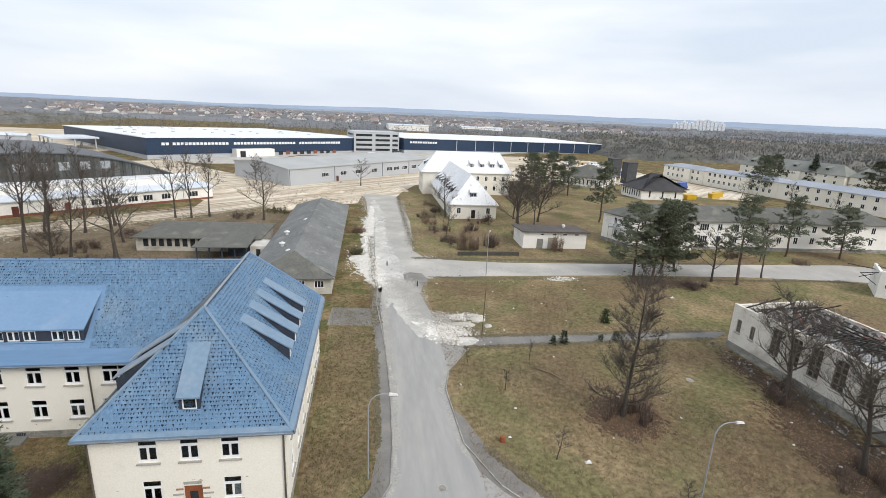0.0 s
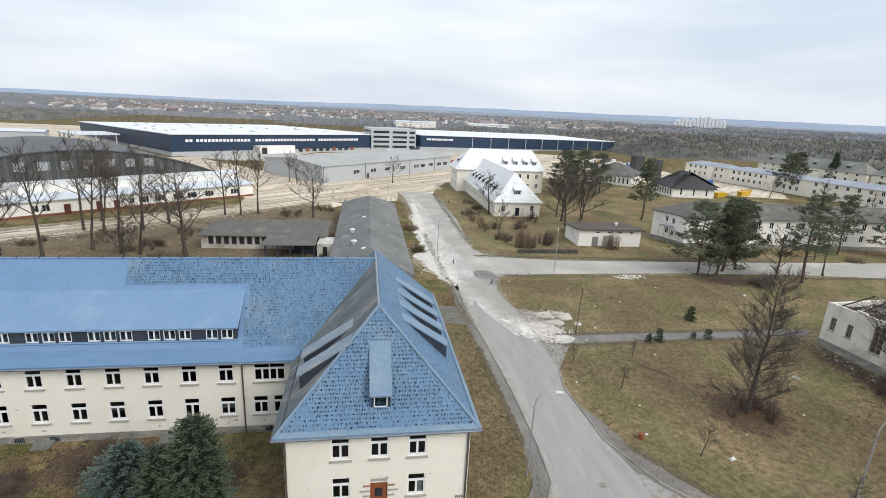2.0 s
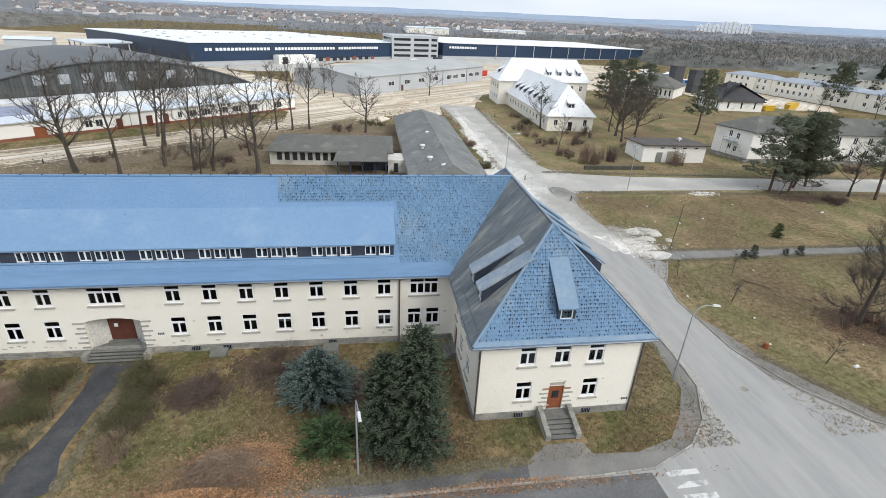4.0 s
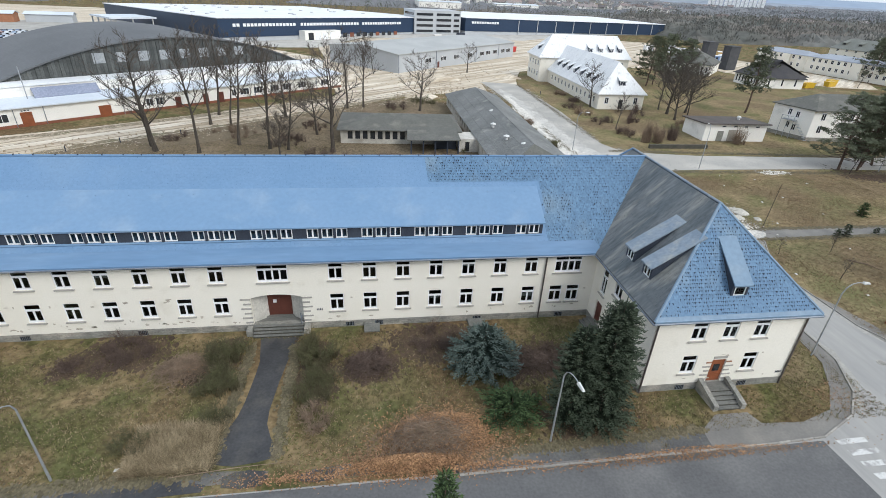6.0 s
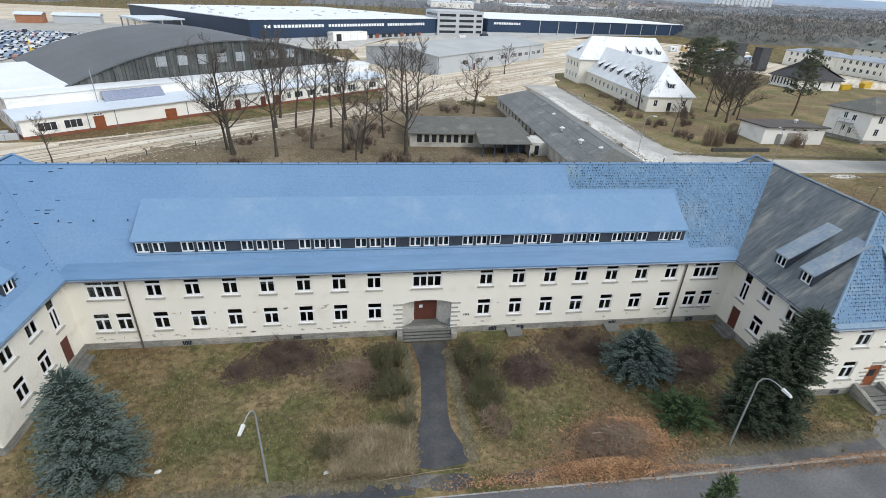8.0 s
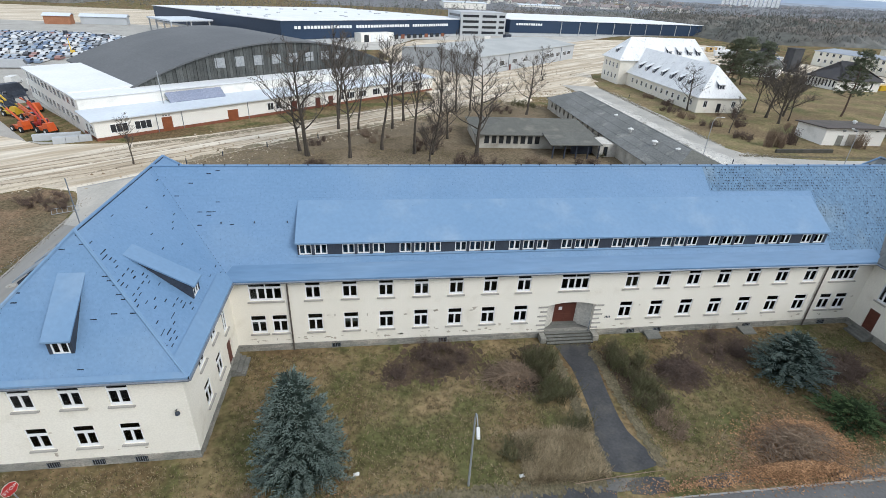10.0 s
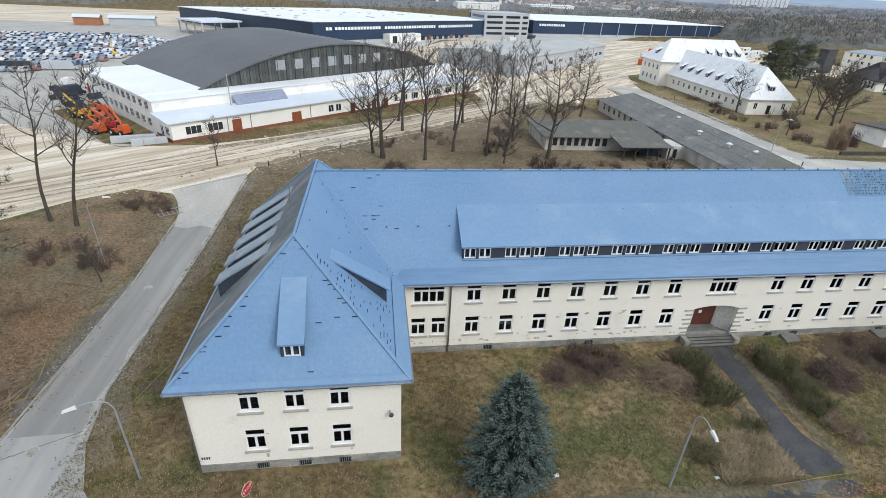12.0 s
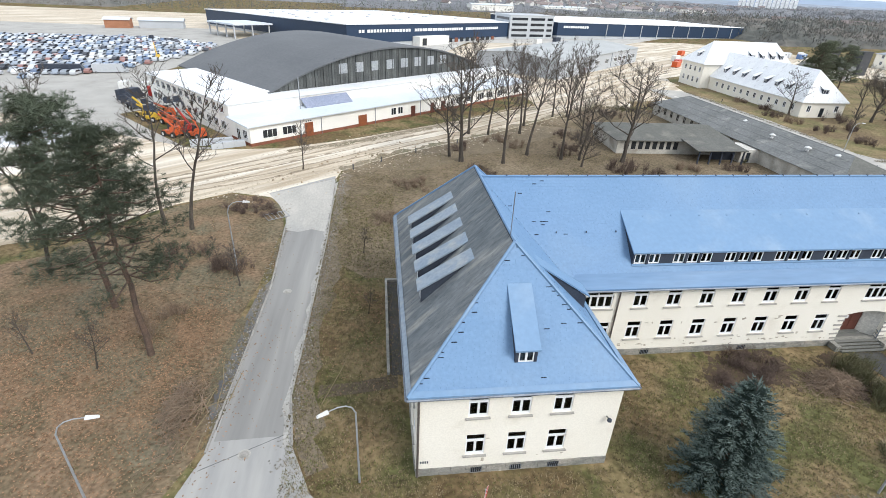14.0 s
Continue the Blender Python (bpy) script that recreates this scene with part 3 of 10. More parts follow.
ragged("kerb_dirt", [(-53.2, 50), (-53.1, 25), (-53.3, 9), (-53.5, -3), (-52.7, -8), (-51, -12)], 1.0, 2.3, KERB_DIRT, "dark gritty dirt strewn behind the kerb", "dirt", 0.006)
sheet("dirt_strip", [(-51.6, -2.0), (-49, -1.9), (-46, -1.3), (-45.1, -1.2), (-45.1, -2.7), (-48, -3.1), (-51.6, -3.5)], surface("damp_brown_earth", (0.10, 0.078, 0.052), (0.13, 0.10, 0.068), 0.7, 6, grain=0.3, bump=0.4), "strip of bare damp earth beside the wing", "ground", 0.0065)
PALE = surface("bleached_asphalt_wear", (0.385, 0.375, 0.352), (0.335, 0.327, 0.31), 0.4, 5, lo=0.4, hi=0.6, grain=0.12, bump=0.1)
sheet("road_front", [(-45.5, -17.3), (14.3, -17.7), (43, -17.6), (43.2, -25.5), (-0.03, -25.4), (-45.6, -25.1)], surface("damp_front_asphalt", (0.112, 0.112, 0.114), (0.14, 0.139, 0.139), 0.15, 5, c=(0.20, 0.197, 0.192), s3=0.1, clo=0.52, chi=0.7, grain=0.16, bump=0.2, rough=0.75), "dark grey asphalt road before the barracks", "road", 0.0132)
sheet("road_west", [(-53.3, -7.05), (-53.7, -3.03), (-53.5, 8.94), (-53.4, 25), (-53.9, 47.7), (-63, 40.9), (-60.2, 35.4), (-59.1, 29.5), (-58.2, 13.9), (-58.4, 2.85), (-58.5, -7.21)], WEST_ROAD, "bleached grey asphalt side road", "road", 0.0135)



def spill(name, centre, material, label, lift, seed, step=0.8):
    """A ragged patch along a line of (x, y, width to one side, width to the other)."""
    left, right = [], []
    for (xa, ya, la, ra), (xb, yb, lb, rb_) in zip(centre, centre[1:]):
        d = math.hypot(xb - xa, yb - ya)
        k = max(2, int(d / step))
        nx, ny = -(yb - ya) / d, (xb - xa) / d
        for i in range(k):
            f_ = i / k
            x, y = xa + (xb - xa) * f_, ya + (yb - ya) * f_
            wl_ = (la + (lb - la) * f_) * (1 + 0.55 * noise.noise((x * 0.35, y * 0.35, seed)) + 0.35 * noise.noise((x * 1.3, y * 1.3, seed + 4)))
            wr_ = (ra + (rb_ - ra) * f_) * (1 + 0.55 * noise.noise((x * 0.35, y * 0.35, seed + 9)) + 0.35 * noise.noise((x * 1.3, y * 1.3, seed + 7)))
            left.append((x + nx * wl_, y + ny * wl_))
            right.append((x - nx * wr_, y - ny * wr_))
    sheet(name, right + left[::-1], material, label, "rubble", lift)


GRAVEL = surface("pale_grey_gravel", (0.50, 0.475, 0.42), (0.40, 0.378, 0.33), 0.6, 6, c=(0.58, 0.555, 0.50), s3=0.5, grain=0.25, bump=0.5)
SPILLED = surface("spilled_white_chalk", (0.80, 0.775, 0.72), (0.66, 0.635, 0.58), 0.45, 5, c=(0.50, 0.475, 0.425), s3=0.28, clo=0.5, chi=0.66, grain=0.18, bump=0.5)
SCATTER = surface("thin_chalk_film", (0.56, 0.545, 0.505), (0.44, 0.425, 0.395), 0.25, 4, c=(0.66, 0.64, 0.59), s3=0.18, grain=0.14, bump=0.2)
spill("chalk_film", [(53.2, 30, 0.2, 0.5), (53.2, 38, 1.0, 1.8), (52.5, 46, 3.2, 3.6), (52.5, 60, 4.0, 2.6), (52.6, 78, 2.6, 1.8), (52.6, 98, 2.4, 2.2), (52.4, 116, 1.2, 1.6), (52.2, 128, 0.3, 0.4)], SCATTER, "thin film of chalk dust over the road edge", 0.0215, 3.1)
spill("chalk_spill", [(52.4, 37, 0.2, 0.2), (52.2, 43, 1.1, 0.7), (51.0, 50, 2.2, 1.5), (49.6, 57, 3.0, 2.4), (50.0, 64, 1.5, 1.5), (50.6, 72, 0.8, 0.9), (50.2, 80, 1.8, 1.2), (50.3, 88, 1.6, 1.3), (51.2, 98, 0.8, 0.8), (51.6, 112, 0.7, 0.5), (51.4, 118, 0.1, 0.1)], SPILLED, "white chalk rubble spilled along the road", 0.03, 8.3)
spill("chalk_film", [(57.6, 19, 0.3, 0.3), (57.2, 24, 1.4, 1.6), (56.2, 31, 1.8, 2.2), (55.6, 38, 2.2, 2.4), (55.6, 46, 2.6, 2.0), (55.4, 56, 2.2, 1.2), (55.2, 66, 0.3, 0.3)], SCATTER, "thin film of chalk dust across the junction", 0.0185, 7.9)
spill("chalk_film", [(55.2, 27, 0.2, 0.2), (57.5, 24, 1.7, 1.3), (60.5, 21, 3.6, 3.6), (63.2, 18, 3.0, 2.2), (65.5, 16, 0.6, 0.6)], SCATTER, "thin film of chalk dust at the path mouth", 0.0215, 5.7)
spill("chalk_spill", [(56.8, 24.4, 0.2, 0.2), (58.6, 22.5, 0.8, 0.7), (61.0, 20.6, 2.2, 2.0), (63.6, 18.6, 1.5, 1.4), (65.6, 17.6, 0.3, 0.3)], SPILLED, "white chalk rubble across the path mouth", 0.03, 2.2)
spill("chalk_spill", [(62.6, 25.4, 0.2, 0.2), (64.4, 25.6, 0.9, 1.0), (66.4, 26.0, 1.0, 1.2), (68.0, 26.4, 0.2, 0.2)], SPILLED, "pale rubble on the lawn edge", 0.03, 6.6)
spill("chalk_spill", [(84.0, 43.6, 0.2, 0.2), (86.5, 43.5, 0.6, 0.7), (89.6, 43.6, 0.7, 0.6), (91.6, 43.6, 0.1, 0.1)], SPILLED, "white rubble beside the street", 0.03, 1.4)
sheet("road_patch", [(56.9, 39.4), (58.9, 38.6), (61.0, 40.6), (61.4, 44.2), (60.6, 47.2), (58.4, 47.9), (57.0, 46.6)], DARK_ASPHALT, "smooth dark asphalt repair in the road", "road patch", 0.0195)
sheet("concrete_pad", [(-63.4, 40.6), (-61.2, 36.2), (-59.4, 31.5), (-58.9, 27.6), (-57.2, 27.0), (-55.6, 27.8), (-53.8, 27.0), (-53.6, 36), (-53.9, 47.4)], PAD, "pale dusty concrete where the road meets the sand", "road", 0.017)


def fleck_field(seed, spots, smin, smax, z0=0.016):
    """Thin flat flakes of dust or mud, thick in the middle of each spot and thin towards its rim."""
    q = random.Random(seed)
    mb = MB()
    for x0, y0, x1, y1, w, n in spots:
        for _ in range(n):
            f_ = q.random()
            x, y = x0 + (x1 - x0) * f_ + q.gauss(0, w), y0 + (y1 - y0) * f_ + q.gauss(0, w)
            s, z = q.uniform(smin, smax) * (1 if q.random() < 0.8 else 1.8), GZ + z0 + q.uniform(0, 0.012)
            k = 5
            rad = [s * q.uniform(0.6, 1.25) for _k in range(k)]
            mb.poly([(x + rad[i] * math.cos(6.283 * i / k), y + 1.5 * rad[i] * math.sin(6.283 * i / k), z) for i in range(k)])
    return mb


solid("rubble_dust", fleck_field(61, [(50.2, 48, 49.8, 64, 1.6, 2600), (50.4, 76, 50.6, 100, 1.0, 2000), (52.2, 40, 52, 50, 0.8, 900), (60.2, 21.2, 63.4, 19.2, 1.4, 1800), (64, 25.8, 67, 26.2, 0.7, 500), (85, 43.5, 90.5, 43.6, 0.5, 300), (51.3, 102, 51.2, 116, 0.5, 500)], 0.05, 0.14, 0.03), CHALK, "chalky rubble dust spilled over the road and its verge", "rubble", kind="stuff")
solid("grey_rubble", fleck_field(68, [(52.3, 3.91, 51.7, 31.1, 0.3, 1200), (60, 58.3, 65.8, 55.4, 0.9, 900), (60.1, 64.6, 62, 127.2, 0.5, 1400), (51.1, 104.5, 49.1, 134.6, 1.2, 1400), (53.4, 62, 53.4, 120, 1.6, 2200), (63, 24.6, 61, 27.4, 0.8, 700)], 0.04, 0.12), surface("grey_rubble_dust", (0.46, 0.44, 0.40), (0.38, 0.365, 0.33), 0.5, 3, island=0.15, grain=0.2, bump=0.4), "greyish rubble dust on the verges", "rubble", kind="stuff")
solid("road_dust", fleck_field(62, [(55.6, 40.2, 57.2, 119.5, 1.3, 1600), (62, 49.9, 164.8, 45.6, 1.4, 1400)], 0.04, 0.14, 0.0195), PALE, "pale dust blown over the asphalt", "dust", kind="stuff")
solid("fine_road_dust", fleck_field(67, [(57.8, 24.1, 57.9, 41.9, 1.0, 9000), (55.8, 34.6, 55.9, 42, 1.6, 7000), (52.9, 11.9, 52.8, 40.5, 0.4, 4000), (60.7, 21.9, 61.7, 26, 0.8, 3500)], 0.02, 0.07, 0.0175), surface("fine_beige_dust", (0.42, 0.40, 0.36), (0.36, 0.345, 0.315), 0.5, 4, island=0.1, grain=0.12, bump=0.1), "fine beige dust blown over the junction", "dust", kind="stuff")
MUD = surface("brown_mud_and_mould", (0.072, 0.050, 0.034), (0.10, 0.068, 0.046), 0.8, 5, island=0.2, grain=0.3, bump=0.4)
solid("leaf_mould", fleck_field(63, [(77.3, -1.61, 77.3, -0.81, 1.45, 3600), (97.9, -2.06, 95.5, -14.1, 1.8, 6000), (99.2, 10.2, 98.9, -2.07, 0.9, 1500), (103.1, 42.3, 113.6, 39.6, 1.7, 2600), (-15, -2.9, -10.8, -2.6, 0.9, 2200), (-17.2, -4.6, -16.6, -3.6, 0.6, 400), (11.6, -2.6, 17, -2.4, 0.8, 2600), (12.6, -4.2, 15, -4.4, 0.7, 900), (7, -6.2, 9.6, -5.8, 0.8, 1100), (21, -7.4, 25.2, -5.6, 0.9, 1800), (3.2, -3, 3.8, -9, 0.7, 1100), (-4.6, -5, -4.2, -2, 0.6, 600), (24.5, -14.5, 26, -12, 1.4, 1500), (-8, -4.8, -5.4, -5.6, 0.7, 600)], 0.06, 0.2, 0.02), MUD, "dark leaf mould below the trees", "ground", kind="stuff")

solid("dirt_edge", fleck_field(64, [(-2.31, -2.55, -2.69, -15, 0.2, 1500), (1.52, -2.55, 1.63, -15, 0.2, 1500), (-31, -16, -3.2, -15.9, 0.25, 2200), (14.3, -16.2, 34.1, -15.6, 0.22, 1600), (51.3, -4.06, 51.3, 16, 0.16, 1000), (63.2, 15.7, 100.9, 16.4, 0.22, 2200), (63.2, 19, 100.8, 19, 0.22, 2200), (-59.9, 7.78, -60.2, -4.33, 0.25, 900), (61.5, -5.18, 68, -15.9, 0.2, 900), (60, 57.8, 130.1, 52.9, 0.4, 3200), (62, 44.6, 149.8, 40.9, 0.4, 3200), (51.6, 22.3, 50.8, 76.1, 0.4, 1600), (60.5, 66.5, 60.8, 134.7, 0.5, 1800), (-53.3, 40.8, -53.4, -6.05, 0.14, 450), (-59.1, 28.4, -58.9, -8.21, 0.2, 450)], 0.04, 0.13, 0.034), surface("dark_edge_earth", (0.115, 0.100, 0.060), (0.15, 0.125, 0.078), 0.8, 5, island=0.25, grain=0.3, bump=0.4), "earth and leaf crumbs creeping over paved edges", "dirt", kind="stuff")
CLOD = surface("brown_sandy_mud", (0.40, 0.335, 0.25), (0.47, 0.40, 0.305), 0.6, 4, island=0.2, grain=0.25, bump=0.4)
solid("mud_patches", fleck_field(66, [(-80.9, 40.6, -61.3, 47.7, 3.2, 400), (-61.3, 47.7, -19.1, 78.3, 3.2, 900), (-19.1, 78.3, 14.3, 105.7, 3.2, 800), (14.3, 105.7, 44.3, 126.4, 4.5, 900), (-67.3, 59.3, -29.5, 84.1, 1.5, 900), (-29.5, 84.1, 6.52, 112, 1.5, 900), (13.1, 142, 60.1, 183.6, 9, 1600), (60.3, 173.4, 96.1, 233.1, 12, 1200)], 0.05, 0.16, 0.016), CLOD, "brown mud and trampled patches on the sand", "mud", kind="stuff")
sheet("tar_seam", [(-58.9, -9.66), (-53.6, -7), (-53.6, -6.95), (-58.9, -9.61)], WET_ASPHALT, "dark tar seam across the road", "road seam", 0.0165)
# crossing stripes
for i in range(7):
    y = -17.6 - 1.02 * i
    sheet("crossing_stripe", [(44.1 + 0.1 * i, y - 0.5), (46.6 + 0.1 * i, y - 0.45), (46.6 + 0.1 * i, y), (44 + 0.1 * i, y)], MARKING, "worn white crossing stripe", "road marking", 0.018)


def kerb_line(pts, gap=0.04, size=1.0):
    """Kerb stones one by one along a line."""
    i = 0
    for (x0, y0), (x1, y1) in zip(pts, pts[1:]):
        d = math.hypot(x1 - x0, y1 - y0)
        a = math.atan2(y1 - y0, x1 - x0)
        k = max(1, round(d / size))
        for j in range(k):
            f = (j + 0.5) / k
            yield pose(x0 + f * (x1 - x0), y0 + f * (y1 - y0), GZ, R.uniform(-1.5, 1.5), R.uniform(-2, 2), math.degrees(a) + R.uniform(-1.5, 1.5))
            i += 1


KERB_MESH = MB().hexa([(-0.48, -0.08, -0.1), (0.48, -0.08, -0.1), (0.48, 0.08, -0.1), (-0.48, 0.08, -0.1), (-0.47, -0.07, 0.11), (0.47, -0.07, 0.11), (0.47, 0.06, 0.12), (-0.47, 0.06, 0.12)]).mesh("kerb_stone", KERB)


def kerb(line, label):
    k = thing("kerb", label, "kerb", kind="structure")
    for m in kerb_line(line):
        part("kerb_stone", KERB_MESH, KERB, k, at=m)


kerb([(14.3, -17.7), (38.2, -17.5), (43.4, -17.3), (47.6, -15.5), (50.1, -13.1), (52.2, -9.04), (52.6, -4.07), (52.8, 4.9), (52.6, 16), (51.7, 31.1), (52, 42.4)], "worn pale kerb stones beside the road")
kerb([(69.4, -17.7), (65.1, -14.6), (61.6, -9.99), (59.4, -4.19), (59.1, 5.41), (60.1, 9.5), (63.5, 15)], "worn pale kerb stones round the lawn")
kerb([(-52.9, -8.05), (-53.7, -3.03), (-53.5, 8.94), (-53.3, 25), (-53.7, 46.8)], "broken pale kerb stones with loose chippings")
kerb([(-59.2, 29.5), (-58.3, 13.9), (-58.5, 2.84), (-58.8, -8.21)], "worn kerb stones half under leaves")

# ---- windows ----
WIN_W, WIN_H = 1.30, 1.88


def window_meshes(w, h, leaves, transom=0.0, thick=1.0):
    """Frame, sashes, panes and sill of a casement window; local x across, z up, y = 0 at the outer wall face. Transom: height of the upper light."""
    b, low = 0.06 * thick, (0.15 if transom else 0.07) * thick
    g, e, y0, y1 = 0.045 * thick, 0.035 * thick, 0.06, 0.13
    zt = h - b - transom - 0.085
    cuts = [b + (w - 2 * b) * i / leaves for i in range(leaves + 1)]
    tops = max(1, leaves // 2)
    xs = [0, b]
    for i in range(1, leaves):
        xs += [cuts[i] - g, cuts[i] + g]
    xs += [w - b, w]
    zs = [0, low, zt - 0.075, zt + 0.085, h - b, h] if transom else [0, low, h - b, h]

    def is_open(i, j):
        if i in (0, len(xs) - 2) or j in (0, len(zs) - 2) or (transom and j == 2):
            return False
        if i % 2 == 0 and (j == 1 or (i // 2 * tops) % leaves == 0):
            return False
        return True

    frame_mb = MB().lattice(xs, zs, is_open, y0, y1)
    top = zt - 0.075 if transom else h - b
    sashes, panes = [], []
    for i in range(leaves):
        xa, xb = cuts[i] + (g if i else 0), cuts[i + 1] - (g if i < leaves - 1 else 0)
        sashes.append(MB().lattice([xa + 0.002, xa + e, xb - e, xb - 0.002], [low + 0.002, low + e * 1.6, top - e, top - 0.002], lambda i, j: i == 1 and j == 1, y0 - 0.012, y1 - 0.01).mesh("sash", WHITE_FRAME))
        panes.append((xa + e, low + e * 1.6, xb - e, top - e))
    if transom:
        for i in range(tops):
            xa, xb = b + (w - 2 * b) * i / tops, b + (w - 2 * b) * (i + 1) / tops
            panes.append((xa + (g if i else 0), zt + 0.085, xb - (g if i < tops - 1 else 0), h - b))
    sill = MB().hexa([(-0.16, -0.14, -0.13), (w + 0.16, -0.14, -0.13), (w + 0.16, 0.12, -0.13), (-0.16, 0.12, -0.13), (-0.16, -0.14, -0.04), (w + 0.16, -0.14, -0.04), (w + 0.16, 0.12, -0.004), (-0.16, 0.12, -0.004)])
    glass = [MB().box(a, 0.094, c, d, 0.102, e).mesh("pane", GLASS) for a, c, d, e in panes]
    return frame_mb.mesh("window", WHITE_FRAME), sill.mesh("sill", SILL), glass, sashes


WINDOWS = {k: window_meshes(*v) for k, v in {"pair": (WIN_W, WIN_H, 2, 0.42), "four": (2.7, WIN_H, 4, 0.42), "six": (2.72, WIN_H, 4, 0.42), "stair": (0.95, 3.1, 2, 1.0), "small": (1.03, 0.96, 2, 0, 0.85), "dormer": (1.0, 0.95, 2, 0, 0.9), "hatch": (1.0, 0.95, 1, 0, 0.9)}.items()}


def put_window(kind, parent, m, sill=True):
    fr, sl, glass, sashes = WINDOWS[kind]
    ob = part("window", fr, None, parent, at=m)
    for g in glass:
        part("pane", g, None, ob).visible_shadow = False
    for g in sashes:
        part("sash", g, None, ob)
    if sill:
        part("sill", sl, None, ob)
    return ob


def wall_mesh(mb, m, length, z0, z1, holes, thick=0.4):
    """A wall along local x with its outer face at y = 0, pierced by holes (x0, z0, x1, z1)."""
    mb.m = m
    xs = sorted({0, length, *(v for h in holes for v in (h[0], h[2]))})
    zs = sorted({z0, z1, *(v for h in holes for v in (h[1], h[3]))})
    for za, zb in zip(zs, zs[1:]):
        run = None
        for xa, xb in zip(xs, xs[1:]):
            free = not any(h[0] - 1e-6 <= xa and xb <= h[2] + 1e-6 and h[1] - 1e-6 <= za and zb <= h[3] + 1e-6 for h in holes)
            if free:
                run = (run[0], xb) if run else (xa, xb)
            if run and (not free or xb == xs[-1]):
                mb.box(run[0], 0, za, run[1], thick, zb)
                run = None
    mb.m = None


# ---- the U-shaped barracks building with the blue roof ----
PX, HW, EW = 37.5, 6.76, 7.36            # wing centre, half width of wing walls and of its eaves
YF, YB, EZ, RZ, MRZ = -11.25, 14.3, 7.4, 14.66, 14.66
YE, HIPF, HIPB, MRY = -11.7, -5.5, 9.9, 7.1
Z_LOW, Z_UP = 1.67, 5.08
VX = PX - EW + EW * (MRZ - EZ) / (RZ - EZ) - 0.001   # where main ridge and wing roof meet
barracks = thing("barracks", "long two-storey cream barracks with a weathered blue tiled roof", "building")


def facade(name, origin, turn, length, windows, holes=(), z1=7.35, plinth=True, doors=()):
    """A pierced wall with its plinth and windows; windows: (kind, x, z) by the lower left corner."""
    m = Matrix.Translation(origin) @ Matrix.Rotation(radians(turn), 4, "Z")
    sizes = {"pair": (WIN_W, WIN_H), "four": (2.7, WIN_H), "six": (2.72, WIN_H), "stair": (0.95, 3.1)}
    cut = [(x, z, x + sizes[k][0], z + sizes[k][1]) for k, x, z in windows] + list(holes)
    mb = MB()
    wall_mesh(mb, m, length, 0.45, z1, cut)
    part("wall", mb, PLASTER, barracks)
    rw = random.Random(int(abs(origin[0]) * 7 + turn + length))
    for k, x, z in windows:
        put_window(k, barracks, m @ Matrix.Translation((x, 0, z)))
        w, h = sizes[k]
        if k == "pair" and rw.random() < 0.16:
            # a pale blind drawn part of the way down behind the panes
            bl = MB()
            bl.m = m @ Matrix.Translation((x, 0, z))
            cut_ = rw.uniform(0.25, 0.7)
            bl.box(0.07, 0.15, h - 0.5 - cut_, w - 0.07, 0.165, h - 0.5)
            part("blind", bl, BLIND, barracks)
    if plinth:
        pl = MB()
        # coursed stone blocks, each a little proud of the next
        rr = random.Random(int(abs(origin[0]) * 10 + turn))
        for row, (za, zb) in enumerate(((GZ - 0.3, GZ + 0.02), (GZ + 0.03, 0.1), (0.11, 0.45))):
            x = 0.0
            while x < length - 0.05:
                w = min(rr.uniform(0.45, 1.0), length - x)
                blocked = [h for h in holes if h[1] < 0.4 and h[0] - 0.02 < x + w / 2 < h[2] + 0.02]
                if not blocked:
                    pl.m = m
                    pl.box(x + 0.008, -rr.uniform(0.035, 0.07), za, x + w - 0.008, 0.39, zb - 0.008)
                x += w
        pl.m = None
        part("plinth", pl, STONE, barracks, "grey coursed stone plinth")
    return m


pitch_x = 3.12
main_windows = []
M0 = -(PX - HW)
for s in (-1, 1):
    for i in range(7):
        c = 0.07 + s * (5.22 + pitch_x * i)
        for z in (Z_LOW, Z_UP):
            main_windows.append(("pair", c - WIN_W / 2 - M0, z))
    c = s * 27.8
    main_windows.append(("six", c - 1.36 - M0, Z_UP))
    main_windows += [("pair", c - 0.9 - WIN_W / 2 - M0, Z_LOW), ("pair", c + 0.9 - WIN_W / 2 - M0, Z_LOW)]
main_windows.append(("four", -0.3 - 1.35 - M0, Z_UP))
PORTAL = (-2.55, 2.12, 3.72)
facade("main", (M0, 0, 0), 0, 2 * (PX - HW), main_windows, holes=[(PORTAL[0] - M0, 0.45, PORTAL[1] - M0, PORTAL[2])])
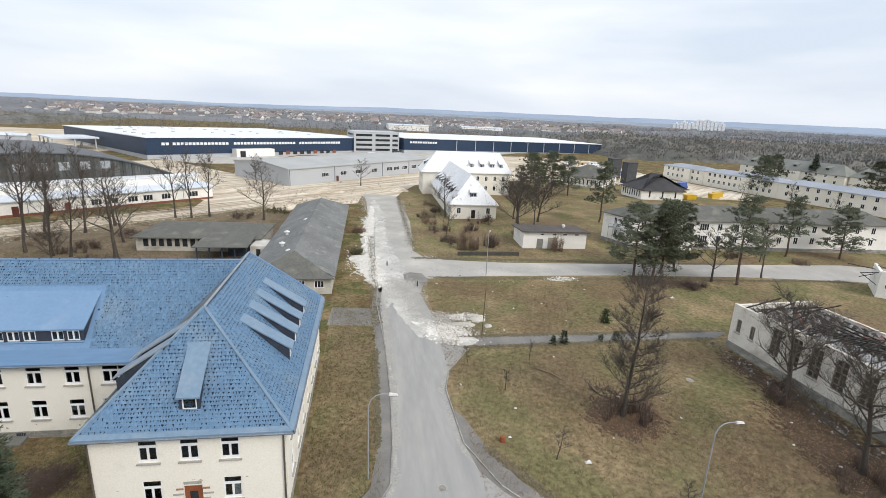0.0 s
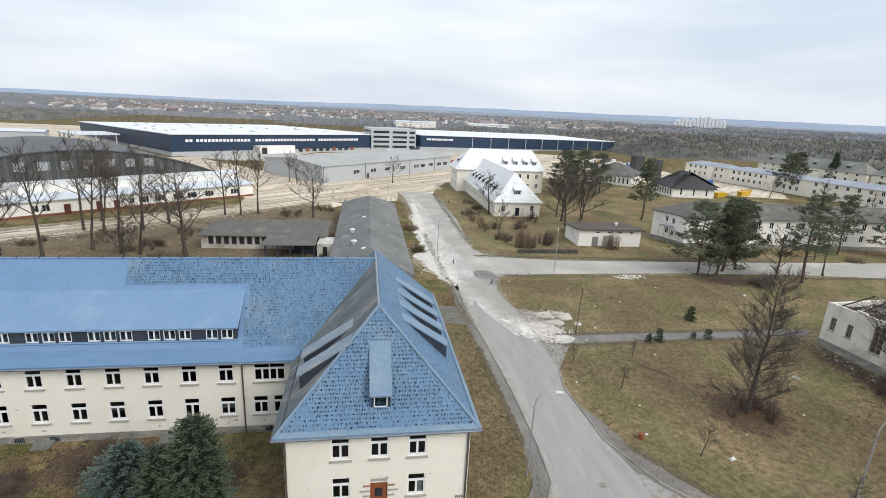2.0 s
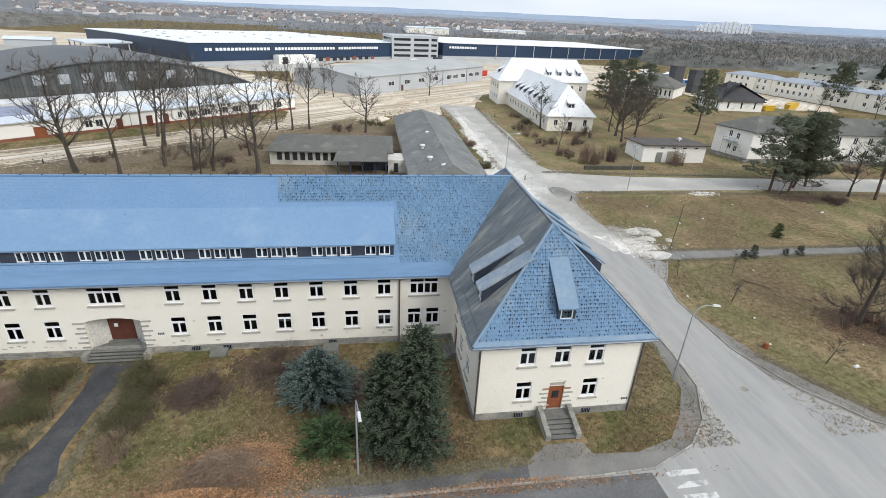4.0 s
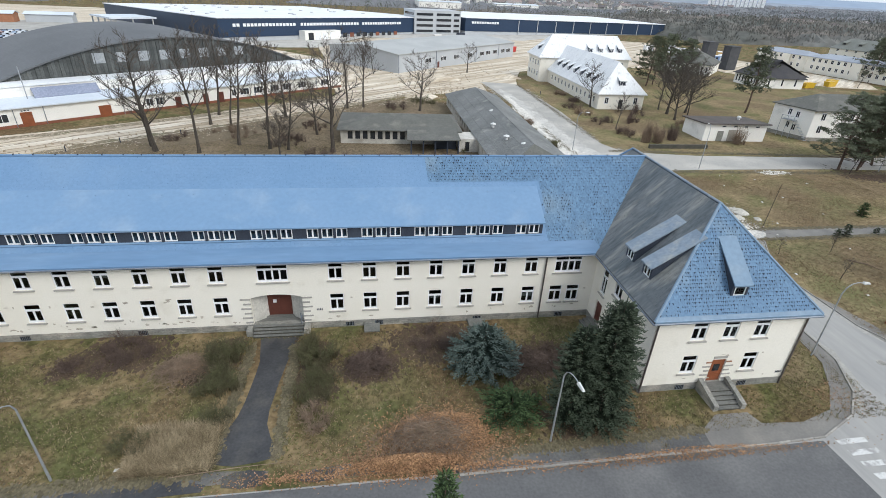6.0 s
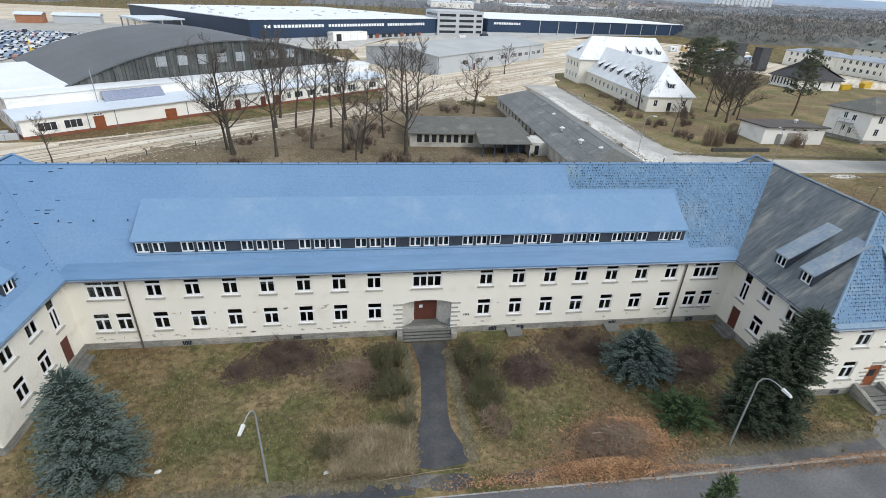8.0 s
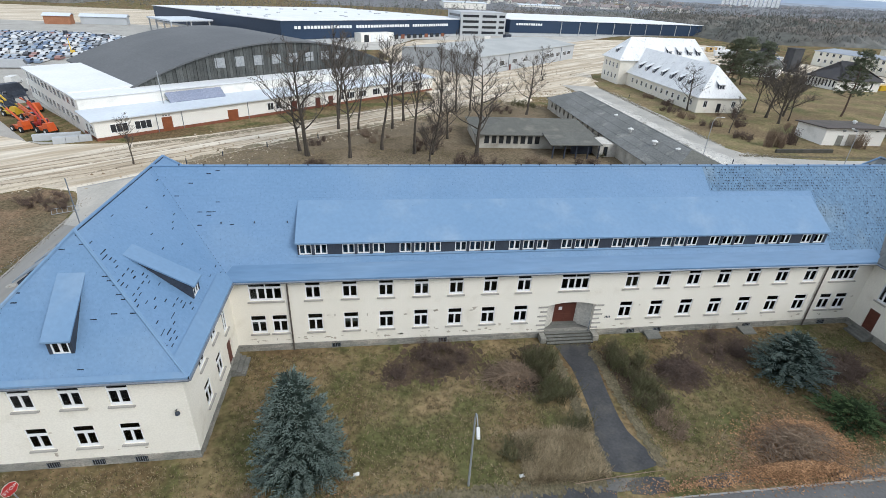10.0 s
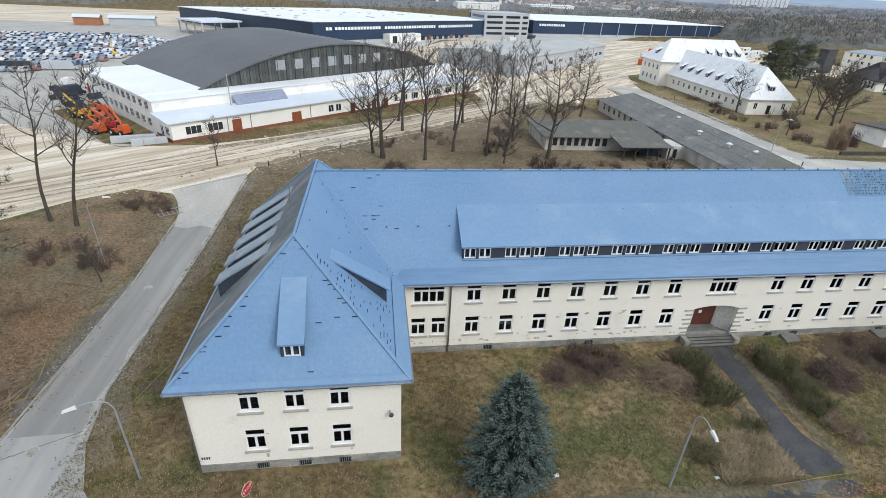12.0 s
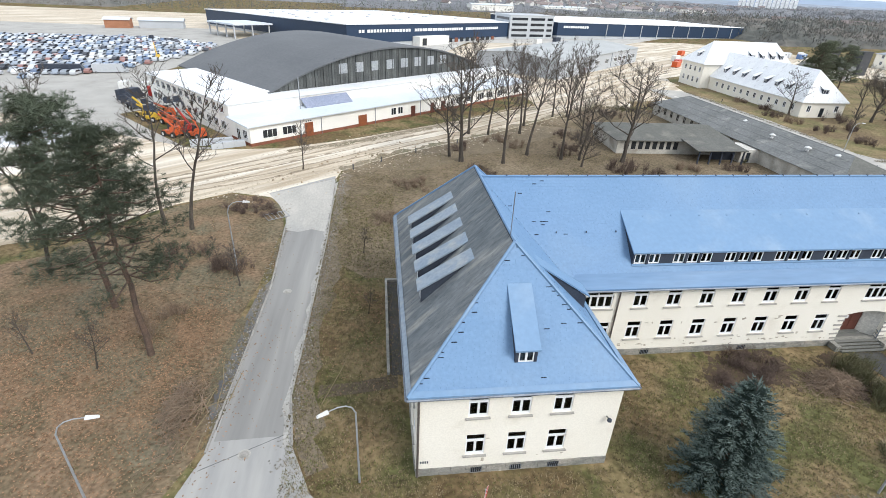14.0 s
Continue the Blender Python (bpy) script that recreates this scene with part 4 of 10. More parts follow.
for s in (-1, 1):
    cx = s * PX
    wins = [("pair", HW + k * 2.8 - WIN_W / 2, Z_UP - 0.06) for k in (-1, 0, 1)]
    wins += [("pair", HW + k * 2.8 - WIN_W / 2, Z_LOW - 0.14) for k in ((-1, 1) if s > 0 else (-1, 0, 1))]
    facade("front", (cx - HW, YF, 0), 0, 2 * HW, wins, holes=[(HW - 0.65, 0.45, HW + 0.65, 2.85)] if s > 0 else ())
    inner = [("stair", 1.7, 3.75), ("pair", 4.2, Z_UP), ("pair", 7.2, Z_UP), ("pair", 4.2, Z_LOW), ("pair", 7.2, Z_LOW)]
    door = (1.55, 0.45, 2.75, 2.75)
    length = -YF - 0.4
    if s > 0:
        m_in = facade("inner", (cx - HW, 0, 0), -90, length, inner, holes=[door])
    else:
        flip = {"stair": 0.95, "pair": WIN_W}
        inner = [(k, length - x - flip[k], z) for k, x, z in inner]
        m_in = facade("inner", (cx + HW, YF + 0.4, 0), 90, length, inner, holes=[(length - door[2], door[1], length - door[0], door[3])])
    x0 = door[0] if s > 0 else length - door[2]
    d = MB()
    d.m = m_in @ Matrix.Translation((x0, 0.12, 0.45))
    d.box(0, 0, 0, 1.2, 0.07, 2.3)
    d.box(0.12, -0.02, 0.15, 0.54, 0, 1.0).box(0.66, -0.02, 0.15, 1.08, 0, 1.0).box(0.12, -0.02, 1.15, 1.08, 0, 2.1)
    part("door", d, BROWN_DOOR, barracks, "closed brown side door")
    st = MB()
    st.m = m_in @ Matrix.Translation((x0, 0, 0))
    for k in range(3):
        st.box(-0.5 + 0.02 * k, -0.5 - 0.35 * (2 - k), GZ - 0.1 if k == 0 else GZ + 0.22 * k, 1.7 - 0.02 * k, -0.075, GZ + 0.22 * (k + 1))
    part("side_step", st, STEP, barracks)
    outer = []
    for k in range(7):
        for z in (Z_LOW, Z_UP):
            outer.append(("pair", 1.6 + k * 3.5, z))
    L = YB - YF - 0.8
    if s > 0:
        facade("outer", (cx + HW, YF + 0.4, 0), 90, L, outer)
    else:
        facade("outer", (cx - HW, YB - 0.4, 0), -90, L, outer)
facade("back", (PX + HW, YB, 0), 180, 2 * (PX + HW), [])

fl = MB()
for z in (0.4, 3.85, 7.1):
    fl.box(-PX - HW + 0.42, 0.42 if z < 3 else 0.42, z - 0.2, -PX + HW - 0.42, YB - 0.42, z)
    fl.box(PX - HW + 0.42, 0.42, z - 0.2, PX + HW - 0.42, YB - 0.42, z)
    fl.box(-PX + HW, 2.4 if z < 3.9 else 0.42, z - 0.2, PX - HW, YB - 0.42, z)
    for s in (-1, 1):
        fl.box(s * PX - HW + 0.42, YF + 0.42, z - 0.2, s * PX + HW - 0.42, 0.40, z)
part("floor_slab", fl, DARK_INSIDE, barracks)
inn = MB()
inn.box(-30.2, 6.2, 0.4, 30.2, 6.35, 7.0)
for s in (-1, 1):
    inn.box(s * PX - 6.2, -4.2, 0.41, s * PX + 6.2, -4.05, 7.0)
    inn.box(s * PX - 0.1, -4.0, 0.41, s * PX + 0.1, 13, 7.0)
part("inner_wall", inn, DARK_INSIDE, barracks)

# entrance: segmental arch, recess, brown double door, steps, quoin blocks
x0, x1, zt = PORTAL
arch = MB()
n = 10
for i in range(n):
    a, b = i / n, (i + 1) / n
    za, zb = (zt - 0.36 + 0.35 * math.sin(math.pi * v) ** 0.8 for v in (a, b))
    xa, xb = x0 + (x1 - x0) * a, x0 + (x1 - x0) * b
    arch.hexa([(xa, 0.003, za), (xb, 0.003, zb), (xb, 0.4, zb), (xa, 0.4, za), (xa, 0.003, zt + 0.003), (xb, 0.003, zt + 0.003), (xb, 0.4, zt + 0.003), (xa, 0.4, zt + 0.003)])
part("portal_arch", arch, PLASTER, barracks)
DD = 1.3   # depth of the recess
rec = MB()
for xe, s in ((x0, 1), (x1, -1)):
    a, b, c = xe, xe + s * 1.22, xe - s * 0.12
    low = [(a, 0.4), (b, DD), (b, DD + 0.25), (c, 0.55)]
    low = low if s > 0 else low[::-1]
    rec.prism(low, 0.2, 3.74)
rec.box(x0 - 0.1, 0.42, 3.76, x1 + 0.1, DD + 0.3, 3.9)
part("portal_recess", rec, surface("grey_portal_plaster", (0.56, 0.54, 0.49), (0.42, 0.41, 0.37), 0.6, 6), barracks)
xd0, xd1, zd = x0 + 1.22, x1 - 1.22, 0.52
door = MB().box(xd0, DD + 0.06, zd, xd1, DD + 0.14, 3.0)
for xa in (xd0 + 0.1, (xd0 + xd1) / 2 + 0.07):
    door.box(xa, DD + 0.035, zd + 0.15, xa + 0.92, DD + 0.06, zd + 0.95).box(xa, DD + 0.035, zd + 1.1, xa + 0.92, DD + 0.06, zd + 2.1)
dob = part("door", door, BROWN_DOOR, barracks, "closed brown double entrance door")
part("notice", MB().box(xd0 + 0.48, DD + 0.02, 1.95, xd0 + 0.82, DD + 0.03, 2.3), WHITE_FRAME, dob, "white paper notice")
part("door_head", MB().box(xd0, DD + 0.02, 3.0, xd1, DD + 0.2, 3.76), PLASTER, barracks)
part("threshold", MB().box(xd0 - 0.2, DD - 0.32, 0.36, xd1 + 0.2, DD + 0.2, zd), STEP, barracks)
st = MB()
for k in range(4):
    zk = GZ + 0.155 * (k + 1)
    xa, xb, ya = x0 + 0.04, x1 - 0.04, -1.25 + 0.30 * k
    st.box(xa, ya, GZ - 0.1 if not k else zk - 0.155, xb, -0.08 if k < 3 else DD + 0.1, zk)
    # thin dark strip over the riser paints in its shade
    part("riser", MB().box(xa + 0.02, ya - 0.012, zk - 0.15, xb - 0.02, ya - 0.003, zk - 0.035), RISER, barracks)
part("entrance_step", st, STEP, barracks, "worn grey entrance steps")
for s, xe in ((-1, x0), (1, x1)):
    for k in range(6):
        w = 0.9 if k % 2 else 0.66
        z = 0.62 + k * 0.515
        part("quoin", MB().box(min(xe, xe + s * w), -0.06, z, max(xe, xe + s * w), 0.05, z + 0.17), SILL, barracks)
    part("cheek_block", MB().box(min(xe + s * 0.02, xe + s * 0.55), -1.0, GZ - 0.1, max(xe + s * 0.02, xe + s * 0.55), -0.075, 0.36), STONE, barracks)
# grating left in the recess
rail = MB()
for za in (1.0, 1.35, 1.7):
    rail.box(-0.03, 0.5, za, 0.03, 1.3, za + 0.05)
rail.box(-0.035, 0.5, 0.95, 0.035, 0.56, 2.25).box(-0.035, 1.24, 0.95, 0.035, 1.3, 2.25)
solid("loose_grating", rail, GUTTER, "rusty grey grating leaning in the entrance", "grating", at=Matrix.Translation((1.62, -0.62, -0.57)) @ Matrix.Rotation(radians(-28), 4, "Z"))

# door and steps of the east wing front
dm = MB().box(PX - 0.65, YF + 0.12, 0.45, PX + 0.65, YF + 0.2, 2.85)
dm.box(PX - 0.5, YF + 0.09, 0.6, PX + 0.5, YF + 0.12, 1.3).box(PX - 0.5, YF + 0.09, 2.45, PX + 0.5, YF + 0.12, 2.7)
od = part("door", dm, ORANGE_DOOR, barracks, "closed orange-brown wing door")
part("door_light", MB().box(PX - 0.28, YF + 0.085, 1.55, PX + 0.28, YF + 0.118, 2.25), DARK_GLASS, od)
part("lintel", MB().prism([(PX - 0.62, YF - 0.05), (PX + 0.62, YF - 0.05), (PX + 0.62, YF + 0.05), (PX - 0.62, YF + 0.05)], 3.0, 3.22), SILL, barracks)
for s in (-1, 1):
    for k in range(5):
        w = 0.75 if k % 2 else 0.5
        xe = PX + s * 0.68
        part("quoin", MB().box(min(xe, xe + s * w), YF - 0.05, 0.72 + k * 0.45, max(xe, xe + s * w), YF + 0.04, 0.86 + k * 0.45), SILL if k % 2 else surface("terracotta_quoin", (0.36, 0.2, 0.13), (0.3, 0.17, 0.11), 1, 6) if k == 4 else SILL, barracks)
    part("stair_wall", MB().hexa([(PX + s * 1.25 - 0.2, -13.95, GZ - 0.1), (PX + s * 1.25 + 0.2, -13.95, GZ - 0.1), (PX + s * 1.25 + 0.2, YF - 0.08, GZ - 0.1), (PX + s * 1.25 - 0.2, YF - 0.08, GZ - 0.1), (PX + s * 1.25 - 0.2, -13.95, 0.3), (PX + s * 1.25 + 0.2, -13.95, 0.3), (PX + s * 1.25 + 0.2, YF - 0.08, 0.95), (PX + s * 1.25 - 0.2, YF - 0.08, 0.95)]), STONE, barracks)
st = MB()
for k in range(5):
    ya = -13.9 + 0.36 * k
    st.box(PX - 1.05, ya, GZ - 0.1 if k == 0 else GZ + 0.16 * k, PX + 1.05, YF - 0.075, GZ + 0.16 * (k + 1) - 0.1 * (k == 4))
part("wing_step", st, STEP, barracks, "grey concrete front steps")
# riser shade painted by dark strips here too
for k in range(5):
    part("riser", MB().box(PX - 1.04, -13.912 + 0.36 * k, GZ + 0.16 * k + 0.01, PX + 1.04, -13.903 + 0.36 * k, GZ + 0.16 * k + 0.1), RISER, barracks)

# cellar windows and light wells
for xs, yf in (([-40.1, -37.3, -34.6], YF), ([34.5, 40.4], YF), ([-22.2, -12.4, 6.4, 9.2, 19.0, 27.6], 0.0)):
    for x in xs:
        part("cellar_window", MB().box(x - 0.4, yf - 0.09, GZ + 0.12, x + 0.4, yf + 0.02, 0.3), DARK_GLASS, barracks)
        gr = MB()
        for k in range(6):
            gr.box(x - 0.38 + 0.145 * k, yf - 0.115, GZ + 0.12, x - 0.35 + 0.145 * k, yf - 0.09, 0.3)
        part("cellar_grille", gr, GUTTER, barracks)
for x in (8.5, 18.8):
    part("light_well", MB().hexa([(x - 0.75, -1.2, GZ - 0.1), (x + 0.75, -1.2, GZ - 0.1), (x + 0.8, -0.1, GZ - 0.1), (x - 0.8, -0.1, GZ - 0.1), (x - 0.72, -1.15, GZ + 0.12), (x + 0.72, -1.15, GZ + 0.12), (x + 0.78, -0.1, GZ + 0.3), (x - 0.78, -0.1, GZ + 0.3)]), STEP, barracks, "low concrete light well beside the wall")

# downpipes, gutters
for x, y, a in ((-25.95, -0.12, 0), (25.45, -0.12, 0), (PX + HW - 0.15, YF - 0.1, 0), (PX - HW + 0.1, YF - 0.1, 0), (-PX - HW + 0.12, YF - 0.1, 0)):
    part("downpipe", MB().tube([(x, y - 0.3, 7.2), (x, y, 6.85), (x, y, GZ)], 0.075, 6), DOWNPIPE, barracks)


def line_gutter(a, b):
    part("gutter", MB().tube([a, b], 0.09, 6), GUTTER, barracks)


line_gutter((-PX + EW, -0.66, EZ - 0.13), (PX - EW, -0.66, EZ - 0.13))
for s in (-1, 1):
    line_gutter((s * PX - EW - 0.05, YE - 0.1, EZ - 0.13), (s * PX + EW + 0.05, YE - 0.1, EZ - 0.13))
    for e in (-1, 1):
        line_gutter((s * PX + e * (EW + 0.1), YE - 0.1, EZ - 0.13), (s * PX + e * (EW + 0.1), YB + 0.5 if e == s else -0.66, EZ - 0.13))

# roof planes: (name, corner points, tile material, gap rate)
planes = []
planes.append(("main_south", [(-PX + EW, -0.55, EZ), (PX - EW, -0.55, EZ), (VX, MRY, MRZ), (-VX, MRY, MRZ)], None))
planes.append(("main_north", [(PX - EW, 14.85, EZ), (-PX + EW, 14.85, EZ), (-VX, MRY, MRZ), (VX, MRY, MRZ)], BLUE))
for s in (-1, 1):
    front = [(s * PX - EW, YE, EZ), (s * PX + EW, YE, EZ), (s * PX, HIPF, RZ)]
    back = [(s * PX + EW, YB + 0.55, EZ), (s * PX - EW, YB + 0.55, EZ), (s * PX, HIPB, RZ)]
    inner = [(s * (PX - EW), YE, EZ), (s * (PX - EW), -0.55, EZ), (s * VX, MRY, MRZ), (s * PX, MRY + 0.01, RZ), (s * PX, HIPF, RZ)]
    inner_b = [(s * (PX - EW), YB + 0.55, EZ), (s * PX, HIPB, RZ), (s * PX, MRY, RZ)]
    outer = [(s * (PX + EW), YB + 0.55, EZ), (s * (PX + EW), YE, EZ), (s * PX, HIPF, RZ), (s * PX, HIPB, RZ)]
    if s > 0:
        inner.reverse()
    else:
        outer.reverse()
    planes += [("front", front, BLUE_WORN if s > 0 else BLUE), ("back", back, BLUE), ("inner", inner, GREY_TILE if s > 0 else BLUE), ("inner_back", inner_b if s > 0 else inner_b[::-1], GREY_TILE if s > 0 else BLUE), ("outer", outer, BLUE_WORN if s > 0 else GREY_TILE)]
rb = MB()
for name, pts, mat in planes:
    rb.slab(pts, 0.22)
part("roof", rb, UNDERLAY, barracks, "steep hipped roof")


def lay_tiles(pts, pick, row=0.27, wide=0.36, seed=1, lift0=0.045, worn_wide=0.185):
    """Overlapping tiles over a flat convex roof plane. pick(x, y, z, r) names the kind, or None for a lost tile. Returns a mesh for each kind."""
    rr = random.Random(seed)
    P = [Vector(p) for p in pts]
    nrm = Vector((0, 0, 0))
    for i in range(len(P)):
        nrm += P[i].cross(P[(i + 1) % len(P)])
    nrm.normalize()
    if nrm.z < 0:
        nrm.negate()
    u = Vector((0, 0, 1)).cross(nrm).normalized()
    v = nrm.cross(u)
    o = P[0]
    uv = [((p - o).dot(u), (p - o).dot(v)) for p in P]
    vmin, vmax = min(q[1] for q in uv), max(q[1] for q in uv)
    made = {}
    k = 0
    while vmin + k * row < vmax - 0.1:
        va = vmin + k * row
        vm = va + 0.5 * row
        cut = []
        for i in range(len(uv)):
            (ua, wa), (ub, wb) = uv[i], uv[(i + 1) % len(uv)]
            if (wa - vm) * (wb - vm) < 0:
                cut.append(ua + (ub - ua) * (vm - wa) / (wb - wa))
        if len(cut) >= 2:
            a, b = min(cut), max(cut)
            x = a - (0.5 * wide if k % 2 else 0)
            while x < b:
                seen = pick((o + u * (x + 0.1) + v * vm).x, (o + u * (x + 0.1) + v * vm).y, (o + u * (x + 0.1) + v * vm).z, rr)
                step = worn_wide if seen is not None and seen[0] in 'wg' else wide
                c0, c1 = max(x, a), min(x + step - (0.006 if step < wide else 0.002), b)
                x += step
                if c1 - c0 < 0.05:
                    continue
                kind = seen
                if kind is None:
                    continue
                notch = kind.endswith('_open')
                kind = kind.removesuffix('_open')
                lift = (0.042 if kind == 'worn' else lift0) + rr.uniform(0, 0.012 if lift0 > 0.025 else 0.003)
                drop = rr.uniform(-0.012, 0.012)
                tilt = rr.uniform(-0.006, 0.006)
                vv, vu = va - 0.05 + drop, va + row * 1.02
                low = [o + u * c0 + v * vv + nrm * (lift + tilt), o + u * c1 + v * vv + nrm * (lift - tilt)]
                up = [o + u * c1 + v * vu + nrm * 0.012, o + u * c0 + v * vu + nrm * 0.012]
                base = [p - nrm * (0.022 if lift0 > 0.025 else 0.006) for p in low]
                if notch:
                    # the upper corner is broken away and the dark underlay shows
                    cut_h, cut_w = rr.uniform(0.16, 0.26), rr.uniform(0.55, 0.95)
                    if kind == 'blue':
                        # a slipped tile leaves a thin dark slit under the course above
                        f_ = 1 - rr.uniform(0.11, 0.14) / (row + 0.05)
                        a_, b_ = low[1].lerp(up[0], f_), low[0].lerp(up[1], f_)
                        up = [a_, a_.lerp(b_, 0.5), b_]
                    elif rr.random() < 0.5:
                        up = [up[0], up[1].lerp(up[0], cut_w), low[0].lerp(up[1], 1 - cut_h / (row + 0.05))]
                    else:
                        up = [low[1].lerp(up[0], 1 - cut_h / (row + 0.05)), up[0].lerp(up[1], cut_w), up[1]]
                    made.setdefault(kind, MB()).add(low + up + base, [(0, 1, 2, 3, 4), (5, 6, 1, 0), (5, 0, 4), (1, 6, 2)])
                else:
                    mid_ = up[0].lerp(up[1], 0.5)
                    made.setdefault(kind, MB()).add(low + [up[0], mid_, up[1]] + base, [(0, 1, 2, 3, 4), (5, 6, 1, 0), (5, 0, 4), (1, 6, 2)])
        k += 1
    return made


def in_worn(x, y, z):
    """Where the main roof's joints are open: the stretch next to the east wing and above its dormer."""
    return x > 25.4 or (x > 14.0 and z > 12.7)


def gaps(x, y, z):
    """How often a smooth blue tile stands open: along the west wing's hips, and here and there in its courses."""
    patchy = max(0.0, noise.noise((x * 0.25, y * 0.25, z * 0.9)))
    if x < -PX + EW and y < HIPF:
        hip = abs(abs(x + PX) - EW * (RZ - z) / (RZ - EZ))
        return 0.012 + 0.10 * patchy + (0.22 if hip < 0.5 else 0.0)
    if x < -PX + EW:
        return 0.01 + 0.14 * patchy
    return 0.0008 + 0.006 * patchy


TILE_MATS = {"blue": BLUE, "worn": BLUE_WORN, "grey": GREY_TILE}
for i, (name, pts, mat) in enumerate(planes):
    kind0 = {BLUE: "blue", BLUE_WORN: "worn", GREY_TILE: "grey"}.get(mat, "blue")

    def pick(x, y, z, rr, kind0=kind0, main=name == "main_south"):
        k = ("worn" if in_worn(x, y, z) else "blue") if main else kind0
        if k == "worn":
            much = (0.46 if z > 12.7 else 0.28) if main else 0.66
            much *= 1.0 + 0.9 * noise.noise((x * 0.45, y * 0.45, z * 0.45))
            return "worn_open" if rr.random() < much else "worn"
        if k == "blue" and rr.random() < gaps(x, y, z):
            return "blue_open"
        return k

    tiles = lay_tiles(pts, pick, row=0.30, wide=0.37, seed=i + 3, lift0=0.042 if kind0 == "worn" else 0.021)
    if name == "front" and pts[0][0] > 0:
        # the lowest courses of the east wing front are laid one by one
        mb, keep = tiles["worn"], MB()
        shape = [(0, 1, 2, 3, 4), (5, 6, 1, 0), (5, 0, 4), (1, 6, 2)]
        for j in range(0, len(mb.v) // 7):
            seven = mb.v[7 * j:7 * j + 7]
            if max(q[2] for q in seven) < 8.95:
                part("roof_tile", MB().add(seven, shape), TILE_MATS["worn"], barracks)
            else:
                keep.add(seven, shape)
        tiles["worn"] = keep
    for kind, mb in tiles.items():
        tagged(part("roof_tiles", mb, TILE_MATS[kind], barracks, {"blue": "smooth blue roof tiles", "worn": "blue roof tiles with dark open joints", "grey": "weathered grey roof tiles with paint worn off"}[kind]), kind="stuff")


def eave_band(a, b, inward, rise=0.92, run=0.92, mat=BLUE_METAL):
    """The sheet metal strip along an eave."""
    d = Vector((inward[0], inward[1], 0)).normalized()
    a, b = Vector(a), Vector(b)
    al = (b - a).normalized()
    up = Vector((d.x * run, d.y * run, rise))
    lift = Vector((0, 0, 0.09))
    off = -0.06 * d + Vector((0, 0, -0.02))
    pts = [a + off + lift, b + off + lift, b + up + lift - al * run * 0.95, a + up + lift + al * run * 0.95]
    mb = MB().slab([tuple(p) for p in pts], 0.07)
    mb.slab([tuple(a + off + lift + Vector((0, 0, 0.002)) - d * 0.02), tuple(b + off + lift + Vector((0, 0, 0.002)) - d * 0.02), tuple(b + off + lift + d * 0.001), tuple(a + off + lift + d * 0.001)], 0.24)
    part("eave_flashing", mb, mat, barracks, "smooth blue metal eave strip")


eave_band((-PX + EW - 0.9, -0.55, EZ), (PX - EW + 0.9, -0.55, EZ), (0, 1), run=0.95, mat=EAVE_METAL)
for s in (-1, 1):
    eave_band((s * PX - EW, YE, EZ), (s * PX + EW, YE, EZ), (0, 1), rise=0.26, run=0.18, mat=WORN_METAL if s > 0 else BLUE_METAL)
    if s < 0:
        eave_band((s * (PX - EW), YE, EZ), (s * (PX - EW), -0.55 + 0.8, EZ), (s, 0), run=0.9)
        eave_band((s * (PX + EW), YB + 0.5, EZ), (s * (PX + EW), YE, EZ), (-s, 0), run=0.22, rise=0.24, mat=PALE_METAL)
    else:
        eave_band((s * (PX + EW), YE, EZ), (s * (PX + EW), YB + 0.5, EZ), (-s, 0), run=0.3, rise=0.33, mat=WORN_METAL)
        eave_band((s * (PX - EW), -0.55 + 0.5, EZ), (s * (PX - EW), YE, EZ), (s, 0), run=0.5, rise=0.52, mat=GREY_TILE)


def cap_line(a, b, mat, w=0.2):
    part("ridge_cap", MB().tube([(a[0], a[1], a[2] + 0.04), (b[0], b[1], b[2] + 0.04)], w, 6), mat, barracks)


cap_line((-PX, MRY, MRZ), (PX, MRY, MRZ), BLUE, 0.12)
for s in (-1, 1):
    cap_line((s * PX, HIPF, RZ), (s * PX, HIPB, RZ), PALE_METAL if s > 0 else BLUE, 0.11)
    for e in (-1, 1):
        cap_line((s * PX, HIPF, RZ), (s * PX + e * EW, YE, EZ), WORN_METAL if s > 0 else BLUE_METAL, 0.12)
        cap_line((s * PX, HIPB, RZ), (s * PX + e * EW, YB + 0.55, EZ), BLUE, 0.12)
# snow hooks along the main ridge
for i in range(40):
    x = -35 + i * 1.79 + R.uniform(-0.2, 0.2)
    part("ridge_hook", MB().box(x - 0.05, MRY - 0.1, MRZ + 0.08, x + 0.05, MRY + 0.04, MRZ + 0.2), CLADDING, barracks)
for i in range(26):
    x = -34 + i * 2.7
    part("roof_hook", MB().box(x - 0.04, 3.05, 10.98, x + 0.04, 3.15, 11.12), CLADDING, barracks) if abs(x) > 25 else None
    part("roof_hook", MB().box(x - 0.03, 4.05, 12.0, x + 0.03, 4.15, 12.09), BLUE_METAL, barracks) if abs(x) < 24 else None

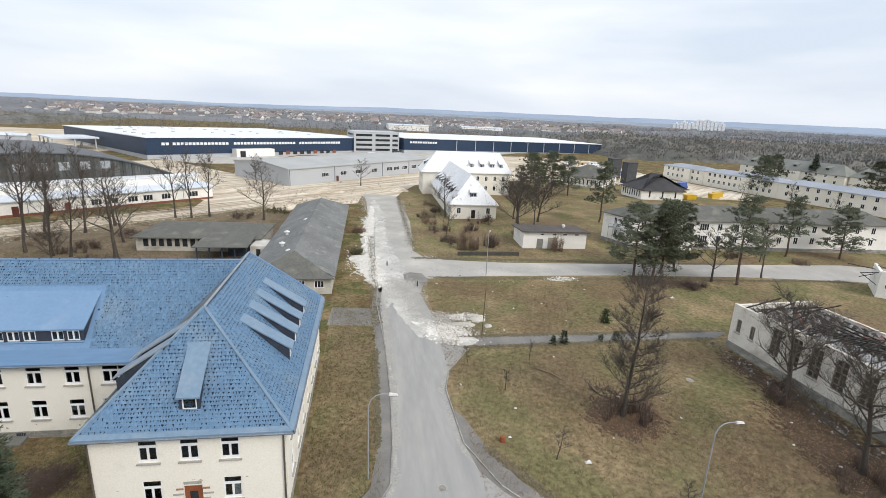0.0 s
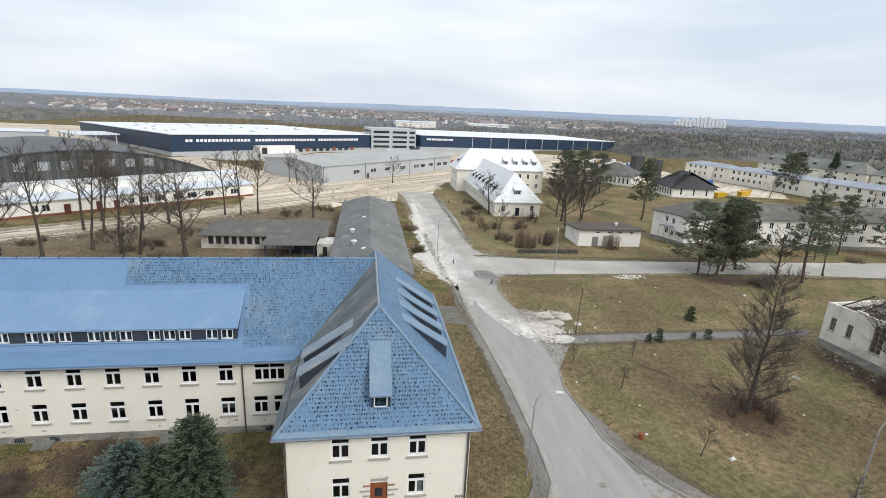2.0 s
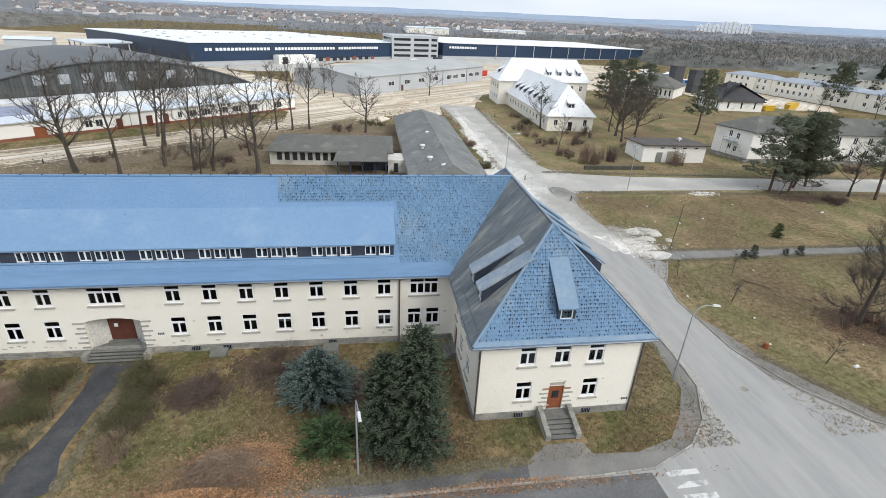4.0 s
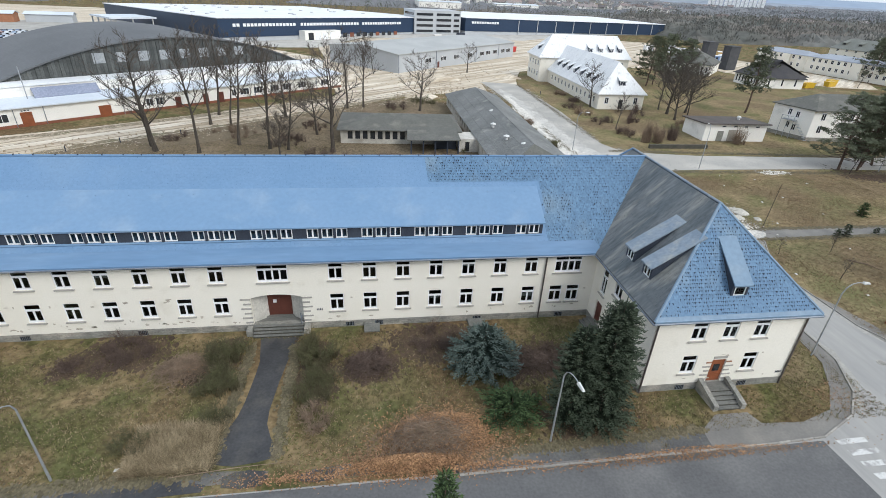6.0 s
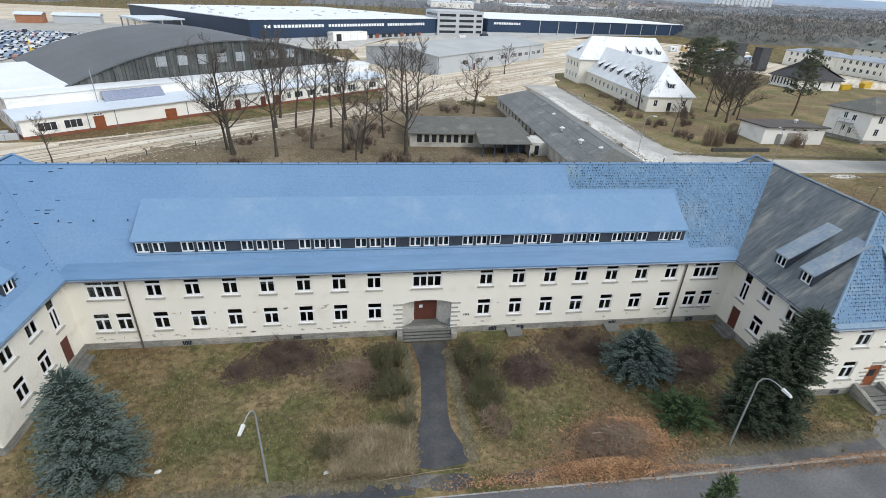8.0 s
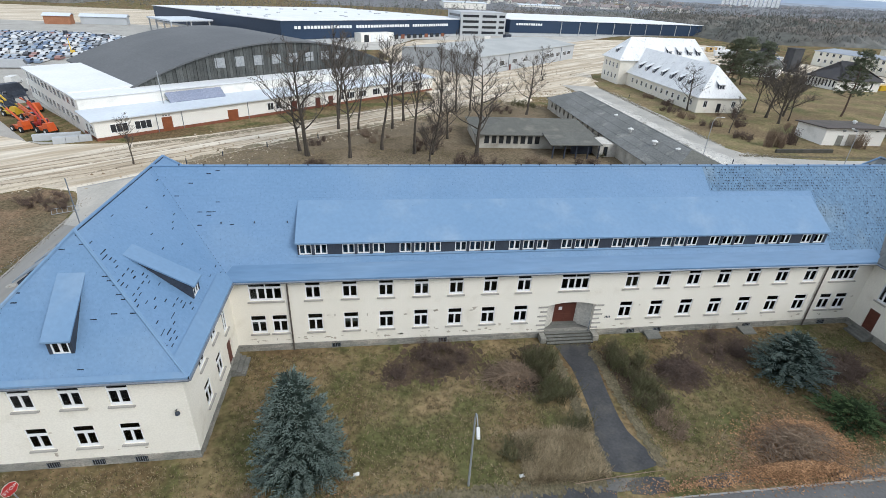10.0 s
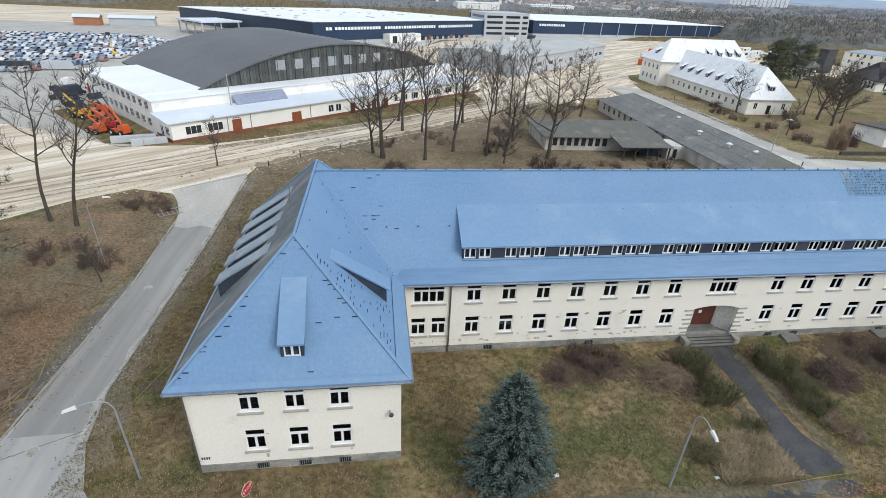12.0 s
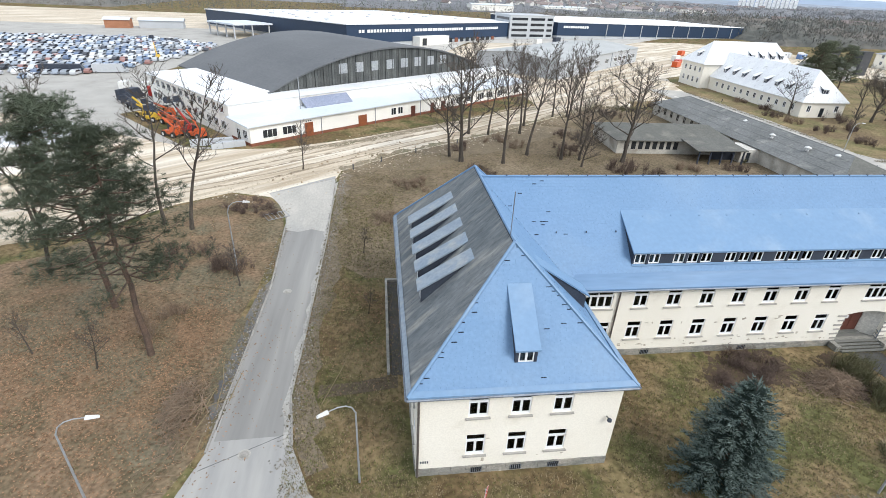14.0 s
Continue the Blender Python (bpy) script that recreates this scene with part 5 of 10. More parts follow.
# the long shed dormer of the main roof
DX, DYF, DZF, DYT, DZT = 24.95, 0.88, 10.18, 4.75, 12.42
dr = MB()
dr.slab([(-DX - 0.15, DYF - 0.08, DZF - 0.05), (DX + 0.15, DYF - 0.08, DZF - 0.05), (DX + 0.15, DYT + 0.1, DZT + 0.06), (-DX - 0.15, DYT + 0.1, DZT + 0.06)], 0.14)
part("long_dormer_roof", dr, BLUE_METAL, barracks, "smooth blue roof of the long dormer")
rr = random.Random(5)
dw = MB()
for s in (-1, 1):
    dw.add([(s * DX, DYF + 0.25, 8.5), (s * DX, DYF + 0.25, DZF - 0.15), (s * DX, DYT, DZT - 0.1), (s * (DX - 0.12), DYF + 0.25, 8.5), (s * (DX - 0.12), DYF + 0.25, DZF - 0.15), (s * (DX - 0.12), DYT, DZT - 0.1)], [(0, 1, 2), (3, 5, 4), (0, 3, 4, 1), (1, 4, 5, 2), (2, 5, 3, 0)])
holes = []
groups = []
for i in range(-5, 6):
    c = -0.1 + 4.84 * i
    for k in (-1, 0, 1):
        if abs(i) == 5 and k * i > 0:
            continue
        groups.append(c + 1.28 * k - 0.515)
for xa in groups:
    holes.append((xa + DX, 8.96, xa + DX + 1.03, 9.92))
wall_mesh(dw, Matrix.Translation((-DX, DYF + 0.1, 0)), 2 * DX, 8.3, DZF - 0.17, holes, 0.12)
part("long_dormer_wall", dw, CLADDING, barracks, "dark clad front of the long dormer")
for xa in groups:
    put_window("small", barracks, Matrix.Translation((xa, DYF + 0.06, 8.96)), sill=False)
    if any(abs(xa + 1.28 - q) < 0.01 for q in groups):
        part("post", MB().box(xa + 1.06, DYF + 0.0, 8.95, xa + 1.25, DYF + 0.1, DZF - 0.17), CLADDING, barracks)
part("long_dormer_sill", MB().hexa([(-DX, DYF - 0.06, 8.82), (DX, DYF - 0.06, 8.82), (DX, DYF + 0.1, 8.82), (-DX, DYF + 0.1, 8.82), (-DX, DYF - 0.06, 8.87), (DX, DYF - 0.06, 8.87), (DX, DYF + 0.1, 8.94), (-DX, DYF + 0.1, 8.94)]), BLUE_METAL, barracks)
part("long_dormer_back", MB().box(-DX, 3.2, 8.6, DX, 3.3, 11.3), DARK_INSIDE, barracks)


def dormer(cx, cy, turn, slope, z_sill=8.75, z_top=12.5, w=1.42, mat=BLUE_METAL, setback=0.0, glaze="dormer"):
    """A narrow shed dormer: roof, dark cheeks, window. turn: 0 faces south."""
    m = Matrix.Translation((cx, cy, 0)) @ Matrix.Rotation(radians(turn), 4, "Z")
    run = (z_top - z_sill) / slope
    zf = z_sill + 1.15
    roof_mb = MB()
    roof_mb.m = m
    roof_mb.slab([(-w / 2 - 0.1, -0.25, zf + 0.0), (w / 2 + 0.1, -0.25, zf + 0.0), (w / 2 + 0.1, run + 0.05, z_top + 0.08), (-w / 2 - 0.1, run + 0.05, z_top + 0.08)], 0.13)
    d = part("dormer_roof", roof_mb, mat, barracks, "narrow blue dormer roof" if mat is not PALE_METAL else "narrow weathered dormer roof")
    ch = MB()
    ch.m = m
    for s in (-1, 1):
        xa, xb = (s * w / 2, s * (w / 2 - 0.1)) if s < 0 else (w / 2 - 0.1, w / 2)
        ch.hexa([(xa, 0, z_sill - 0.15), (xb, 0, z_sill - 0.15), (xb, run, z_top - 0.12), (xa, run, z_top - 0.12), (xa, 0, zf - 0.1), (xb, 0, zf - 0.1), (xb, run + 0.01, z_top - 0.06), (xa, run + 0.01, z_top - 0.06)])
    a = (w - 1.0) / 2
    ch.box(-w / 2 + 0.1, 0, z_sill - 0.15, -w / 2 + a, 0.1, zf - 0.1).box(w / 2 - a, 0, z_sill - 0.15, w / 2 - 0.1, 0.1, zf - 0.1)
    ch.box(-w / 2 + 0.1, 0.0, z_sill - 0.15, w / 2 - 0.1, 0.1, z_sill + 0.02)
    ch.box(-w / 2 + 0.1, 0.7, z_sill - 0.1, w / 2 - 0.1, 0.75, zf + 0.3)
    part("dormer_cheek", ch, CLADDING, d, "dark dormer cheeks")
    put_window(glaze, barracks, m @ Matrix.Translation((-0.5, -0.04, z_sill + 0.02)), sill=False)


SF, SS = (RZ - EZ) / (HIPF - YE), (RZ - EZ) / EW
for s in (-1, 1):
    dormer(37.57 if s > 0 else -37.42, YE + (8.75 - EZ) / SF, 0, SF, mat=WORN_METAL if s > 0 else BLUE_METAL, glaze="hatch" if s > 0 else "dormer")
off = EW - (8.75 - EZ) / SS
for y in (-2.8, 0.35, 3.5, 6.8):
    dormer(PX + off, y, 90, SS, z_top=12.6, mat=WORN_METAL)
for y in (-2.9, -0.2, 2.6, 5.5, 8.4):
    dormer(-PX - off, y, -90, SS, z_top=12.4, mat=PALE_METAL)
for y in (-4.05, -7.0):
    dormer(PX - off, y, -90, SS, z_top=12.6, mat=PALE_METAL)
dormer(-PX + off, -4.25, 90, SS, z_top=12.5)
# aerial pole on the west wing
part("aerial_pole", MB().tube([(-PX - 0.1, -4.6, RZ), (-PX - 0.1, -4.6, RZ + 3.2)], 0.035, 5), GUTTER, barracks)
# cellar pit beside the west wing
pit = thing("cellar_pit", "stone-lined cellar pit beside the wing, depth painted dark", "cellar pit")
pw = MB().box(-46.0, -1.2, GZ - 0.2, -45.75, 14.2, GZ + 0.3).box(-45.75, 13.9, GZ - 0.2, -44.4, 14.2, GZ + 0.3)
part("pit_wall", pw, STONE, pit)
# floor lies flush with the ground; near-black colour imitates the pit's shaded depth
part("pit_floor", MB().box(-45.75, -1.2, GZ - 0.05, -44.35, 13.9, GZ + 0.02), surface("pit_depth_shade", (0.06, 0.06, 0.055), (0.09, 0.085, 0.08), 0.5, 5), pit)
lamp_w = thing("wall_lamp", "small dark wall lamp on the wing corner", "lamp", at=Matrix.Translation((-31.5, YF - 0.12, 4.4)))
part("bracket", MB().tube([(0, 0.1, 0), (0, -0.15, 0.1), (0.1, -0.2, 0.0)], 0.03, 5), CLADDING, lamp_w)
part("lamp_head", MB().lathe([(0.03, 0.12), (0.14, 0.05), (0.16, -0.1), (0.05, -0.16)], 8, (0.1, -0.2, -0.05)), CLADDING, lamp_w)

# flaked plaster low on the walls, and a small plate of dark bars
FLAKED = surface("bare_flaked_render", (0.42, 0.38, 0.31), (0.52, 0.47, 0.39), 1.2, 9, grain=0.25, bump=0.4)
rr = random.Random(77)
for i in range(150):
    if i < 110:
        x, z, y = (rr.uniform(-30, 30) if i < 50 else rr.uniform(-30, -8)), rr.choice((rr.uniform(0.72, 1.15), rr.uniform(0.75, 1.6), rr.uniform(3.1, 3.6))), -0.004
        if abs(x + 0.3) < 3.4:
            continue
    else:
        if i % 3:
            continue
        x, z, y = (1 if i % 2 else -1) * PX + rr.uniform(-6.3, 6.3), rr.choice((rr.uniform(0.75, 1.1), rr.uniform(2.7, 3.4))), YF - 0.004
    w, h = rr.uniform(0.05, 0.3), rr.uniform(0.03, 0.15)
    if i < 110 and any(abs(x - (q[1] + M0 + 0.65)) < 1.15 and q[2] - 0.35 < z < q[2] + 2.1 for q in main_windows):
        continue
    n = 9
    rad = [rr.uniform(0.55, 1.15) for _ in range(n)]
    part("flaked_patch", MB().poly([(x + w * rad[k] * math.cos(6.283 * k / n), y, z + h * rad[k] * math.sin(6.283 * k / n)) for k in range(n)]), FLAKED, barracks)
for xb, yb, zb in ((PX + 5.9, YF, 0.95), (-PX - 6.45, YF, 0.95), (3.35, 0.0, 1.75)):
    for k in range(4):
        part("wall_plate", MB().box(xb + 0.15 * k, yb - 0.02, zb, xb + 0.09 + 0.15 * k, yb - 0.003, zb + 0.22), CLADDING, barracks)
part("curtain", MB().box(PX + 2.8 + 0.04, YF + 0.15, Z_LOW, PX + 2.8 + 0.58, YF + 0.165, Z_LOW + 1.05), WHITE_FRAME, barracks, "pale curtain behind a pane")

# ---- the other buildings ----
FAR_WINDOWS = {}


def far_window(parent, m, w, h, leaves=2, frame_mat=WHITE_FRAME):
    """A small framed window; local x across from its middle, z up from its sill, the wall's face at y = 0."""
    key = (w, h, leaves, frame_mat.name)
    if key not in FAR_WINDOWS:
        b = 0.09
        xs = [-w / 2, -w / 2 + b]
        for i in range(1, leaves):
            xs += [-w / 2 + w * i / leaves - 0.04, -w / 2 + w * i / leaves + 0.04]
        xs += [w / 2 - b, w / 2]
        fr = MB().lattice(xs, [0, b, h - b, h], lambda i, j: j == 1 and i % 2 == 1, -0.05, 0.04)
        FAR_WINDOWS[key] = (fr.mesh("window", frame_mat), MB().box(-w / 2 + b, -0.02, b, w / 2 - b, 0.03, h - b).mesh("pane", DARK_GLASS))
    fr, pane = FAR_WINDOWS[key]
    ob = part("window", fr, None, parent, at=m)
    part("pane", pane, None, ob)
    return ob


def hip_house(name, label, at, L, W, eave, ridge, wall_mat, roof_mat, hip=(1, 1), over=0.5, category="building", base=-0.5, along="x", group=""):
    """A hipped or gabled building on a rectangle L by W, ridge along x; hip: how much of each end is hipped."""
    h = thing(name, label, category, at, group)
    w = MB().box(0, 0, base, L, W, eave)
    a, b = W / 2 * hip[0], W / 2 * hip[1]
    top = [(a, W / 2, ridge), (L - b, W / 2, ridge)]
    if hip[0] == 0:
        w.add([(0, 0, eave), (0, W, eave), (0, W / 2, ridge - 0.15), (0.3, 0, eave), (0.3, W, eave), (0.3, W / 2, ridge - 0.15)], [(0, 2, 1), (3, 4, 5), (0, 3, 5, 2), (1, 2, 5, 4)])
        top[0] = (-over, W / 2, ridge)
    if hip[1] == 0:
        w.add([(L, 0, eave), (L, W, eave), (L, W / 2, ridge - 0.15), (L - 0.3, 0, eave), (L - 0.3, W, eave), (L - 0.3, W / 2, ridge - 0.15)], [(0, 1, 2), (3, 5, 4), (0, 2, 5, 3), (1, 4, 5, 2)])
        top[1] = (L + over, W / 2, ridge)
    part("wall", w, wall_mat, h)
    e = [(-over, -over, eave), (L + over, -over, eave), (L + over, W + over, eave), (-over, W + over, eave)]
    r = MB()
    r.slab([e[0], e[1], top[1], top[0]], 0.18).slab([e[2], e[3], top[0], top[1]], 0.18)
    if hip[1]:
        r.slab([e[1], e[2], top[1]], 0.18)
    if hip[0]:
        r.slab([e[3], e[0], top[0]], 0.18)
    part("roof", r, roof_mat, h)
    return h


def spread(a, b, n):
    return [a + (b - a) * (i + 0.5) / n for i in range(n)]


def at2(x, y, turn=0.0, z=GZ):
    return Matrix.Translation((x, y, z)) @ Matrix.Rotation(radians(turn), 4, "Z")


# white-roofed hall: a long low wing in front of a taller block
m = at2(74.4, 98.4)
hall = thing("white_roofed_hall", "derelict cream hall with steep white sheeted roofs", "building", m)
HL, HWD, HE, HR = 45.0, 13.9, 4.4, 12.5   # wing length, width, eaves and ridge
part("wall", MB().box(0, 0, -0.3, HWD, HL, HE + 0.1), PLASTER, hall)
e, mid = 0.6, HWD / 2
hr = MB()
hr.slab([(-e, -e, HE), (HWD + e, -e, HE), (mid, 5.6, HR)], 0.2)
hr.slab([(HWD + e, -e, HE), (HWD + e, HL + 3, HE), (mid, HL + 3, HR), (mid, 5.6, HR)], 0.2)
hr.slab([(-e, HL + 3, HE), (-e, -e, HE), (mid, 5.6, HR), (mid, HL + 3, HR)], 0.2)
part("roof", hr, SHEETED, hall, "white sheeted wing roof")
part("wall", MB().box(-3.6, HL, -0.3, 30.4, HL + 14, 8.6), PLASTER, hall)
hr = MB()
c = [(-4.4, HL - 0.7, 8.5), (31.2, HL - 0.7, 8.5), (31.2, HL + 14.7, 8.5), (-4.4, HL + 14.7, 8.5)]
t1, t2 = (2.2, HL + 7, 15.8), (27.5, HL + 7, 15.8)
hr.slab([c[0], c[1], t2, t1], 0.2).slab([c[1], c[2], t2], 0.2).slab([c[2], c[3], t1, t2], 0.2).slab([c[3], c[0], t1], 0.2)
part("roof", hr, SHEETED, hall, "white sheeted hipped block roof")
for x in (2.5, 11.4):
    far_window(hall, Matrix.Translation((x, 0, 1.6)), 1.2, 1.8)
part("door", MB().box(6.3, -0.06, 0.2, 7.5, 0.05, 2.7), DARK_GLASS, hall, "dark doorway")
f = Matrix.Translation((0, HL, 0)) @ Matrix.Rotation(-math.pi / 2, 4, "Z")
for x in spread(3, HL - 1.5, 12):
    far_window(hall, f @ Matrix.Translation((x, 0, 1.6)), 1.1, 1.6)
f = Matrix.Translation((-3.6, HL + 14, 0)) @ Matrix.Rotation(-math.pi / 2, 4, "Z")
for x in spread(1, 13.5, 4):
    for z in (1.7, 5.4):
        far_window(hall, f @ Matrix.Translation((x, 0, z)), 1.1, 1.8)
for x in spread(16, 29.5, 4):
    for z in (1.7, 5.4):
        far_window(hall, Matrix.Translation((x, HL, z)), 1.1, 1.8)


def hall_dormer(m, w=1.5, white=True):
    d = MB()
    d.m = m
    d.slab([(-w / 2 - 0.2, -0.3, 1.5), (w / 2 + 0.2, -0.3, 1.5), (w / 2 + 0.2, 2.6, 2.75), (-w / 2 - 0.2, 2.6, 2.75)], 0.14)
    ob = part("dormer_roof", d, WHITE_ROOF, hall)
    d = MB()
    d.m = m
    d.box(-w / 2, 0, -0.6, w / 2, 1.2, 1.38).box(-w / 2, 1.2, 0.9, w / 2, 2.0, 1.8)
    part("dormer_wall", d, CLADDING, ob)
    d = MB()
    d.m = m
    d.box(-w / 2 + 0.12, -0.05, 0.1, w / 2 - 0.12, 0.0, 0.2).box(-w / 2 + 0.12, -0.05, 1.15, w / 2 - 0.12, 0.0, 1.25).box(-w / 2 + 0.12, -0.05, 0.2, -w / 2 + 0.22, 0, 1.15).box(w / 2 - 0.22, -0.05, 0.2, w / 2 - 0.12, 0, 1.15).box(-0.05, -0.05, 0.2, 0.05, 0, 1.15)
    part("dormer_frame", d, WHITE_FRAME, ob)


hall_dormer(Matrix.Translation((mid, 1.0, 6.4)), 2.0)
for y in (9, 14, 19, 24.5, 30, 35, 40):
    hall_dormer(Matrix.Translation((1.3, y, 6.3)) @ Matrix.Rotation(-math.pi / 2, 4, "Z"), 1.3)
for x in (15.5, 19.5, 23.5, 27):
    hall_dormer(Matrix.Translation((x, HL + 1.4, 10.4)), 1.5)
hall_dormer(Matrix.Translation((-2.6, HL + 7, 10.2)) @ Matrix.Rotation(-math.pi / 2, 4, "Z"), 1.5)

# low white garage shed
m = at2(86.8, 66.0, -2) @ Matrix.Diagonal((0.82, 1, 1, 1))
shed = thing("garage_shed", "low white garage shed with a dark felt roof", "shed", m)
part("wall", MB().hexa([(0, 0, -0.3), (19, 0, -0.3), (19, 9, -0.3), (0, 9, -0.3), (0, 0, 4.0), (19, 0, 4.0), (19, 9, 3.5), (0, 9, 3.5)]), WHITE_WALL, shed)
part("roof", MB().slab([(-0.7, -0.7, 4.3), (19.7, -0.7, 4.3), (19.7, 9.7, 3.7), (-0.7, 9.7, 3.7)], 0.25), surface("brown_black_felt", (0.09, 0.08, 0.075), (0.12, 0.105, 0.095), 0.3, 4), shed)
part("door", MB().box(4.1, -0.08, -0.2, 5.9, 0.05, 2.4), surface("grey_green_door", (0.25, 0.25, 0.22), (0.2, 0.2, 0.18), 1, 5), shed, "grey doorway")
part("door", MB().box(7.4, -0.08, -0.2, 10.2, 0.05, 2.7), surface("pale_wood_gate", (0.36, 0.33, 0.28), (0.3, 0.27, 0.23), 1, 5), shed, "pale wooden garage gate")
for x in (5.6, 9.2, 12.4, 16.0):
    part("vent", MB().box(x - 0.5, -0.06, 3.35, x + 0.5, 0.04, 3.6), DARK_GLASS, shed)
part("roof_vent", MB().lathe([(0.3, 0), (0.3, 0.5), (0.6, 0.55), (0.45, 0.85), (0.05, 1.0)], 8, (14, 5.2, 3.9)), LAMP_WHITE, shed)

# white two-storey block behind the pines, with an angled end and an outside stair
m = at2(0, 0)
block = thing("white_block", "long white two-storey block with a grey felt roof", "building", m)
foot = [(111.2, 75.6), (114.6, 66.4), (184, 62.4), (184.9, 73.6), (120.5, 78)]
part("wall", MB().prism(foot, -0.3, 7.4), WHITE_WALL, block)
part("plinth", MB().prism([(111, 75.7), (114.5, 66.25), (184.1, 62.2), (185.1, 73.7), (120.5, 78.2)], -0.3, 0.9), STONE, block)
rf = MB()
p = [(110.5, 75.9), (114.3, 65.7), (184.6, 61.6), (185.6, 74.2), (120.5, 78.7)]
t1, t2 = (119.5, 72.2, 10.3), (180, 68, 10.3)
E3 = [(x, y, 7.45) for x, y in p]
rf.slab([E3[1], E3[2], t2, t1], 0.2).slab([E3[2], E3[3], t2], 0.2).slab([E3[3], E3[4], t1, t2], 0.2).slab([E3[4], E3[0], t1], 0.2).slab([E3[0], E3[1], t1], 0.2)
part("roof", rf, FELT, block)
ang = math.degrees(math.atan2(62.4 - 66.4, 184 - 114.6))
f = Matrix.Translation((114.6, 66.4, 0)) @ Matrix.Rotation(radians(ang), 4, "Z")
for i, x in enumerate((2.6, 10, 14.5, 18.4, 22.5, 27, 31, 35, 39, 43.5, 48, 52, 56, 60, 64.5)):
    for z in (2.0, 5.0):
        far_window(block, f @ Matrix.Translation((x, 0, z)), 2.4 if i in (2, 3) else 1.2, 1.75, 4 if i in (2, 3) else 2)
a2 = math.degrees(math.atan2(66.4 - 75.6, 114.6 - 111.2))
f2 = Matrix.Translation((111.2, 75.6, 0)) @ Matrix.Rotation(radians(a2), 4, "Z")
for x, z in ((4.2, 5.2), (6.2, 4.9), (4.6, 2.2), (6.2, 1.8)):
    far_window(block, f2 @ Matrix.Translation((x, 0, z)), 0.9, 1.5)
stair = MB()
stair.m = f2
stair.box(3.4, -1.6, 4.2, 6.6, -0.1, 4.3)
for k in range(14):
    stair.box(6.6 + 0.27 * k, -1.6, 4.1 - 0.29 * k, 6.9 + 0.27 * k, -0.5, 4.15 - 0.29 * k)
for x in (3.45, 5.0, 6.5):
    stair.box(x, -1.6, 0, x + 0.08, -1.52, 5.2)
stair.box(3.4, -1.6, 5.15, 6.6, -1.54, 5.22)
part("outside_stair", stair, POLE, block, "grey steel outside stair")
part("porch", MB().box(126.5, 64.2, -0.3, 129.5, 65.6, 3.2), WHITE_WALL, block)

# long barrack row beyond, and two more behind it
def long_row(x, y, turn, L, label, eave=8.2, ridge=11.4, roof=SLATE_ROOF, n=22, W=12.5):
    m = at2(x, y, turn)
    h = hip_house("barrack_row", label, m, L, W, eave, ridge, CREAM_WALL, roof, (0.8, 0.8), group="far barrack rows")
    for i, xw in enumerate(spread(2, L - 2, n)):
        for z in (1.9, 5.1):
            far_window(h, Matrix.Translation((xw, 0, z)), 1.3, 1.7)
    part("stair_bay", MB().box(L * 0.55, -1.0, -0.3, L * 0.55 + 4.5, 0.1, eave - 0.2), CREAM_WALL, h)
    return h


long_row(217, 219, -81, 29, "long white barrack row with a blue-grey roof", n=7, eave=7.2, ridge=8.9)
long_row(221.6, 190.2, -78, 40, "long white barrack row with a blue-grey roof", n=12, eave=7.2, ridge=8.9)
long_row(230, 151, -76, 105, "long white barrack row with a blue-grey roof", n=24, eave=7.2, ridge=8.9)
GREEN_FELT = surface("mossy_grey_tile", (0.20, 0.21, 0.185), (0.25, 0.255, 0.235), 0.15, 3, grain=0.15)
for x, y, t_, L_ in ((290, 250, -76, 62), (308, 190, -70, 120)):
    h = long_row(x, y, t_, L_, "far barrack row with a mossy dormered roof", n=int(L_ / 5.5), eave=6.6, ridge=12.2, roof=GREEN_FELT, W=14)
    for k in range(int(L_ / 9)):
        d = MB()
        d.m = Matrix.Translation((6 + k * 9, 2.2, 8.6))
        d.box(-1.2, 0, -0.6, 1.2, 1.6, 1.3).slab([(-1.5, -0.3, 1.4), (1.5, -0.3, 1.4), (1.5, 3.4, 2.5), (-1.5, 3.4, 2.5)], 0.15)
        part("dormer", d, GREEN_FELT, h)
        part("dormer_window", MB().box(5.2 + k * 9, 2.12, 8.9, 6.8 + k * 9, 2.19, 9.8), DARK_GLASS, h)

# two colonnaded halls with dark roofs
for x, y, turn, L, W, eave, ridge, roof, n in ((141, 181, -44, 20, 19, 4.4, 9.5, FELT, 10), (157.4, 153.5, -82, 13, 22, 4.0, 9.8, DARK_ROOF, 8), (159.5, 140.6, -6, 17, 14, 3.8, 8.6, DARK_ROOF, 3)):
    m = at2(x, y, turn)
    h = hip_house("low_hall", "low white hall with tall windows and dark hipped roof", m, L, W, eave, ridge, WHITE_WALL, roof, (0.9, 0.9), 0.8, group="low halls")
    for xw in spread(0.5, L - 0.5, n):
        far_window(h, Matrix.Translation((xw, 0, 0.9)), 0.8, 2.6, 1)
for x, y in ((182, 210), (180, 190)):
    solid("dark_tower", MB().box(-2.9, -2.2, 0, 2.9, 2.2, 10.2).box(-3.05, -2.35, 10.2, 3.05, 2.35, 10.5), DARK_PANEL, "square dark clad tower", "tower", "dark towers", at=at2(x, y, 10))

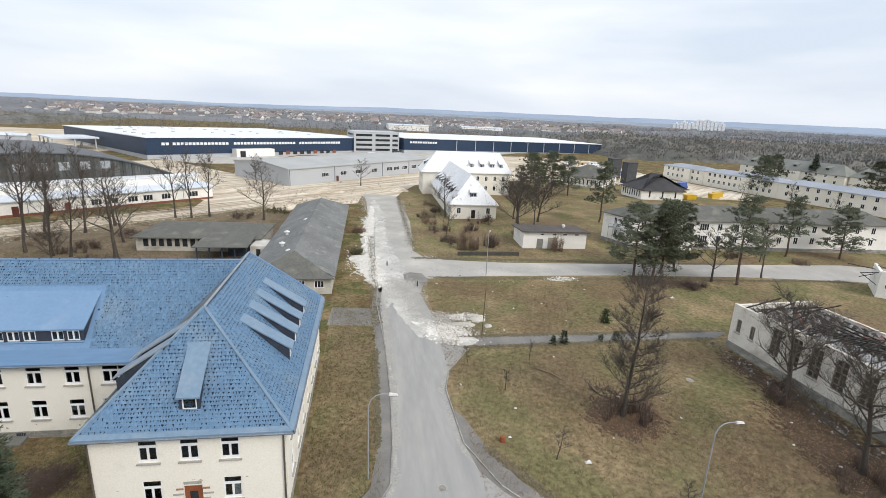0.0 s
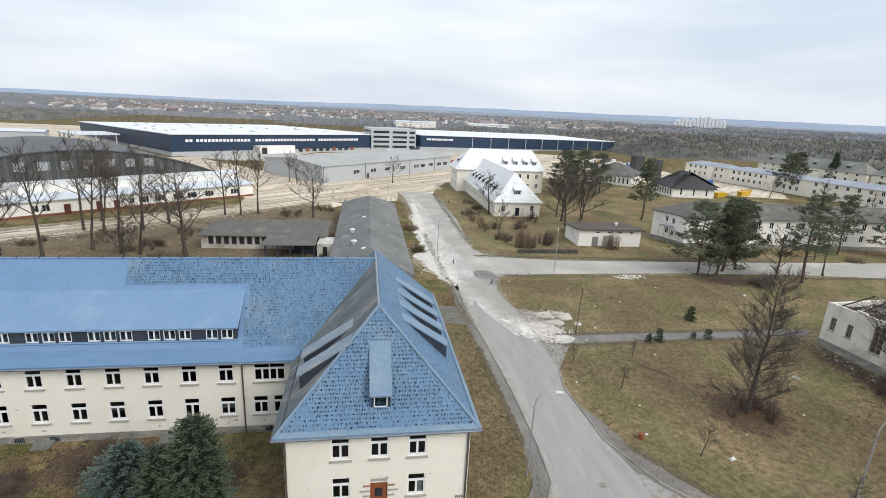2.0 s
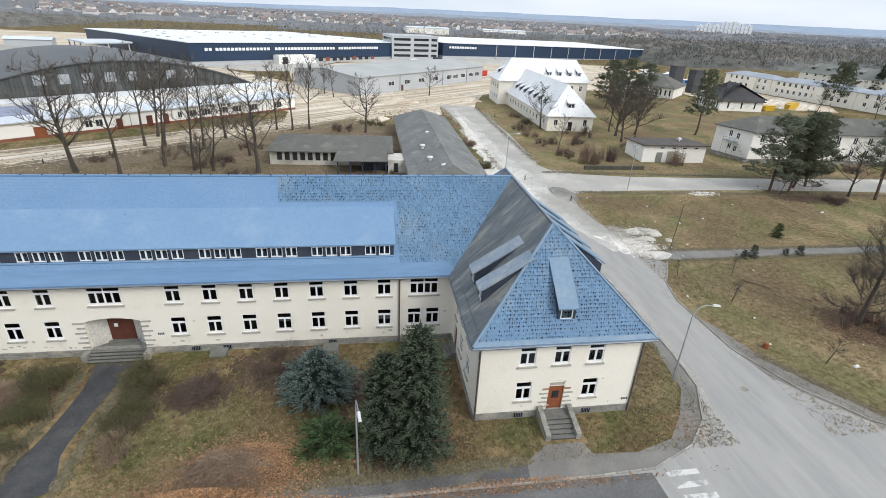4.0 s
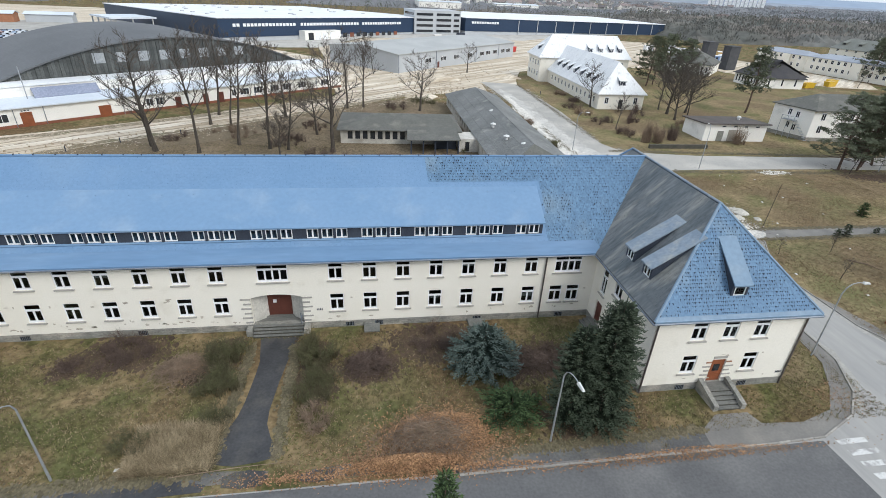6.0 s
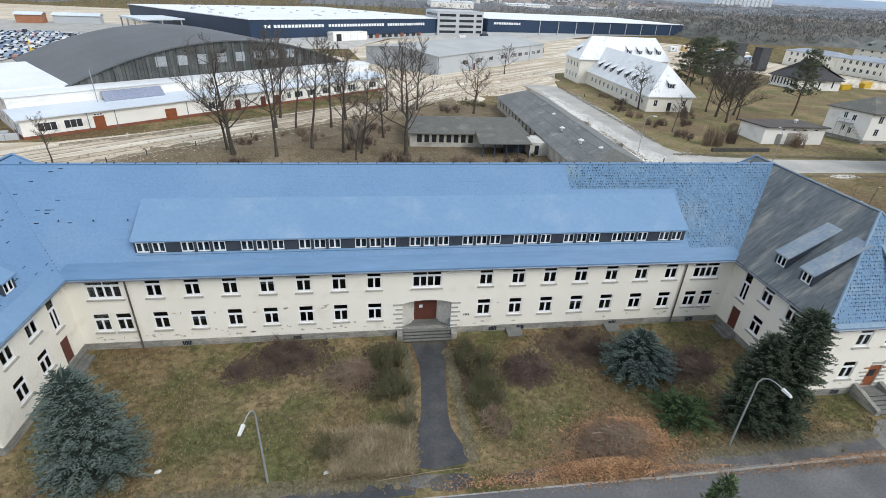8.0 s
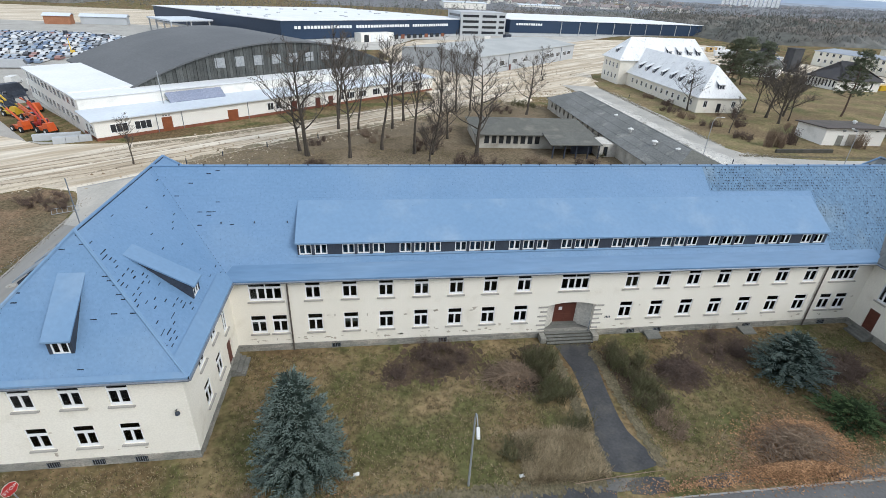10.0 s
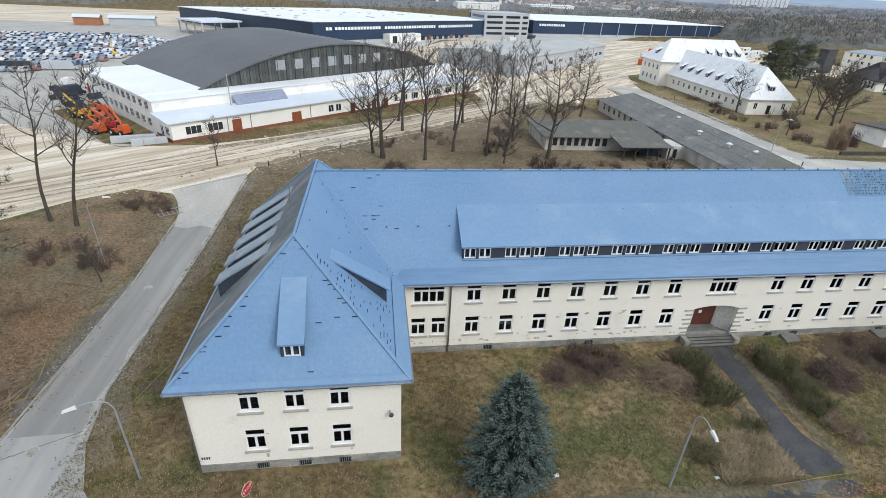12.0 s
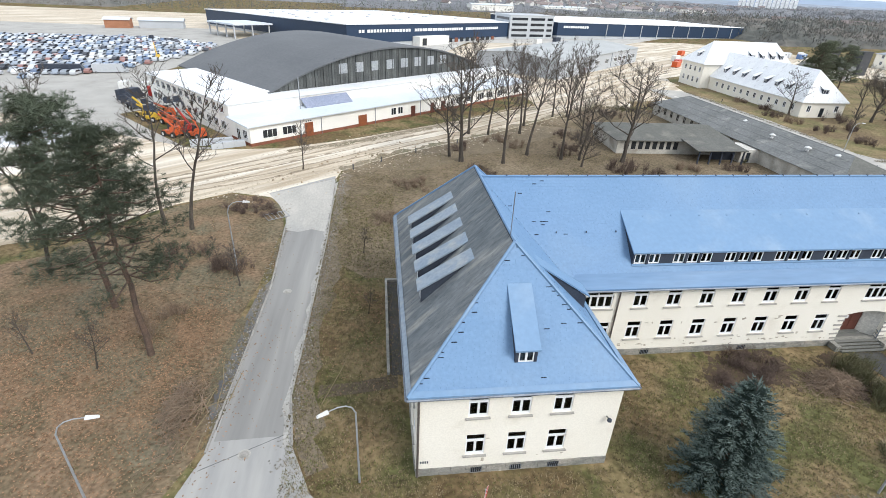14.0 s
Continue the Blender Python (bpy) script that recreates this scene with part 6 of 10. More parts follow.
# long asbestos-roofed shed and the low building joined to it
m = at2(30.6, 36.4)
lshed = thing("long_shed", "derelict long shed with a weathered grey sheet roof", "shed", m)
LW, LL = 13.6, 64.5
DIRTY = surface("dirty_peeling_render", (0.55, 0.53, 0.475), (0.40, 0.38, 0.335), 0.5, 5, c=(0.32, 0.295, 0.25), s3=0.4, clo=0.5, chi=0.7, grain=0.15)
part("wall", MB().box(0, 0, -0.3, LW, LL, 2.9), DIRTY, lshed)
a, b = (LW / 2, 6.0, 5.9), (LW / 2, LL - 5.0, 5.9)
c = [(-0.6, -0.6, 2.9), (LW + 0.6, -0.6, 2.9), (LW + 0.6, LL + 0.6, 2.9), (-0.6, LL + 0.6, 2.9)]
for hip_end in ([c[0], c[1], a], [c[2], c[3], b]):
    part("hip_end", MB().slab(hip_end, 0.12), FELT, lshed)
SHEET = surface("weathered_fibre_sheet", (0.20, 0.205, 0.20), (0.15, 0.155, 0.15), 0.2, 3, c=(0.28, 0.28, 0.26), s3=0.4, clo=0.55, chi=0.75, grain=0.28, per_object=0.05)
for s in (-1, 1):
    xa = LW / 2 + s * (LW / 2 + 0.6)
    rows = 22
    for i in range(rows):
        for j in range(4):
            ya, yb = 0.0 + LL * i / rows, LL * (i + 1) / rows - 0.008
            fa, fb = j / 4, (j + 1) / 4 + 0.01
            def at_(f, y):
                lo = c[0][1] + (6.6) * f
                hi = LL + 0.6 - 5.6 * f
                y = min(max(y, lo), hi)
                return (xa + (LW / 2 - xa) * f, y, 2.9 + 3.0 * f + 0.05 - 0.03 * ((f - fa) > 0.01))
            q = [at_(fa, ya), at_(fa, yb), at_(fb, yb), at_(fb, ya)]
            if abs(q[0][1] - q[1][1]) < 0.05 and abs(q[2][1] - q[3][1]) < 0.05:
                continue
            part("roof_sheet", MB().slab(q if s > 0 else q[::-1], 0.06), SHEET, lshed)
for y in (8, 13, 22, 34):
    part("roof_vent", MB().lathe([(0.28, 0), (0.28, 0.55), (0.6, 0.6), (0.6, 0.72), (0.1, 0.95)], 10, (LW / 2 - 0.9 - R.uniform(0, 3), y, 4.7)), LAMP_WHITE, lshed, "white roof vent")
f = Matrix.Translation((0, LL, 0)) @ Matrix.Rotation(-math.pi / 2, 4, "Z")
for x in spread(2, 40, 12):
    far_window(lshed, f @ Matrix.Translation((x, 0, 1.0)), 1.1, 1.7, 2, SILL)
far_window(lshed, Matrix.Translation((8.5, 0, 1.1)), 1.6, 1.3, 3)
far_window(lshed, Matrix.Translation((11.6, 0, 1.1)), 1.6, 1.3, 3)

m = at2(2.9, 62.7, -2)
flat = hip_house("low_building", "derelict low building with broken dark windows and a grey felt roof", m, 24.5, 14, 3.0, 4.7, DIRTY, FELT, (1, 0.2), 0.7)
for x in spread(1.2, 13.5, 8):
    far_window(flat, Matrix.Translation((x, 0, 0.9)), 1.15, 1.8, 1, SILL)
RUIN_WALL_2 = surface("stained_old_render", (0.60, 0.58, 0.53), (0.45, 0.43, 0.39), 0.5, 5, grain=0.15)
po = thing("porch", "collapsing timber porch with a sagging felt roof", "porch", at2(16.9, 55.5, -2))
part("porch_roof", MB().slab([(-0.8, -0.5, 2.9), (9.8, -0.5, 3.0), (9.6, 7.6, 3.5), (-0.5, 7.6, 3.35)], 0.16), FELT, po)
for x in (0, 2.4, 4.8, 7.2, 9.4):
    part("post", MB().box(x - 0.12, 0, -0.2, x + 0.12, 0.24, 2.85), CLADDING, po)
part("back_wall", MB().box(4.9, 3.4, -0.2, 9.4, 3.6, 3.0), CLADDING, po)
part("side_room", MB().box(9.8, 1.5, -0.2, 14.2, 7.0, 2.7), RUIN_WALL_2, po)
far_window(po, Matrix.Translation((11.4, 1.5, 0.1)), 1.0, 2.1, 1, SILL)

# ruin with burnt roof timbers
ruin = thing("burnt_ruin", "burnt-out cream barracks with charred roof timbers", "ruin", at2(101, 13.9, -86))
RL, RW = 48.0, 13.0
RUIN_WALL = surface("sooty_stained_plaster", (0.80, 0.765, 0.685), (0.70, 0.66, 0.58), 0.5, 5, c=(0.42, 0.37, 0.31), s3=0.35, clo=0.52, chi=0.75, grain=0.18, bump=0.3)
PALE_WOOD = surface("pale_broken_boards", (0.42, 0.36, 0.28), (0.32, 0.27, 0.21), 1, 6, grain=0.2)
wm = MB()
ho = []
for a_, b_ in ((1.0, 1.75), (3.3, 4.05), (6.6, 8.0), (9.4, 10.8), (12.0, 13.5), (15.0, 16.5), (18.1, 19.6), (21.2, 22.7), (24.3, 25.8), (27.4, 28.9), (30.5, 32.0), (33.6, 35.1), (36.7, 38.2), (39.8, 41.3)):
    ho.append((a_, 2.8 if b_ < 5 else 2.3, b_, 4.7 if b_ < 5 else 6.0))
wall_mesh(wm, Matrix.Identity(4), RL, -0.3, 6.6, ho, 0.45)
part("wall", wm, RUIN_WALL, ruin)
part("plinth", MB().box(-0.06, -0.1, -0.3, RL, -0.003, 1.1), STONE, ruin)
for a_, z0_, b_, z1_ in ho:
    part("window_sill", MB().box(a_ - 0.12, -0.12, z0_ - 0.14, b_ + 0.12, -0.004, z0_ - 0.02), SILL, ruin)
wm = MB()
wall_mesh(wm, Matrix.Translation((0, RW, 0)) @ Matrix.Rotation(-math.pi / 2, 4, "Z"), RW - 0.46, -0.3, 6.5, [(2.5, 2.3, 3.8, 4.9), (6.5, 2.3, 7.8, 4.9), (10, 2.3, 11.2, 4.9)], 0.45)
part("wall", wm, RUIN_WALL, ruin)
part("wall", MB().box(0.46, RW - 0.45, -0.3, RL, RW, 6.2), RUIN_WALL, ruin)
CHAR = surface("charred_timber", (0.02, 0.02, 0.02), (0.05, 0.045, 0.04), 1, 6)
RUBBLE = surface("ash_and_plaster_rubble", (0.16, 0.14, 0.13), (0.4, 0.38, 0.36), 0.8, 3, grain=0.4, island=0.4)
rr = random.Random(3)
for i, h0 in enumerate(ho):
    if i == 0:
        SASH, PANEL = surface("weathered_sash_wood", (0.30, 0.27, 0.22), (0.22, 0.195, 0.16), 1, 5), surface("dark_window_boarding", (0.07, 0.06, 0.05), (0.11, 0.09, 0.075), 1, 5)
    xa, xb, za, zb = h0[0], h0[2], h0[1], h0[3]
    xm = (xa + xb) / 2
    bl = MB().box(xa, 0.12, za, xa + 0.1, 0.26, zb).box(xb - 0.1, 0.12, za, xb, 0.26, zb).box(xm - 0.07, 0.12, za + 0.1, xm + 0.07, 0.26, zb - 0.1).box(xa + 0.1, 0.12, za, xb - 0.1, 0.26, za + 0.1).box(xa + 0.1, 0.12, zb - 0.1, xb - 0.1, 0.26, zb)
    rows_ = 5 if zb - za > 2 else 3
    for k in range(1, rows_):
        z_ = za + (zb - za) * k / rows_
        bl.box(xa + 0.1, 0.14, z_ - 0.05, xm - 0.07, 0.24, z_ + 0.05).box(xm + 0.07, 0.14, z_ - 0.05, xb - 0.1, 0.24, z_ + 0.05)
    fr_ = part("window_frame", bl, SASH, ruin, "weathered wooden lattice frame")
    part("boarding", MB().box(xa + 0.02, 0.27, za + 0.02, xb - 0.02, 0.31, zb - 0.02), PANEL, fr_)
for i in range(46):
    x, y = rr.uniform(1, RL - 1), rr.uniform(0.6, RW - 1)
    L0 = rr.uniform(2.5, 6.5)
    v = Vector((rr.uniform(-0.6, 0.6), rr.uniform(-1, 1), rr.uniform(-0.12, 0.5))).normalized() * L0
    p0 = Vector((x, y, rr.uniform(5.9, 6.8)))
    part("timber", MB().tube([p0 - v * 0.5, p0 + v * 0.5], 0.09, 4), CHAR, ruin)
dk = MB().box(0.45, 0.45, 5.6, RL, RW - 0.45, 5.8)
part("attic_floor", dk, CHAR, ruin, "charred attic floor")
for i in range(70):
    x = rr.uniform(0, RL - 1)
    w, h_ = rr.uniform(0.4, 1.6), rr.uniform(0.08, 0.5)
    part("wall_stub", MB().box(x, 0.02, 6.6, x + w, 0.42, 6.6 + h_ * 0.7), RUIN_WALL, ruin)
for i in range(16):
    x = 1.5 + i * 2.9 + rr.uniform(-0.4, 0.4)
    y1 = rr.uniform(3.5, 8)
    part("rafter", MB().tube([(x, 0.3, 6.6), (x + rr.uniform(-0.6, 0.6), y1, 6.6 + y1 * rr.uniform(0.05, 0.4))], 0.1, 4), CHAR, ruin)
for i in range(60):
    x, y = rr.uniform(0.6, RL - 0.5), rr.uniform(0.6, RW - 0.6)
    L0 = rr.uniform(0.8, 2.6)
    m_ = Matrix.Translation((x, y, 6.05 + rr.uniform(0, 0.3))) @ Euler((rr.uniform(-0.4, 0.4), rr.uniform(-0.4, 0.4), rr.uniform(0, 6))).to_matrix().to_4x4()
    part("plank", MB().box(-L0, -0.12, -0.03, L0, 0.12, 0.03), (CHAR, PALE_WOOD, BRICK_RED)[i % 3], ruin, at=m_)
ru = MB()
for i in range(1700):
    x, y = rr.uniform(0.6, RL - 0.5), rr.uniform(0.6, RW - 0.6)
    s = rr.uniform(0.08, 0.35)
    ru.m = Matrix.Translation((x, y, 5.8 + s * 0.3)) @ Euler((rr.uniform(0, 6), rr.uniform(0, 6), rr.uniform(0, 6))).to_matrix().to_4x4()
    ru.box(-s, -s * 0.7, -s * 0.3, s, s * 0.7, s * 0.3)
tagged(part("rubble", ru, RUBBLE, ruin, "pale and dark rubble"), kind="stuff")
rg = MB()
for i in range(260):
    x, y = rr.gauss(100.6, 0.8), rr.uniform(-30, 15)
    s = rr.uniform(0.05, 0.22)
    rg.m = Matrix.Translation((x - 0.8, y, GZ + s * 0.3)) @ Euler((rr.uniform(0, 6), rr.uniform(0, 6), rr.uniform(0, 6))).to_matrix().to_4x4()
    rg.box(-s, -s * 0.7, -s * 0.3, s, s * 0.7, s * 0.3)
solid("fallen_rubble", rg, RUBBLE, "broken masonry scattered along the ruin wall", "rubble", kind="stuff")
for k in range(12):
    part("purlin", MB().tube([(9.5 + k * 0.9, 2.6, 6.9 + 0.05 * k), (13.5 + k * 0.9, 8.6, 6.6 + rr.uniform(0, 0.9))], 0.08, 4), CHAR, ruin)
for k in range(5):
    part("purlin", MB().tube([(8.5, 3.6 + k * 1.1, 6.85), (24.0 + rr.uniform(-3, 3), 3.9 + k * 1.1, 6.9 + rr.uniform(-0.2, 0.4))], 0.09, 4), CHAR, ruin)
part("inner_wall", MB().box(14, 7.2, 5.8, 30, 7.5, 7.2).box(22, 3, 5.8, 22.3, 7.2, 7.0), RUIN_WALL, ruin)
ASH = surface("white_ash_rubble", (0.66, 0.66, 0.66), (0.48, 0.48, 0.49), 0.8, 3, grain=0.3, island=0.3)
ru = MB()
for i in range(700):
    x, y = rr.gauss(16, 3.6), rr.gauss(2.2, 1.1)
    s = rr.uniform(0.06, 0.2)
    ru.m = Matrix.Translation((x, max(0.3, y), 6.3 + rr.uniform(-0.1, 0.3))) @ Euler((rr.uniform(0, 6), rr.uniform(0, 6), rr.uniform(0, 6))).to_matrix().to_4x4()
    ru.box(-s, -s * 0.7, -s * 0.3, s, s * 0.7, s * 0.3)
tagged(part("ash", ru, ASH, ruin, "white ash and broken plaster"), kind="stuff")
frag = thing("ruin_wing", "roofless cream end of a burnt barracks", "ruin", at2(146.6, 32.2, -42))
part("wall", MB().box(0, 0, -0.3, 14, 0.5, 5.2).box(0, 0.5, -0.3, 0.5, 9, 4.8), WHITE_WALL, frag)
far_window(frag, Matrix.Translation((2.6, 0, 1.8)), 1.3, 2.1)
for i in range(14):
    p0 = Vector((rr.uniform(-2.5, 9), rr.uniform(0.8, 6), rr.uniform(2.5, 5.0)))
    v = Vector((rr.uniform(-1, 1), rr.uniform(-0.5, 0.5), rr.uniform(-0.3, 0.5))).normalized() * rr.uniform(1.5, 3)
    part("timber", MB().tube([p0 - v, p0 + v], 0.09, 4), CHAR, frag)

# ---- the hangar estate, turned to the barracks ----
TURN = 39.5
HM = at2(-71.4, 65.6, TURN)
hangar = thing("hangar", "arched anthracite hangar with white flat-roofed annexes", "hangar", HM)
an = MB().box(0, 0, 0.6, 93, 8.2, 3.9)
part("wall", an, WHITE_WALL, hangar, "white single-storey annex")
part("plinth", MB().box(-0.04, -0.04, -0.3, 93.04, 8.2, 0.6), BRICK_RED, hangar, "red brick plinth")
part("wall", MB().box(0.02, 8.2, -0.3, 92.5, 13.2, 6.6), WHITE_WALL, hangar)
part("wall", MB().box(0, 13.2, -0.3, 12.6, 52, 7.0), WHITE_WALL, hangar, "white two-storey annex")
LIGHT_ROOF = surface("pale_blue_white_roofing", (0.66, 0.71, 0.76), (0.58, 0.63, 0.69), 0.1, 2, grain=0.06, rough=0.55)
part("annex_roof", MB().slab([(-0.7, -0.7, 4.05), (93.6, -0.7, 4.05), (93.6, 8.3, 4.5), (-0.7, 8.3, 4.5)], 0.22), LIGHT_ROOF, hangar, "pale flat roof")
part("annex_roof", MB().slab([(-0.3, 7.9, 6.85), (92.8, 7.9, 6.85), (92.8, 13.4, 6.95), (-0.3, 13.4, 6.95)], 0.25), WHITE_ROOF, hangar, "white flat roof")
part("annex_roof", MB().slab([(-0.6, 13.4, 7.2), (12.8, 13.4, 7.3), (12.8, 52.4, 7.3), (-0.6, 52.4, 7.2)], 0.25), WHITE_ROOF, hangar, "white flat roof")


def arch_z(x):
    return 14.9 - 8.0 * ((x - 49.0) / 37.6) ** 2


n = 28
xs = [11.4 + 75.2 * i / n for i in range(n + 1)]
ar = MB()
for x0_ in xs:
    ar.v += [(x0_, 12.7, arch_z(x0_)), (x0_, 62, arch_z(x0_)), (x0_, 62, arch_z(x0_) - 0.35), (x0_, 12.7, arch_z(x0_) - 0.35)]
for i in range(n):
    a, b = 4 * i, 4 * i + 4
    ar.f += [(a, b, b + 1, a + 1), (a + 1, b + 1, b + 2, a + 2), (a + 2, b + 2, b + 3, a + 3), (a + 3, b + 3, b, a)]
ar.f += [(0, 1, 2, 3), (4 * n + 3, 4 * n + 2, 4 * n + 1, 4 * n)]
part("arched_roof", ar, HANGAR_ROOF, hangar, "anthracite arched roof")
GABLE = surface("dark_gable_boards", (0.078, 0.084, 0.083), (0.112, 0.118, 0.114), 0.4, 3, grain=0.25, per_object=0.25)
k = 0
while 12.1 + k * 0.8 < 86:
    xa, xb = 12.1 + k * 0.8, 12.1 + k * 0.8 + 0.76
    gb = MB().hexa([(xa, 13.3, 6.0), (xb, 13.3, 6.0), (xb, 13.5, 6.0), (xa, 13.5, 6.0), (xa, 13.3, max(6.2, arch_z(xa) - 0.3)), (xb, 13.3, max(6.2, arch_z(xb) - 0.3)), (xb, 13.5, max(6.2, arch_z(xb) - 0.3)), (xa, 13.5, max(6.2, arch_z(xa) - 0.3))])
    if k % 3 == 0:
        gb.box(xa, 13.1, 6.0, xa + 0.14, 13.3, max(6.2, arch_z(xa) - 0.35))
    part("gable_board", gb, GABLE, hangar)
    k += 1
part("gable_back", MB().box(13, 13.6, 6, 85, 13.7, 6.8).box(18, 13.6, 6.8, 80, 13.7, 9.5).box(30, 13.6, 9.5, 68, 13.7, 13), CLADDING, hangar)
GPANE = surface("milky_gable_window", (0.38, 0.395, 0.405), (0.31, 0.33, 0.35), 0.5, 3, rough=0.3)
for i in range(8):
    x = 31.0 + i * 5.05
    part("gable_window", MB().box(x, 13.18, 9.5, x + 2.5, 13.28, 11.8), GPANE, hangar, "milky gable window")
for x, w, lv in ((4.2, 3.2, 3), (8.6, 3.2, 3), (37, 1.6, 2), (39.2, 1.6, 2), (58, 1.2, 2), (61, 2.6, 3), (65, 2.6, 3), (70, 2.6, 3), (74, 2.6, 3), (79, 2.6, 3), (87, 2.8, 3)):
    far_window(hangar, Matrix.Translation((x, 0, 1.2)), w, 1.7, lv)
for x, w, h in ((13.2, 2.0, 2.9), (27.5, 2.4, 2.5), (43.5, 1.4, 2.6), (50.4, 1.4, 2.6), (54.4, 1.4, 2.6)):
    part("door", MB().box(x - w / 2, -0.1, -0.2, x + w / 2, 0.02, h), ORANGE_DOOR if w > 1.9 else BROWN_DOOR, hangar, "closed brown door")
for x in (11.2, 16.3, 31.2, 46, 64, 84):
    part("downpipe", MB().tube([(x, -0.12, 3.9), (x, -0.12, 0)], 0.07, 5), GUTTER, hangar)
for k in range(3):
    part("vent", MB().box(12.5 + 0.55 * k, -0.06, 3.1, 12.8 + 0.55 * k, 0.03, 3.3), CLADDING, hangar)
part("sun_panel", MB().slab([(16.5, 5.6, 4.55), (29, 5.6, 4.55), (29, 7.9, 6.2), (16.5, 7.9, 6.2)], 0.25), surface("violet_blue_panel", (0.24, 0.27, 0.36), (0.29, 0.315, 0.40), 0.2, 3, rough=0.35), hangar, "blue panel leaning on the annex wall")
part("mast", MB().tube([(15.2, 6, 4.2), (15.2, 6, 11)], 0.1, 6), POLE, hangar)
f = Matrix.Translation((0, 52, 0)) @ Matrix.Rotation(-math.pi / 2, 4, "Z")
for x in spread(1, 42.5, 12):
    for z in (1.3, 4.6):
        far_window(hangar, f @ Matrix.Translation((x, 0, z)), 2.0, 1.7, 3)
far_window(hangar, f @ Matrix.Translation((47.2, 0, 0.1)), 1.4, 2.6, 2)
far_window(hangar, f @ Matrix.Translation((50, 0, 1.2)), 1.8, 1.7, 3)

# ---- the great navy warehouse ----
WM = at2(-61.5, 231.5, 40.9) @ Euler((-0.0106, 0.0092, 0)).to_matrix().to_4x4()   # the roof falls gently to the north
ware = thing("warehouse", "vast navy-clad logistics warehouse with a white roof", "warehouse", WM)
WH = 10.95
part("wall", MB().box(0, 0, 2.4, 150, 149, WH), NAVY, ware)
part("base_wall", MB().box(0.3, 0.3, -0.3, 149.7, 148.7, 2.4), GREY_PANEL, ware, "grey concrete base wall")
part("roof", MB().box(-0.5, -0.5, WH, 150.5, 149.5, WH + 0.35), WHITE_ROOF, ware, "flat white roof")
wing = WM.inverted() @ at2(76, 326, 19.3) @ Euler((0, 0.0122, 0)).to_matrix().to_4x4()
for nm, box, mt, lab in (("wall", (0, 0, 2.4, 195, 90, WH - 0.4), NAVY, ""), ("base_wall", (0.3, 0.3, -0.3, 194.7, 89.7, 2.4), GREY_PANEL, "grey concrete base wall"), ("roof", (-0.5, -0.5, WH - 0.4, 195.5, 90.5, WH - 0.05), WHITE_ROOF, "flat white roof")):
    part(nm, MB().box(*box), mt, ware, lab, at=wing)
rr = random.Random(8)
for i in range(34):
    x, y = rr.uniform(6, 144), rr.uniform(8, 142)
    part("rooflight", MB().box(x, y, WH + 0.35, x + rr.uniform(1, 2.4), y + rr.uniform(1, 2.4), WH + 0.8), GREY_PANEL, ware)
for x0_, x1_, m_ in ((7.5, 10, None), (13, 42, None), (46.5, 86, None), (90, 122, None), (5, 27, wing)):
    x = x0_
    while x < x1_:
        part("strip_window", MB().box(x, -0.15, 7.2, x + 1.5, 0.05, 8.6), WHITE_FRAME, ware, at=m_)
        x += 2.05
for k in range(9):
    part("downpipe", MB().box(44 + 17 * k, -0.4, 0, 44.5 + 17 * k, -0.05, 10), GREY_PANEL, ware, at=wing)
part("loading_bay", MB().box(45, -5.5, -0.3, 69, 0, 4.9), WHITE_WALL, ware, "white loading bay")
for x in (47.2, 52, 56.8, 61.6):
    part("loading_door", MB().box(x, -5.7, 0.2, x + 3.2, -5.48, 4.0), DARK_GLASS if x < 48 else WHITE_FRAME, ware)
for x in spread(74, 120, 9):
    part("loading_door", MB().box(x - 1.4, -0.2, 0.0, x + 1.4, 0.02, 3.1), DARK_GLASS if int(x) % 3 else BRICK_RED, ware)
part("canopy", MB().box(-26, 62, 7.0, -3, 92, 7.8), LIGHT_ROOF, ware, "pale flat canopy")
for x, y in ((-25.4, 63), (-25.4, 72), (-25.4, 82), (-25.4, 91), (-15, 63), (-5, 63), (-5, 91)):
    part("canopy_post", MB().box(x, y, -0.3, x + 0.6, y + 0.6, 7.0), GREY_PANEL, ware)
office = thing("office_block", "grey panelled office block with dark ribbon windows", "building", at2(40.4, 318, 13))
part("wall", MB().box(0, 0, -0.3, 33, 24, 14.1), GREY_PANEL, office)
part("parapet", MB().box(-0.15, -0.15, 14.1, 33.15, 24.15, 14.5), GREY_PANEL, office)
for k in range(4):
    z = 1.3 + k * 3.35
    for xa, xb in ((1.5, 13), (15.5, 26), (28, 32)):
        part("ribbon_window", MB().box(xa, -0.2, z, xb, 0.05, z + 1.5), DARK_GLASS, office)
    part("ribbon_window", MB().box(-0.2, 2, z, 0.05, 21, z + 1.5), DARK_GLASS, office)

grey = thing("grey_hall", "plain grey panelled hall with a shallow pale roof", "hall", at2(20, 154, 45) @ Matrix.Translation((-129, -10, 0)))
part("wall", MB().box(129, 10, -0.3, 214, 47, 6.6), GREY_PANEL, grey)
g = MB()
g.slab([(128.5, 9.5, 6.65), (214.5, 9.5, 6.65), (214.5, 28.5, 8.4), (128.5, 28.5, 8.4)], 0.25).slab([(214.5, 47.5, 6.65), (128.5, 47.5, 6.65), (128.5, 28.5, 8.4), (214.5, 28.5, 8.4)], 0.25)
part("roof", g, surface("pale_grey_sheet_roof", (0.44, 0.45, 0.44), (0.38, 0.39, 0.385), 0.1, 2, grain=0.08), grey, "shallow pale grey roof")
